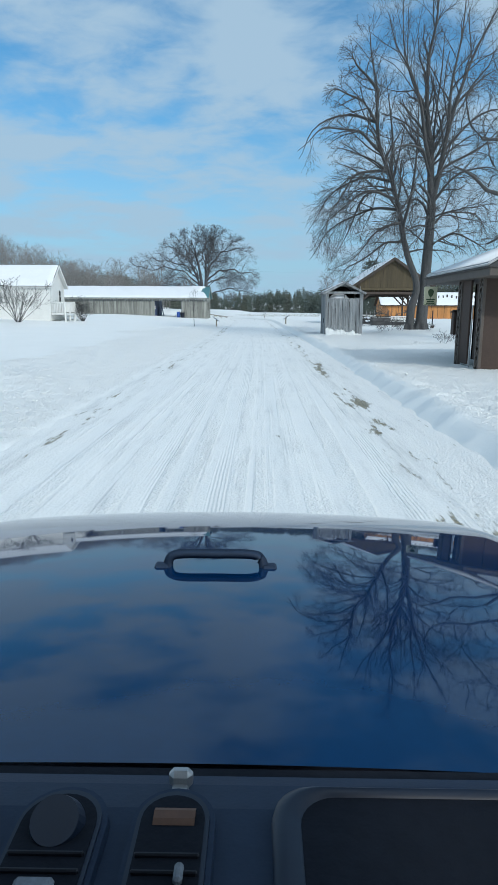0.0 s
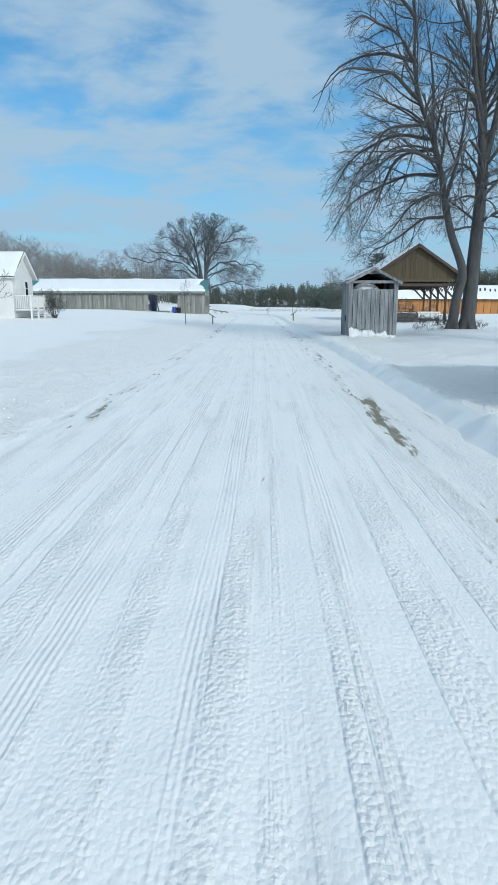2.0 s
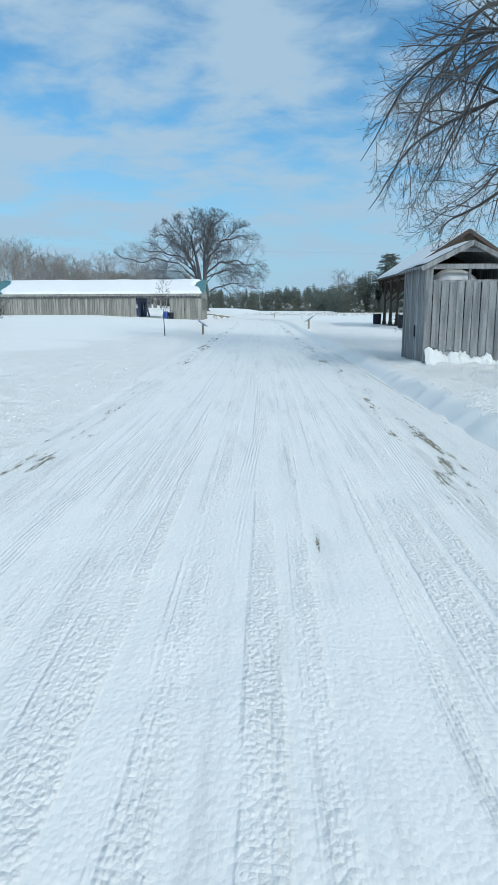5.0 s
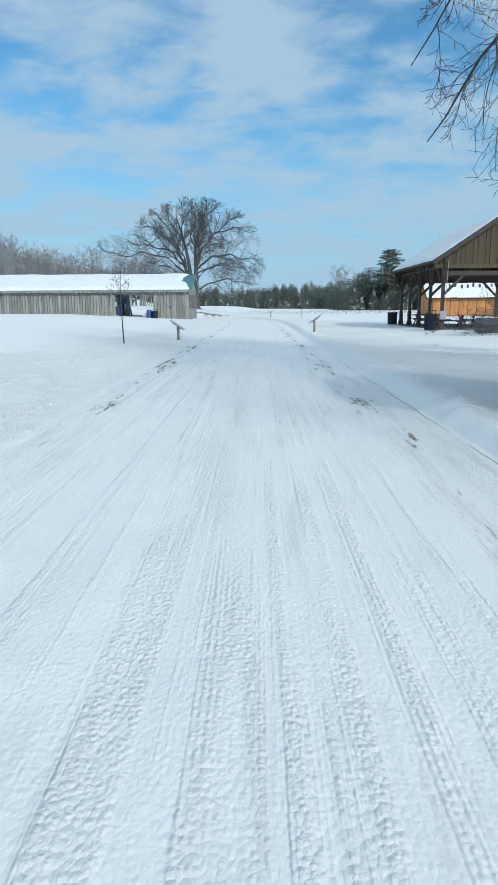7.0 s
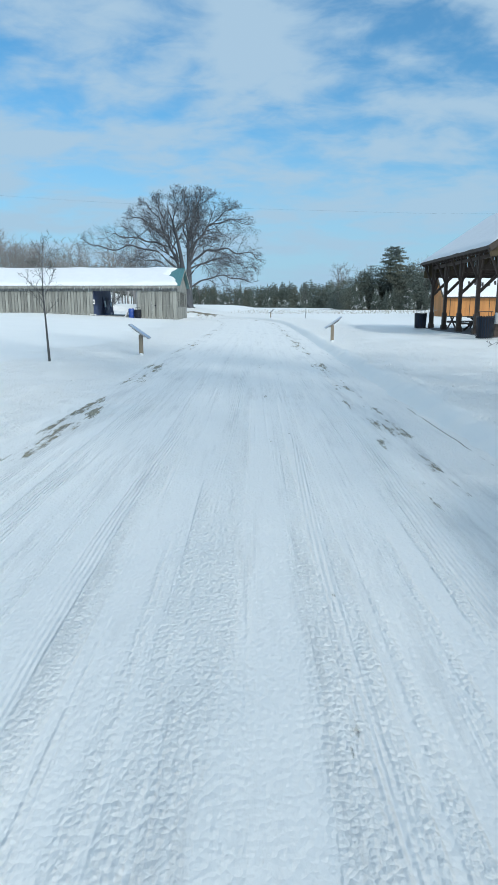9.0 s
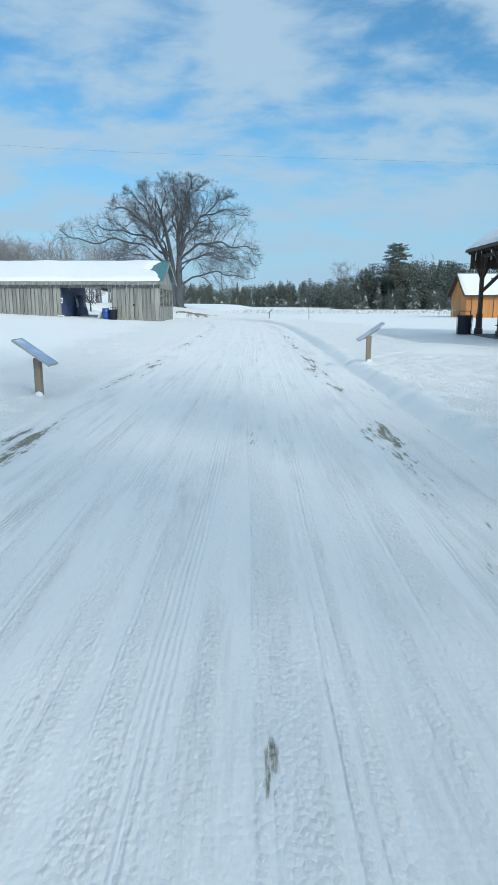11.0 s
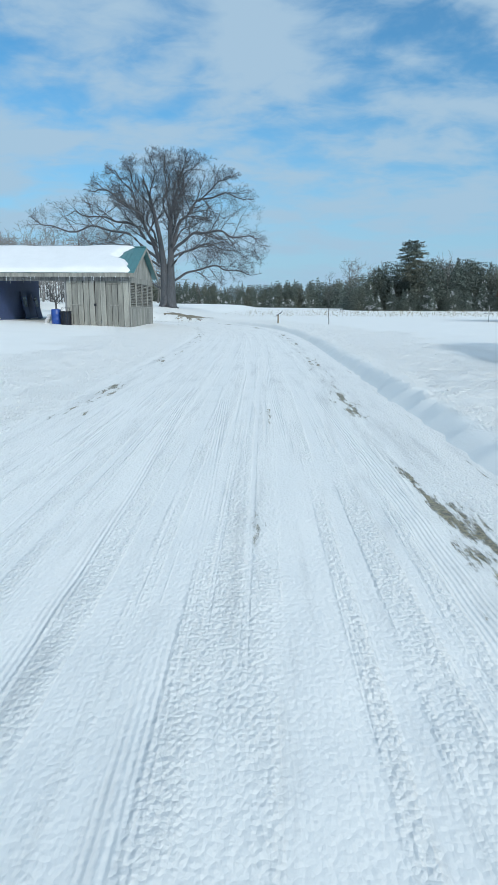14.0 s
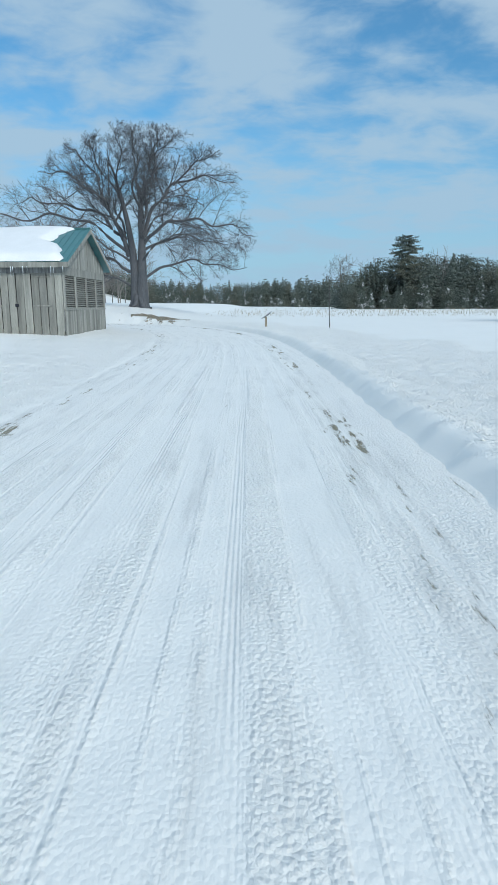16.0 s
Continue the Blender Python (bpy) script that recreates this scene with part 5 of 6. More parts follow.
    for k in range(n):
        y0, y1 = D * k / n + 0.15, D * (k + 1) / n - 0.15
        # dark sheet behind the slats stands in for the shade inside the shed
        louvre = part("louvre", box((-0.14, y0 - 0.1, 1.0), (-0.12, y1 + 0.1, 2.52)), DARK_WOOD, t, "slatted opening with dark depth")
        for z in np.arange(1.06, 2.48, 0.10):
            part("slat", box((-0.055, y0, -0.006), (0.055, y1, 0.006), 0, Matrix.Translation((0.0, 0, z)) @ Matrix.Rotation(radians(40), 4, "Y")), BARN_WOOD, louvre)
    for k in range(n + 1):
        y = min(max(D * k / n, 0.13), D - 0.13)
        part("louvre_post", box((0.0, y - 0.14, 1.0), (0.05, y + 0.14, 2.52), 0.006), BARN_WOOD, t)
    icicles(t, -9, 0.3, -over - 0.02, eave_z - 0.2, 30, 5)
    icicles(t, -L, -9, -over - 0.02, eave_z - 0.2, 36, 6, 0.3)
    # two navy doors leaning on the passage wall
    for y, x, lean in ((4.6, -7.9, 9), (6.2, -7.6, 12)):
        d = thing("loose_door", "old navy painted door leaning against the wall", "door", (-8.5 + x, 105.4 + y, 0.25), 0)
        part("panel", box((-0.02, -0.48, 0), (0.02, 0.48, 2.25), 0.006, Matrix.Rotation(radians(-lean), 4, "Y")), NAVY, d)
        part("pane", box((0.022, -0.3, 1.2), (0.026, 0.3, 1.85), 0, Matrix.Rotation(radians(-lean), 4, "Y")), GLASS_DARK, d)


def build_house():
    z0 = 0.72
    t = thing("white_house", "small white clapboard house with a snow-covered roof", "house", (-17.5, 55.1, z0))
    D, L, wall, ridge, eave, over = 4.0, 14.0, 2.85, 4.6, 2.78, 0.3
    half = D / 2 + over
    part("wall", box((-L, 0, -0.3), (-0.02, D, wall)), WHITE_PAINT, t)
    part("gable", prism([(0, wall), (D, wall), (D / 2, ridge - 0.12)], -0.16, -0.02, "x"), WHITE_PAINT, t)
    bm = bmesh.new()
    for k, z in enumerate(np.arange(0.0, ridge - 0.2, 0.13)):
        inset = 0 if z < wall - 0.05 else (z + 0.13 - wall) / (ridge - 0.12 - wall) * D / 2
        if D - 2 * inset > 0.1:
            add_box(bm, (-0.012, inset, -0.065), (0.006, D - inset, 0.075), 0, Matrix.Translation((0.006, 0, z + 0.06)) @ Matrix.Rotation(radians(-11), 4, "Y"))
        if z < wall:
            add_box(bm, (-L, -0.006, -0.065), (-0.05, 0.012, 0.075), 0, Matrix.Translation((0, -0.006, z + 0.06)) @ Matrix.Rotation(radians(11), 4, "X"))
    part("clapboard_siding", bm, WHITE_PAINT, t)
    roof_pair(t, -L - 0.3, 0.32, half, eave, ridge, D / 2, DARK_ROOF, 0.04)
    roof_pair(t, -L - 0.28, 0.30, half - 0.02, eave - 0.03, ridge - 0.045, D / 2, WHITE_PAINT, 0.09, "white painted boards under the roof")
    roof_snow(t, -L, 0.30, -over, D / 2, eave, ridge, 0.16, 7, (0, 0.05))
    roof_snow(t, -L, 0.30, D + over, D / 2, eave, ridge, 0.16, 8, (0, 0.05))
    for s in (0, 1):
        y0 = -over if s == 0 else D + over
        part("barge_board", beam((0.33, y0, eave - 0.1), (0.33, D / 2, ridge - 0.1), 0.03, 0.18, 0.004), WHITE_PAINT, t)
    part("corner_board", box((-0.01, -0.03, -0.2), (0.04, 0.12, wall), 0.004), WHITE_PAINT, t)
    part("corner_board", box((-0.01, D - 0.12, -0.2), (0.04, D + 0.03, wall), 0.004), WHITE_PAINT, t)
    door = part("door", box((0.012, 0.55, 0.62), (0.045, 1.4, 2.6), 0.006), WHITE_PAINT, t, "white panel door")
    part("door_handle", rod((0.07, 1.3, 1.5), (0.07, 1.3, 1.62), 0.012), STEEL, door)
    part("door_frame", box((0.01, 0.43, 0.6), (0.03, 1.52, 2.72), 0.006), WHITE_PAINT, t)
    window = part("window", box((0.01, 2.4, 1.45), (0.05, 3.0, 2.6), 0.006), WHITE_PAINT, t)
    for z in (1.55, 2.04):
        part("pane", box((0.052, 2.48, z), (0.056, 2.92, z + 0.45)), GLASS_DARK, window)
    # porch with rail and steps
    part("porch_deck", box((0.08, 0.1, 0.46), (1.3, 2.9, 0.56), 0.01), WHITE_PAINT, t)
    for k in range(4):
        part("step", box((0.15, 2.9 + 0.3 * k, 0.36 - 0.13 * k), (1.25, 3.25 + 0.3 * k, 0.42 - 0.13 * k), 0.006), WHITE_PAINT, t)
    for x in (1.22,):
        part("hand_rail", beam((x, 0.1, 1.48), (x, 2.9, 1.48), 0.07, 0.06), WHITE_PAINT, t)
        part("hand_rail", beam((x, 2.9, 1.48), (x, 4.7, 0.72), 0.07, 0.06), WHITE_PAINT, t)
        part("lower_rail", beam((x, 0.1, 0.68), (x, 2.9, 0.68), 0.05, 0.05), WHITE_PAINT, t)
        part("lower_rail", beam((x, 2.9, 0.68), (x, 4.6, 0.0), 0.05, 0.05), WHITE_PAINT, t)
        for y, zt in ((0.12, 1.5), (1.5, 1.5), (2.9, 1.56), (4.7, 0.8)):
            part("rail_post", box((x - 0.06, y - 0.06, -0.3), (x + 0.06, y + 0.06, zt), 0.006), WHITE_PAINT, t)
        for k in range(22):
            y = 0.25 + k * 0.12
            part("baluster", box((x - 0.015, y - 0.015, 0.68), (x + 0.015, y + 0.015, 1.48)), WHITE_PAINT, t)
        for k in range(13):
            y = 3.03 + k * 0.13
            d = -(y - 2.9) * 0.42
            part("baluster", box((x - 0.015, y - 0.015, 0.68 + d), (x + 0.015, y + 0.015, 1.48 + d)), WHITE_PAINT, t)
    part("hand_rail", beam((0.1, 0.12, 1.48), (1.22, 0.12, 1.48), 0.07, 0.06), WHITE_PAINT, t)
    for k in range(8):
        x = 0.2 + k * 0.13
        part("baluster", box((x - 0.015, 0.105, 0.6), (x + 0.015, 0.135, 1.48)), WHITE_PAINT, t)


def build_kiosk():
    z0 = 0.10
    t = thing("notice_shelter", "weathered grey board notice shelter with a gabled roof", "shelter", (4.99, 39.3, z0), 90)
    # local x runs away along the road, local y towards it
    W, D, eave, ridge = 1.02, 2.5, 2.62, 3.18
    roof_pair(t, -0.22, D + 0.3, W + 0.22, eave - 0.07, ridge, 0, GREY_WOOD, 0.06)
    for s in (-1, 1):
        part("barge_board", beam((-0.22, s * (W + 0.24), eave - 0.14), (-0.22, 0, ridge - 0.07), 0.03, 0.12, 0.005), GREY_WOOD, t)
        roof_snow(t, 0.0 if s > 0 else 0.3, D + 0.2, s * (W + 0.1), 0.0, eave, ridge, 0.05, 9 + s, (0.2, 0.4), "thin patch of roof snow")
    for x in (0, D):
        for s in (-1, 1):
            part("corner_post", box((x - 0.09, s * W - 0.09, -0.2), (x + 0.09, s * W + 0.09, eave), 0.012), GREY_WOOD, t)
    part("tie_beam", box((-0.08, -W, eave - 0.14), (-0.02, W, eave - 0.01), 0.008), GREY_WOOD, t)
    part("tie_beam", box((-0.06, -0.45, ridge - 0.28), (-0.02, 0.45, ridge - 0.18), 0.008), GREY_WOOD, t)
    part("mullion", box((-0.05, -0.03, 2.2), (0.0, 0.03, eave - 0.1), 0.004), GREY_WOOD, t)
    part("sill", box((-0.06, -W, 2.16), (0.03, W, 2.22), 0.006), GREY_WOOD, t)
    rng = random.Random(3)
    lows = [0.56, 0.44, 0.50, 0.36, 0.42, 0.30, 0.34, 0.20, 0.02]
    boards(t, (0, W - 0.1), (0, -W + 0.1), 0.3, 2.18, 0.2, GREY_WOOD, 5, 0.05, (-1, 0, 0), bottom=lambda k, n: lows[k % 9] - 0.06, gap=0.02)
    boards(t, (D, W), (0, W), -0.1, eave - 0.05, 0.2, GREY_WOOD, 6, 0.04, (0, 1, 0), gap=0.016)
    boards(t, (D, -W), (0, -W), -0.1, eave - 0.05, 0.2, GREY_WOOD, 7, 0.04, (0, -1, 0), gap=0.016)
    # back and far gable closed with panels darker than the outer boards
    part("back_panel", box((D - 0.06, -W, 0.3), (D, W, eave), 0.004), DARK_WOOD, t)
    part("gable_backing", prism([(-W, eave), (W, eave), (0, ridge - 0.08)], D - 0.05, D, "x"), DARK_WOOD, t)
    part("door_pull", box((1.0, W + 0.055, 0.75), (1.06, W + 0.10, 1.05), 0.01), BLACK_METAL, t)
    # wet snow plastered against the foot of the boards
    q, v = np.linspace(-W - 0.05, W + 0.05, 90), np.linspace(0, 1, 9)
    Q, V = np.meshgrid(q, v)
    top = 0.33 + 0.13 * q / W + 0.07 * soft_noise(q, q * 0, 0.42, 3) + 0.05 * soft_noise(q, q * 0, 0.14, 4)
    out = 0.10 + 0.55 * (1 - V) ** 2.5 + 0.03 * soft_noise(Q, V * 0.6, 0.3, 5)
    out[-1] = 0.02
    part("plastered_snow", sheet_mesh("plastered_snow", -0.06 - out, Q, -0.05 + V * (top + 0.05), SNOW), SNOW, t, "wet snow plastered against the boards")
    # snow that blew in and lies behind the opening
    bm = bmesh.new()
    bmesh.ops.create_uvsphere(bm, u_segments=24, v_segments=12, radius=1, matrix=Matrix.Translation((0.5, 0.25, 2.1)) @ Matrix.Diagonal((0.42, 0.64, 0.44, 1)))
    for v in bm.verts:
        v.co += Vector((0.02 * noise.noise(v.co * 3), 0.05 * noise.noise(v.co * 2), 0.05 * noise.noise(v.co * 2.3)))
    part("drifted_snow", bm, ROOF_SNOW, t, "white snow drifted inside", True)
    part("drifted_snow", box((0.03, -W + 0.12, -0.1), (1.1, W - 0.12, 0.62), 0.1), ROOF_SNOW, t, "white snow drifted inside")
    part("shelf", box((0.05, -W + 0.1, 1.62), (0.95, W - 0.1, 1.68), 0.006), GREY_WOOD, t)


def build_pavilion():
    z0 = 0.24
    t = thing("picnic_pavilion", "open timber picnic pavilion with brown gable and snowy roof", "pavilion", (14.05, 70.7, z0), 90)
    half, eave, ridge, P, N = 4.35, 3.92, 6.82, 3.6, 11.6
    slope = (ridge - eave) / half
    roof_pair(t, -0.55, N + 0.4, half, eave, ridge, 0, DARK_WOOD, 0.14)
    roof_snow(t, -0.5, N + 0.35, half, 0.0, eave, ridge, 0.10, 31, (0.02, 0.02))
    roof_snow(t, -0.5, N + 0.35, -half, 0.0, eave, ridge, 0.12, 32, (0.02, 0.02))
    for s in (-1, 1):
        part("barge_board", beam((-0.58, s * half, eave - 0.12), (-0.58, 0, ridge - 0.12), 0.05, 0.26, 0.008), DARK_WOOD, t)
        part("eave_beam", beam((-0.3, s * P, 3.98), (N + 0.2, s * P, 3.98), 0.2, 0.3, 0.01), DARK_WOOD, t)
        part("eave_beam", beam((-0.3, s * P, 3.62), (N + 0.2, s * P, 3.62), 0.14, 0.16, 0.01), DARK_WOOD, t)
        for k in range(5):
            x = N * k / 4
            part("post", box((x - 0.09, s * P - 0.09, 0), (x + 0.09, s * P + 0.09, 3.9), 0.012), DARK_WOOD, t)
            part("post_plinth", box((x - 0.16, s * P - 0.16, -0.2), (x + 0.16, s * P + 0.16, 0.25), 0.02), DARK_WOOD, t)
            part("post_sleeve", box((x - 0.12, s * P - 0.12, 0.25), (x + 0.12, s * P + 0.12, 0.95), 0.012), DARK_WOOD, t)
            for d in (-1, 1):
                part("knee_brace", beam((x, s * P, 2.4), (x + d * 0.6, s * P, 3.8), 0.08, 0.10, 0.008), DARK_WOOD, t)
                part("eave_brace", beam((x, s * P, 2.5), (x, s * P + d * 0.62, 3.85), 0.08, 0.10, 0.008), DARK_WOOD, t)
        for x in np.arange(-0.3, N + 0.4, 0.6):
            part("rafter", beam((x, s * half * 0.985, eave - 0.2), (x, 0, ridge - 0.22), 0.06, 0.14, 0.004), DARK_WOOD, t)
    for k in range(5):
        x = N * k / 4
        part("tie_beam", beam((x, -P, 3.2), (x, P, 3.2), 0.16, 0.26, 0.01), DARK_WOOD, t)
        for s in (-1, 1):
            part("knee_brace", beam((x, s * P, 1.95), (x, s * (P - 1.15), 3.1), 0.12, 0.15, 0.008), DARK_WOOD, t)
    boards(t, (-0.1, half - 0.2), (-0.1, -half + 0.2), 3.62, 4, 0.24, GABLE_WOOD, 8, 0.03, (-1, 0, 0), top=lambda c: max(3.7, ridge - 0.16 - slope * (abs(c.y) + 0.1)))
    part("gable_backing", prism([(-half + 0.5, 3.66), (half - 0.5, 3.66), (0, ridge - 0.25)], -0.12, -0.07, "x"), DARK_WOOD, t)
    part("gable_rail", box((-0.2, -half + 0.15, 3.48), (-0.13, half - 0.15, 3.72), 0.01), GABLE_WOOD, t)
    boards(t, (N + 0.1, half - 0.2), (N + 0.1, -half + 0.2), 3.02, 4, 0.24, GABLE_WOOD, 9, 0.03, (1, 0, 0), top=lambda c: max(3.2, ridge - 0.16 - slope * (abs(c.y) + 0.1)))
    part("downpipe", rod((-0.22, P - 0.1, 0.9), (-0.22, P - 0.18, 3.9), 0.015), STEEL, t, "pale conduit")
    part("meter_box", box((-0.3, P - 0.2, 0.55), (-0.14, P + 0.16, 1.05), 0.02), STEEL, t, "grey metal electric box")
    floor = thing("concrete_floor", "bare grey concrete floor under the pavilion", "floor", (14.05, 70.7, z0 - 0.12), 90, kind="structure")
    part("slab", box((-0.3, -P - 0.3, 0), (N + 0.3, P + 0.3, 0.1), 0.01), STONE, floor)


def build_cabin():
    """The long pine-board building across the field."""
    t = thing("pine_cabin", "long new orange pine-board building under roof snow", "cabin", (23.05, 125.3, 0.05), 1)
    D, L, wall, ridge, over = 5.3, 26, 2.75, 5.05, 0.45
    slope = (ridge - wall + 0.0) / (D / 2)
    eave = wall - slope * over * 0.4
    part("wall", box((0.02, 0.02, -0.1), (L, D, wall)), ORANGE_WOOD, t)
    part("gable", prism([(0, wall), (D, wall), (D / 2, ridge - 0.15)], 0.0, 0.12, "x"), ORANGE_WOOD, t)
    boards(t, (0, 0), (L, 0), 0, wall - 0.02, 0.62, ORANGE_WOOD, 10, 0.02)
    boards(t, (0, D), (0, 0), 0, wall, 0.62, ORANGE_WOOD, 12, 0.02, (-1, 0, 0))
    for x in np.arange(0.62, L, 1.24):
        part("batten", box((x - 0.04, -0.06, 0), (x + 0.04, -0.036, wall), 0.004), GABLE_WOOD, t)
    roof_pair(t, -0.45, L + 0.4, D / 2 + over, eave, ridge, D / 2, DARK_WOOD, 0.14)
    roof_snow(t, -0.38, L + 0.3, -over, D / 2, eave, ridge, 0.16, 41, (0.05, 0.05))
    roof_snow(t, -0.38, L + 0.3, D + over, D / 2, eave, ridge, 0.16, 42, (0.05, 0.05))
    k = 0
    for x in np.arange(3.2, 22, 0.85):
        u = 0.62 + 0.05 * math.sin(x * 2.1)
        y = -over + (D / 2 + over) * u
        z = eave + (ridge - eave) * u + 0.17
        part("bare_roof_strip", beam((x, y - 0.35, z - 0.29), (x + 0.18, y + 0.25, z + 0.2), 0.28, 0.07, 0.02), DARK_ROOF, t, "dark strip of uncovered roofing")
    part("fascia", box((-0.42, -over - 0.03, eave - 0.2), (L + 0.4, -over + 0.01, eave), 0.006), DARK_WOOD, t)
    for s in (0, 1):
        y0 = -over if s == 0 else D + over
        part("barge_board", beam((-0.46, y0, eave - 0.1), (-0.46, D / 2, ridge - 0.1), 0.04, 0.2, 0.004), GABLE_WOOD, t)


def build_office():
    """The brown hip-roofed building by the road."""
    z0 = 0.16
    t = thing("brown_office", "brown hip-roofed park office with lattice porch posts", "building", (5.6, 16.75, z0))
    L, D, eave = 9.0, 3.6, 2.42
    part("wall", box((0.02, 0.02, -0.2), (L, 0.18, eave)), BROWN_PANEL, t)
    part("wall", box((0.95, 0.18, -0.2), (1.1, D, eave)), BROWN_PANEL, t)
    part("wall", box((0.95, D - 0.15, -0.2), (L, D, eave)), BROWN_PANEL, t)
    part("wall", box((L - 0.15, 0.18, -0.2), (L, D - 0.15, eave)), BROWN_PANEL, t)
    part("door", box((0.90, 0.9, 0.0), (0.948, 1.8, 2.1), 0.01), LATTICE, t, "brown plank door")
    part("door_handle", rod((0.86, 1.05, 0.95), (0.86, 1.05, 1.2), 0.015), STEEL, t)
    for x in np.arange(0.0, L, 0.62):
        part("siding_panel", box((x + 0.006, -0.012, -0.2), (x + 0.614, 0.018, eave - 0.02), 0.005), BROWN_PANEL, t)
    # lattice posts at both ends of the porch front
    for y in (0.12, 1.85):
        for dy in (-0.13, 0.13):
            part("post_stile", box((-0.03, y + dy - 0.035, -0.2), (0.05, y + dy + 0.035, eave), 0.006), LATTICE, t)
        # dark sheet stands in for the shade seen through the lattice openings
        part("post_web", box((0.03, y - 0.12, -0.2), (0.05, y + 0.12, eave)), DARK_WOOD, t)
        for k in range(10):
            z = 0.02 + k * 0.245
            bm = bmesh.new()
            beam((-0.005, y - 0.11, z), (-0.005, y + 0.11, z + 0.22), 0.03, 0.045, 0, (1, 0, 0), bm)
            beam((-0.008, y + 0.11, z), (-0.008, y - 0.11, z + 0.22), 0.03, 0.045, 0, (1, 0, 0), bm)
            part("post_lattice", bm, LATTICE, t)
    part("pale_pole", rod((-0.02, 0.75, -0.2), (0.0, 0.75, 1.6), 0.022), STEEL, t, "pale metal pole")
    part("porch_rail", box((0.0, 1.0, 0.05), (0.06, 1.7, eave - 0.15), 0.01), BROWN_PANEL, t)
    # hip roof with deep eaves
    x0, x1, y0, y1, zt = -0.31, L + 0.6, -1.26, D + 1.07, eave + 0.02
    ym, rise = (y0 + y1) / 2, 1.02
    rx0, rx1 = x0 + 2.35, x1 - 2.35
    part("soffit", box((x0, y0, eave - 0.16), (x1, y1, zt), 0.01), LATTICE, t)

    def hip(lift, grow, mat, name, label="", thick=0.0):
        bm = bmesh.new()
        pts = [(x0 - grow, y0 - grow, zt + lift), (x1 + grow, y0 - grow, zt + lift), (x1 + grow, y1 + grow, zt + lift), (x0 - grow, y1 + grow, zt + lift),
               (rx0, ym, zt + rise + lift), (rx1, ym, zt + rise + lift)]
        v = [bm.verts.new(p) for p in pts]
        b = [bm.verts.new((p[0], p[1], zt)) for p in pts[:4]]
        for f in ((0, 1, 5, 4), (1, 2, 5), (2, 3, 4, 5), (3, 0, 4)):
            bm.faces.new([v[i] for i in f])
        for i in range(4):
            bm.faces.new([b[i], b[(i + 1) % 4], v[(i + 1) % 4], v[i]])
        bm.faces.new(b[::-1])
        bmesh.ops.recalc_face_normals(bm, faces=bm.faces)
        part(name, bm, mat, t, label)
    hip(0.03, 0.03, DARK_ROOF, "roof")
    # snow on the slopes, kept back from the near hip
    for name, quad in (("roof_snow", [(x0, y0 + 0.14), (x0, y1), (rx0, ym)]), ("roof_snow", [(x0 + 0.35, y0), (x1, y0), (rx1, ym), (rx0 + 0.2, ym)])):
        bm = bmesh.new()
        n = len(quad)
        zs = [zt + 0.05 if (abs(p[0] - rx0) > 0.4 and abs(p[0] - rx1) > 0.4) else zt + rise + 0.04 for p in quad]
        lo = [bm.verts.new((p[0], p[1], z)) for p, z in zip(quad, zs)]
        hi = [bm.verts.new((p[0], p[1], z + 0.10)) for p, z in zip(quad, zs)]
        bm.faces.new(hi)
        bm.faces.new(lo[::-1])
        for i in range(n):
            bm.faces.new([lo[i], lo[(i + 1) % n], hi[(i + 1) % n], hi[i]])
        bmesh.ops.recalc_face_normals(bm, faces=bm.faces)
        bmesh.ops.bevel(bm, geom=[e for e in bm.edges], offset=0.04, segments=2, affect="EDGES")
        part(name, bm, ROOF_SNOW, t, "thin white roof snow", True)
    part("meter_box", box((0.36, D + 0.004, 0.74), (0.74, D + 0.3, 1.42), 0.02), BROWN_PANEL, t, "brown box fixed to the wall")
    part("meter_box_lid", beam((0.55, D + 0.0, 1.48), (0.55, D + 0.34, 1.42), 0.44, 0.03, 0.004), DARK_WOOD, t)
    # hanging sign under the far corner
    s = thing("hanging_sign", "cream sign with a green leaf emblem hanging from the eave", "sign", (5.27, 20.6, 1.79))
    part("board", box((-0.2, -0.02, 0), (0.2, 0.02, 0.56), 0.012), SIGN_CREAM, s)
    part("border", box((-0.185, -0.026, 0.015), (0.185, -0.0205, 0.03)), SIGN_GREEN, s)
    bm = bmesh.new()
    ring = [bm.verts.new((0.085 * math.sin(a) * (1 - 0.25 * math.cos(a)), -0.024, 0.37 + 0.12 * -math.cos(a))) for a in np.linspace(0, 6.283, 25)[:-1]]
    bm.faces.new(ring)
    part("leaf_emblem", bm, SIGN_GREEN, s, "dark green leaf shape")
    part("leaf_stem", box((-0.008, -0.026, 0.2), (0.008, -0.022, 0.27)), SIGN_GREEN, s)
    for z, w in ((0.17, 0.14), (0.115, 0.11), (0.06, 0.13)):
        part("text_bar", box((-w, -0.026, z - 0.018), (w, -0.022, z + 0.018)), SIGN_GREEN, s, "unreadable line of dark lettering")
    for x in (-0.15, 0.15):
        part("hanger", rod((x, 0, 0.56), (x, 0, 0.65), 0.006), BLACK_METAL, s)


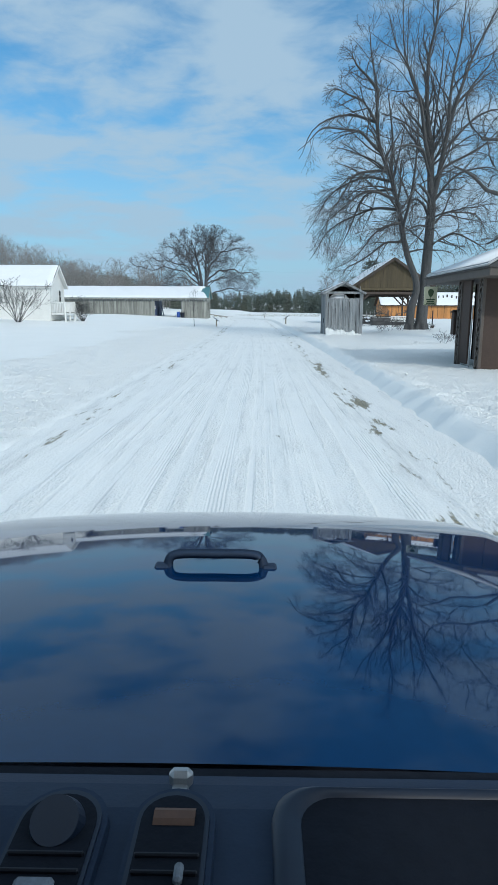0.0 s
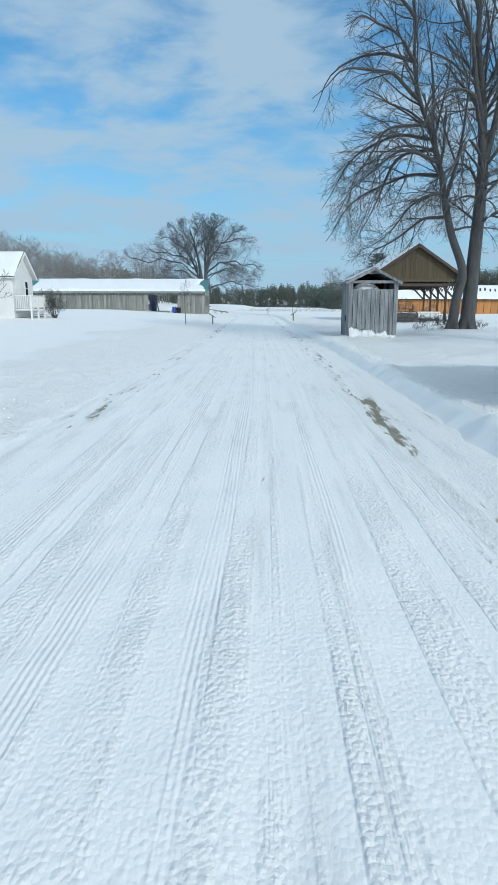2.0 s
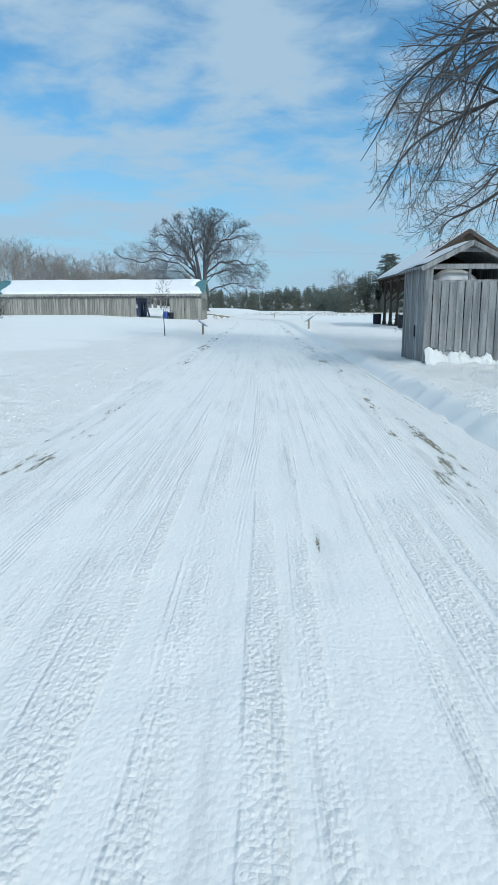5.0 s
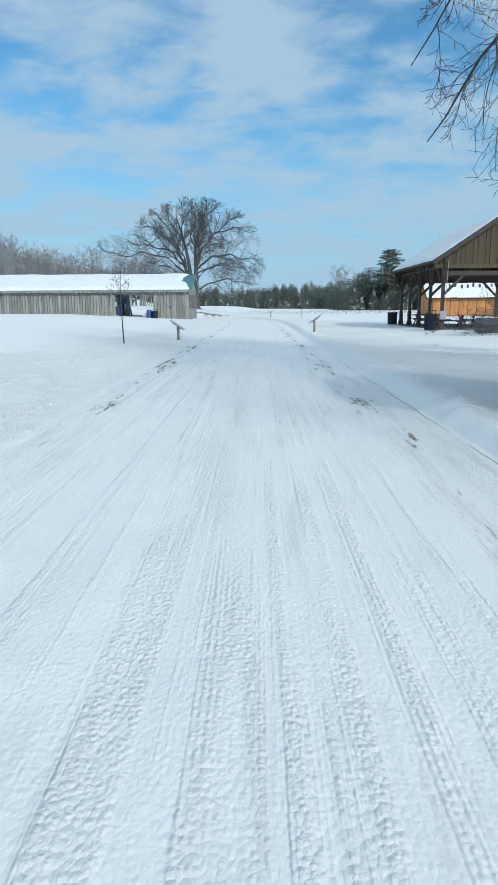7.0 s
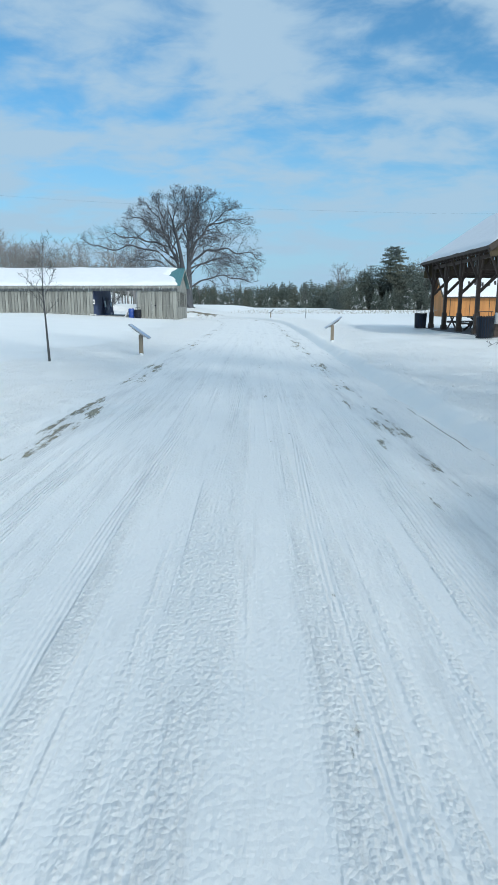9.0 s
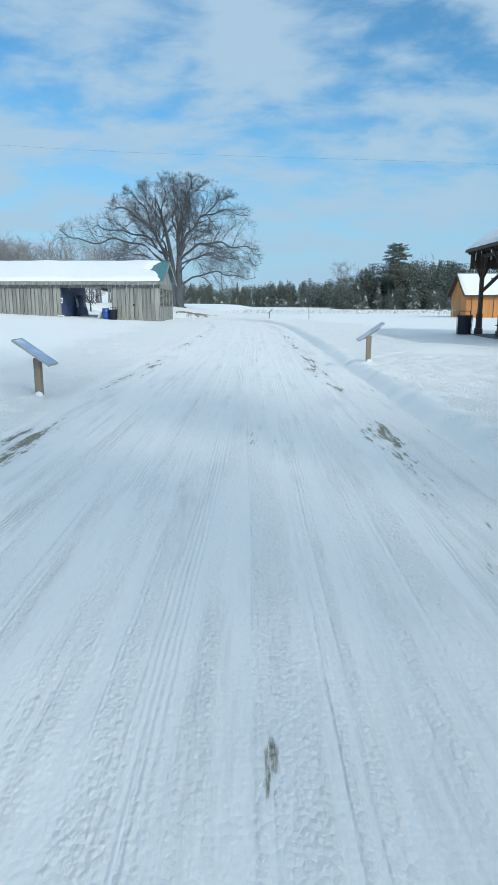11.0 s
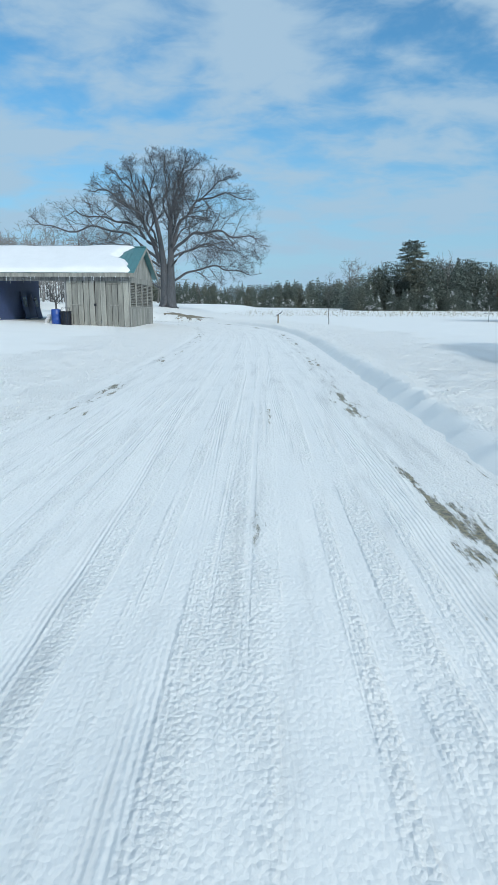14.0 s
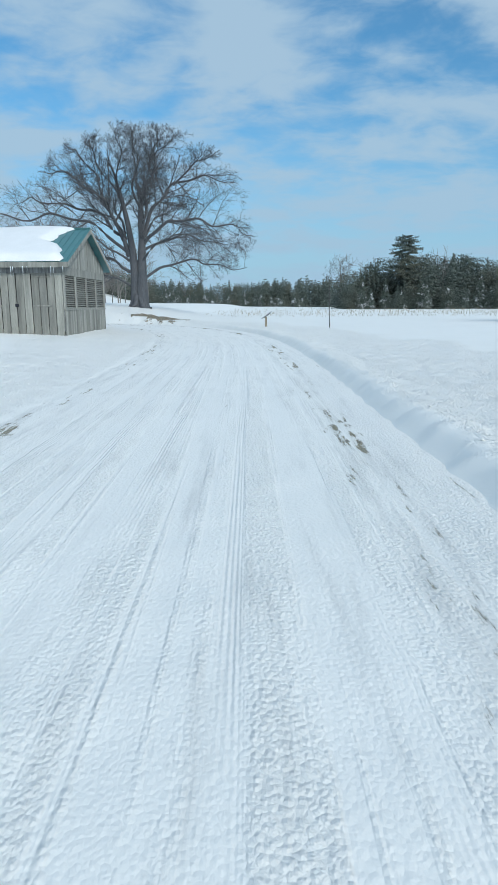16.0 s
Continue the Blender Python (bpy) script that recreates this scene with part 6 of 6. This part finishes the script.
# ---- loose things ----
def build_info_sign(x, y, side, z=None, label="slanted interpretive panel on a wooden post in snow"):
    """side: +1 where the high edge is away to the right."""
    z = ground_at(x, y) if z is None else z
    t = thing("interpretive_sign", label, "sign", (x, y, z), 0, "interpretive signs")
    part("post", box((-0.058, -0.07, -0.2), (0.058, 0.07, 0.66), 0.008), POST_WOOD, t)
    tilt = Matrix.Translation((side * 0.03, 0, 0.76)) @ Matrix.Rotation(radians(-35 * side), 4, "Y")
    part("panel", box((-0.37, -0.24, -0.014), (0.37, 0.24, 0.014), 0.006, tilt), PANEL_PRINT, t, "glossy printed blue panel")
    for a, b in (((-0.38, -0.252, -0.02), (0.38, -0.24, 0.020)), ((-0.38, 0.24, -0.02), (0.38, 0.252, 0.020)), ((-0.382, -0.24, -0.02), (-0.37, 0.24, 0.020)), ((0.37, -0.24, -0.02), (0.382, 0.24, 0.020))):
        part("frame_strip", box(a, b, 0.003, tilt), STEEL, t)
    part("bracket", box((-0.25, -0.06, -0.06), (0.25, 0.06, -0.016), 0.006, tilt), BLACK_METAL, t)
    # a little snow blown against the post's foot
    bm = bmesh.new()
    bmesh.ops.create_uvsphere(bm, u_segments=10, v_segments=6, radius=1, matrix=Matrix.Translation((0.01, -0.08, -0.02)) @ Matrix.Diagonal((0.085, 0.06, 0.10, 1)))
    part("snow_clump", bm, ROOF_SNOW, t, "", True)


def build_bin(x, y, z, height=0.85, r=0.3, hoop=True):
    t = thing("litter_bin", "black slatted metal litter bin", "bin", (x, y, z), 0, "litter bins")
    part("liner", rod((0, 0, 0.03), (0, 0, height - 0.05), r * 0.86, r * 0.9, 20), BLACK_PLASTIC, t)
    for k in range(22):
        a = 6.283 * k / 22
        part("slat", beam((r * 0.94 * math.cos(a), r * 0.94 * math.sin(a), 0.02), (r * 1.04 * math.cos(a), r * 1.04 * math.sin(a), height), 0.05, 0.012, 0, (math.cos(a), math.sin(a), 0)), BLACK_METAL, t)
    for zz, k in ((0.06, 0.97), (height - 0.06, 1.05)):
        part("ring", rod((0, 0, zz - 0.025), (0, 0, zz + 0.025), r * k, r * k, 24), BLACK_METAL, t)
    if hoop:
        for s in (-1, 1):
            part("lid_bracket", rod((s * r * 0.7, 0, height), (s * r * 0.7, 0, height + 0.17), 0.015), BLACK_METAL, t)
        part("lid", box((-r * 0.75, -0.16, height + 0.16), (r * 0.75, 0.16, height + 0.19), 0.01), BLACK_METAL, t)


def build_picnic_table(x, y, z, turn):
    t = thing("picnic_table", "dark timber picnic table with attached benches", "table", (x, y, z), turn, "picnic tables")
    for k in range(5):
        part("top_plank", box((-0.95, -0.36 + 0.148 * k, 0.71), (0.95, -0.225 + 0.148 * k, 0.75), 0.006), DARK_WOOD, t)
    for s in (-1, 1):
        for k in range(2):
            part("bench_plank", box((-0.95, s * 0.72 - 0.14 + 0.145 * k, 0.42), (0.95, s * 0.72 - 0.005 + 0.145 * k, 0.46), 0.006), DARK_WOOD, t)
    for e in (-0.72, 0.72):
        for s in (-1, 1):
            part("leg", beam((e, s * 0.62, -0.02), (e, s * -0.22, 0.72), 0.045, 0.11, 0.006), DARK_WOOD, t)
        part("bench_bearer", beam((e + 0.05, -0.82, 0.39), (e + 0.05, 0.82, 0.39), 0.045, 0.1, 0.006), DARK_WOOD, t)


def build_clutter():
    # beside the shed's passage
    t = thing("barrel", "bright blue plastic barrel beside the shed", "barrel", (-12.85, 104.75, 0.36))
    bm = bmesh.new()
    prof = [(0.24, 0.0), (0.28, 0.04), (0.29, 0.3), (0.305, 0.33), (0.29, 0.36), (0.29, 0.62), (0.305, 0.65), (0.29, 0.68), (0.28, 0.92), (0.25, 0.96), (0.0, 0.96)]
    rings = [[bm.verts.new((r * math.cos(6.283 * k / 20), r * math.sin(6.283 * k / 20), z)) for k in range(20)] for r, z in prof[:-1]]
    for a, b in zip(rings, rings[1:]):
        for k in range(20):
            bm.faces.new((a[k], a[(k + 1) % 20], b[(k + 1) % 20], b[k]))
    bm.faces.new(rings[-1])
    part("body", bm, BLUE_PLASTIC, t, "", True)
    part("bung", rod((0.12, 0, 0.95), (0.12, 0, 0.99), 0.035), BLACK_PLASTIC, t)
    build_bin(-12.2, 104.55, 0.32, 0.9, 0.32)
    t = thing("pallet", "pale wooden pallet leaning against the barrel", "pallet", (-13.55, 104.75, 0.34))
    lean = Matrix.Rotation(radians(28), 4, "Y")
    for k in range(5):
        part("slat", box((-0.01, -0.45 + 0.2 * k, 0), (0.015, -0.33 + 0.2 * k, 0.75), 0.003, lean), WHITE_PAINT, t)
    for z in (0.05, 0.36, 0.66):
        part("bearer", box((-0.06, -0.45, z), (-0.012, 0.45, z + 0.06), 0.003, lean), WHITE_PAINT, t)
    t = thing("wooden_bench", "small white weathered bench beside the shed wall", "bench", (-16.55, 104.6, 0.36), 10)
    part("seat", box((-0.28, -0.16, 0.36), (0.28, 0.16, 0.4), 0.006), WHITE_PAINT, t)
    for x in (-0.22, 0.22):
        part("leg", beam((x * 1.2, 0, -0.05), (x, 0, 0.37), 0.06, 0.26, 0.004), WHITE_PAINT, t)
    t = thing("small_notice", "small white notice on the shed post", "notice", (-16.62, 105.33, 1.75))
    part("sheet", box((-0.09, -0.02, 0), (0.09, 0.0, 0.42), 0.004), WHITE_PAINT, t)
    part("text_bar", box((-0.06, -0.024, 0.1), (0.06, -0.021, 0.32)), GREY_WOOD, t, "unreadable dark print")
    # small shed behind, seen through the passage
    t = thing("back_shed", "small pale shed with a snowy roof behind trees", "shed", (-29.15, 136, 1.2))
    part("wall", box((0, 0, -0.2), (3.4, 3, 2.3), 0.01), BARN_WOOD, t)
    roof_pair(t, -0.3, 3.7, 1.8, 2.25, 3.1, 1.5, DARK_ROOF, 0.1)
    roof_snow(t, -0.25, 3.65, -0.3, 1.5, 2.27, 3.12, 0.15, 51)
    # around the pavilion
    build_bin(9.85, 82.6, 0.18, 0.95, 0.36)
    build_bin(9.55, 69.6, 0.18, 0.98, 0.36)
    for x, y, a in ((11.6, 73.2, 5), (13.8, 73.0, -6), (16.2, 73.5, 4), (11.7, 77.0, 90), (14.4, 77.4, 2), (12.0, 80.8, 8)):
        build_picnic_table(x, y, 0.22, a)
    t = thing("stone_planter", "low dark grey stone fire box standing in snow", "planter", (12.6, 66.3, 0.1))
    part("wall", box((-1.4, -0.55, -0.1), (1.4, 0.55, 0.85), 0.05), STONE, t)
    part("snow_cap", box((-1.3, -0.45, 0.85), (1.3, 0.45, 0.9), 0.03), ROOF_SNOW, t)
    t = thing("park_bench", "pale slatted park bench beside the tree", "bench", (12.4, 58.5, 0.26), -12)
    for k in range(4):
        part("seat_slat", box((-0.8, -0.22 + 0.115 * k, 0.42), (0.8, -0.12 + 0.115 * k, 0.455), 0.005), WHITE_PAINT, t)
    for k in range(3):
        part("back_slat", box((-0.8, 0.26, 0.52 + 0.13 * k), (0.8, 0.29, 0.63 + 0.13 * k), 0.005), WHITE_PAINT, t)
    for x in (-0.65, 0.65):
        part("leg", beam((x, -0.18, -0.05), (x, -0.16, 0.42), 0.06, 0.06), BLACK_METAL, t)
        part("leg", beam((x, 0.24, -0.05), (x, 0.31, 0.88), 0.06, 0.06), BLACK_METAL, t)
    t = thing("post", "short dark post standing in snow", "post", (14.6, 56, 0.15))
    part("shaft", rod((0, 0, 0), (0.0, 0, 1.5), 0.05, 0.045), BLACK_METAL, t)
    part("foot", box((-0.12, -0.12, 0), (0.12, 0.12, 0.25), 0.02), DARK_WOOD, t)
    for x in (20.3, 21.8):
        t = thing("fence_post", "thin post of a field fence near the cabin", "post", (x, 126, 0.1), 0, "fence posts")
        part("shaft", rod((0, 0, 0), (0, 0, 1.5), 0.035), STEEL, t)
        part("cross_rail", beam((-0.5, 0, 0.85), (0.4, 0, 0.88), 0.04, 0.06), GREY_WOOD, t)
    # dead limbs heaped in front of the pavilion
    t = thing("brush_heap", "heap of dead grey branches lying on the snow", "branches", (11.9, 64.4, ground_at(11.9, 64.4)))
    st = dict(OAK, thin=0.6, levels=3, count=(9, 6, 4), angle=(22, 55), ratio=(0.42, 0.45, 0.5), rise=(0.02, 0, 0), lift=(0.1, 0.05, 0), **{"from": (0.25, 0.15, 0.1)})
    for k, line in enumerate(([(1.8, 0.2, 0.25), (0.2, 0.0, 0.35), (-1.4, -0.2, 0.22), (-3.1, -0.4, 0.30)],
                              [(1.6, -0.4, 0.2), (0.4, -0.5, 0.7), (-0.9, -0.6, 0.75), (-2.0, -0.5, 0.45)],
                              [(1.9, 0.5, 0.1), (1.0, 0.3, 0.8), (0.1, 0.2, 1.15), (-0.8, 0.3, 1.2)],
                              [(0.6, 0.6, 0.1), (1.2, 0.2, 0.8), (1.7, -0.1, 1.2), (2.4, -0.2, 1.3)],
                              [(2.6, 0.0, 0.2), (1.4, -0.2, 0.5), (0.2, -0.6, 0.4), (-1.0, -1.0, 0.2)],
                              [(0.0, 0.5, 0.1), (0.3, 0.1, 0.7), (0.2, -0.2, 1.2), (-0.2, -0.3, 1.6)],
                              [(2.0, 0.9, 0.1), (0.8, 0.8, 0.35), (-0.6, 0.7, 0.4), (-1.8, 0.6, 0.3)])):
        w = Wood(60 + k, 0.008)
        w.limb(curve_through(line), 0.055, 0.018, 0, st)
        part("branch", w.mesh("branch", BARK), BARK, t)
    # overhead line
    c = bpy.data.curves.new("overhead_wire", "CURVE")
    c.dimensions, c.bevel_depth, c.bevel_resolution = "3D", 0.0013, 1
    sp = c.splines.new("POLY")
    line = curve_through([(11.8, 70.5, 5.5), (7.5, 69.7, 5.40), (3.4, 69.1, 5.43), (-0.4, 69.0, 5.53), (-5.7, 68.9, 5.73), (-15, 68.8, 6.4), (-30, 68.6, 8.0), (-45, 68.4, 10.2)], 4)
    sp.points.add(len(line) - 1)
    for k, p in enumerate(line):
        sp.points[k].co = (*p, 1)
    c.materials.append(BLACK_METAL)
    tagged(new("overhead_wire", c), "thin black overhead wire crossing above the road", "wire")


build_barn()
build_house()
build_kiosk()
build_pavilion()
build_cabin()
build_office()
build_info_sign(2.67, 67.1, 1)
build_info_sign(-4.03, 61.7, -1)
build_info_sign(0.82, 115.9, 1)
build_clutter()


# ---- the car, as it stands where the drive begins ----
def build_car():
    t = thing("car", "black off-road car with a glossy hood on the snowy road", "car", (-0.08, 0, 0))
    nx, ny = 41, 90
    X, Y, Z = np.zeros((ny, nx)), np.zeros((ny, nx)), np.zeros((ny, nx))
    for j in range(ny):
        v = j / (ny - 1)
        y = 0.545 + 1.655 * v
        x = np.linspace(-0.80, 0.80, nx) * (1 - 0.05 * v)
        q, p = min(y, 1.56) - 0.55, max(0.0, y - 1.56)
        drop = 0.425 + 0.054 * q + 0.0559 * q * q + 0.167 * p + 0.1406 * p * p + 7.0 * max(0, y - 2.09) ** 2
        X[j], Y[j] = x, y
        Z[j] = 1.62 - drop - 0.030 * (x / 0.7) ** 2 - 0.25 * np.maximum(0, np.abs(x) - 0.70)
    part("hood", sheet_mesh("hood", X, Y, Z, CAR_PAINT), CAR_PAINT, t, "glossy black hood reflecting the sky")
    bm = bmesh.new()
    pts = curve_through([(-0.118, 1.16, 1.122), (-0.100, 1.16, 1.124), (-0.090, 1.162, 1.132), (-0.088, 1.165, 1.152), (-0.07, 1.165, 1.164), (0, 1.165, 1.165), (0.07, 1.165, 1.164), (0.088, 1.165, 1.152), (0.090, 1.162, 1.132), (0.100, 1.16, 1.124), (0.118, 1.16, 1.122)], 4)
    w = Wood(1)
    w.tube(pts, [0.0105] * len(pts))
    bm.free()
    part("footman_loop", w.mesh("footman_loop", BLACK_PLASTIC), BLACK_PLASTIC, t, "black strap loop on the hood")
    for s in (-1, 1):
        part("loop_foot", box((s * 0.102 - 0.014, 1.150, 1.137), (s * 0.102 + 0.014, 1.176, 1.146), 0.004), BLACK_PLASTIC, t)
    part("cowl_seal", box((-0.75, 0.512, 1.13), (0.75, 0.539, 1.201), 0.008), RUBBER, t)
    dash = part("dashboard", prism([(0.510, 1.15), (0.508, 1.207), (0.490, 1.226), (0.465, 1.238), (0.43, 1.246), (0.28, 1.25), (0.20, 1.22), (0.18, 0.85), (0.51, 0.85)], -0.72, 0.72, "x"), BLACK_PLASTIC, t, "dark soft plastic dashboard")

    def pill(name, x, y0, y1, half, z, mat, label="", grow=0.0):
        """An upright slab with one round end."""
        bm = bmesh.new()
        ring = [(x - half, y0)] + [(x - half * math.cos(a), y1 - half + half * math.sin(a)) for a in np.linspace(0, math.pi, 13)] + [(x + half, y0)]
        lo = [bm.verts.new((p, q, z - 0.02)) for p, q in ring]
        hi = [bm.verts.new((x + (p - x) * (1 - grow), q, z)) for p, q in ring]
        bm.faces.new(hi[::-1])
        n = len(ring)
        for i in range(n):
            bm.faces.new((lo[i], lo[(i + 1) % n], hi[(i + 1) % n], hi[i]))
        bmesh.ops.recalc_face_normals(bm, faces=bm.faces)
        return part(name, bm, mat, dash, label)
    for x, half in ((-0.062, 0.037), (0.020, 0.033), (-0.150, 0.037)):
        pill("vent_surround", x, 0.24, 0.440, half, 1.255, BLACK_PLASTIC, "", 0.08)
        pill("vent_rim", x, 0.24, 0.434, half - 0.005, 1.2575, SOFT_TRIM, "", 0.06)
        # raised black slab stands in for the shaded hole of the vent
        pill("vent_opening", x, 0.24, 0.428, half - 0.010, 1.2590, RUBBER)
        for k in range(6):
            part("vent_vane", box((x - half + 0.011, 0.300 + 0.014 * k, 1.257), (x + half - 0.011, 0.303 + 0.014 * k, 1.262), 0.001), BLACK_METAL, dash)
    for x in (-0.062, -0.150):
        part("vent_knob", rod((x, 0.398, 1.258), (x, 0.392, 1.268), 0.020, 0.017, 24), SOFT_TRIM, dash)
        # small pale piece for the white spot below each knob
        part("vent_tab", box((x - 0.012, 0.338, 1.259), (x + 0.014, 0.350, 1.266), 0.003), PALE_SPOT, dash, "pale worn tab")
    # tan and pale pieces stand in for two reflections in this vent
    part("vent_flap", prism([(0.398, 1.2595), (0.402, 1.262), (0.409, 1.2625), (0.414, 1.260)], 0.006, 0.036, "x"), TAN_GLINT, dash, "tan flap inside the vent")
    part("vent_tab", box((0.027, 0.347, 1.259), (0.033, 0.362, 1.266), 0.002), PALE_SPOT, dash, "pale worn tab")
    # shallow tray with a rounded near corner and a raised rim
    bm = bmesh.new()
    ring = [(0.70, 0.24), (0.098, 0.24)] + [(0.128 - 0.030 * math.cos(a), 0.412 + 0.030 * math.sin(a)) for a in np.linspace(0, math.pi / 2, 8)] + [(0.70, 0.442)]
    cx, cy = 0.4, 0.34
    loops = []
    for grow, z in ((1.03, 1.236), (1.015, 1.2555), (0.985, 1.2575), (0.955, 1.252), (0.945, 1.2505)):
        loops.append([bm.verts.new((cx + (p - cx) * grow, cy + (q - cy) * grow, z)) for p, q in ring])
    for lo, hi in zip(loops, loops[1:]):
        for i in range(len(ring)):
            bm.faces.new((lo[i], lo[(i + 1) % len(ring)], hi[(i + 1) % len(ring)], hi[i]))
    bmesh.ops.recalc_face_normals(bm, faces=bm.faces)
    part("tray_rim", bm, SOFT_TRIM, dash, "", True)
    bm = bmesh.new()
    bm.faces.new([bm.verts.new((cx + (p - cx) * 0.95, cy + (q - cy) * 0.95, 1.2515)) for p, q in ring])
    bmesh.ops.recalc_face_normals(bm, faces=bm.faces)
    part("tray_mat", bm, RUBBER, dash, "dark rubber mat in the tray")
    part("clip", box((0.010, 0.452, 1.242), (0.029, 0.464, 1.258), 0.004), STEEL, dash, "small pale clip")
    part("clip_loop", rod((0.0195, 0.449, 1.244), (0.0195, 0.449, 1.249), 0.0075, 0.006, 16), STEEL, dash)
    for s in (-1, 1):
        part("fender", box((s * 0.98 - 0.16, 0.95, 0.78), (s * 0.98 + 0.16 - (0.06 if s > 0 else 0), 2.05, 0.88), 0.04), BLACK_PLASTIC, t)
        part("side_panel", box((s * 0.77 - 0.03, 0.56, 0.5), (s * 0.77 + 0.03, 2.06, 0.85), 0.02), CAR_PAINT, t)
        part("door_panel", box((s * 0.77 - 0.03, -2.1, 0.5), (s * 0.77 + 0.03, 0.55, 1.02), 0.02), CAR_PAINT, t)
    part("grille", box((-0.72, 2.10, 0.55), (0.72, 2.16, 0.85), 0.02), CAR_PAINT, t)
    part("bumper", box((-0.85, 2.2, 0.5), (0.85, 2.38, 0.68), 0.03), BLACK_PLASTIC, t)
    part("floor_pan", box((-0.75, -2.1, 0.45), (0.75, 2.05, 0.52), 0.01), BLACK_METAL, t)
    # unseen roof and opaque rear glass, added to keep the dashboard in shade
    part("roof", box((-0.72, -2.12, 1.80), (0.72, 0.16, 1.86), 0.03), BLACK_PLASTIC, t, "black hard top")
    part("rear_window", box((-0.70, -2.13, 1.02), (0.70, -2.10, 1.80), 0.01), GLASS_DARK, t)
    for s in (-1, 1):
        part("windshield_pillar", beam((s * 0.72, 0.52, 1.16), (s * 0.69, 0.14, 1.84), 0.07, 0.08, 0.01), BLACK_PLASTIC, t)
        part("side_window", box((s * 0.74 - 0.008, -2.08, 1.02), (s * 0.74 + 0.008, -0.55, 1.80), 0.004), GLASS_DARK, t)
        part("door_pillar", box((s * 0.74 - 0.03, -0.62, 1.0), (s * 0.74 + 0.03, -0.50, 1.82), 0.01), BLACK_PLASTIC, t)
        seat = part("seat", box((s * 0.37 - 0.25, -0.95, 0.62), (s * 0.37 + 0.25, -0.40, 0.80), 0.05), BLACK_PLASTIC, t)
        part("backrest", box((s * 0.37 - 0.25, -1.12, 0.75), (s * 0.37 + 0.25, -0.95, 1.42), 0.05), BLACK_PLASTIC, seat)
    part("tailgate", box((-0.75, -2.14, 0.5), (0.75, -2.08, 1.02), 0.02), CAR_PAINT, t)
    for x in (-0.82, 0.82):
        for y in (1.5, -1.3):
            wheel = part("wheel", rod((x - 0.1, y, 0.39), (x + 0.1, y, 0.39), 0.24, 0.24, 24), STEEL, t)
            part("tyre", rod((x - 0.12, y, 0.39), (x + 0.12, y, 0.39), 0.385, 0.385, 32), RUBBER, wheel)


build_car()
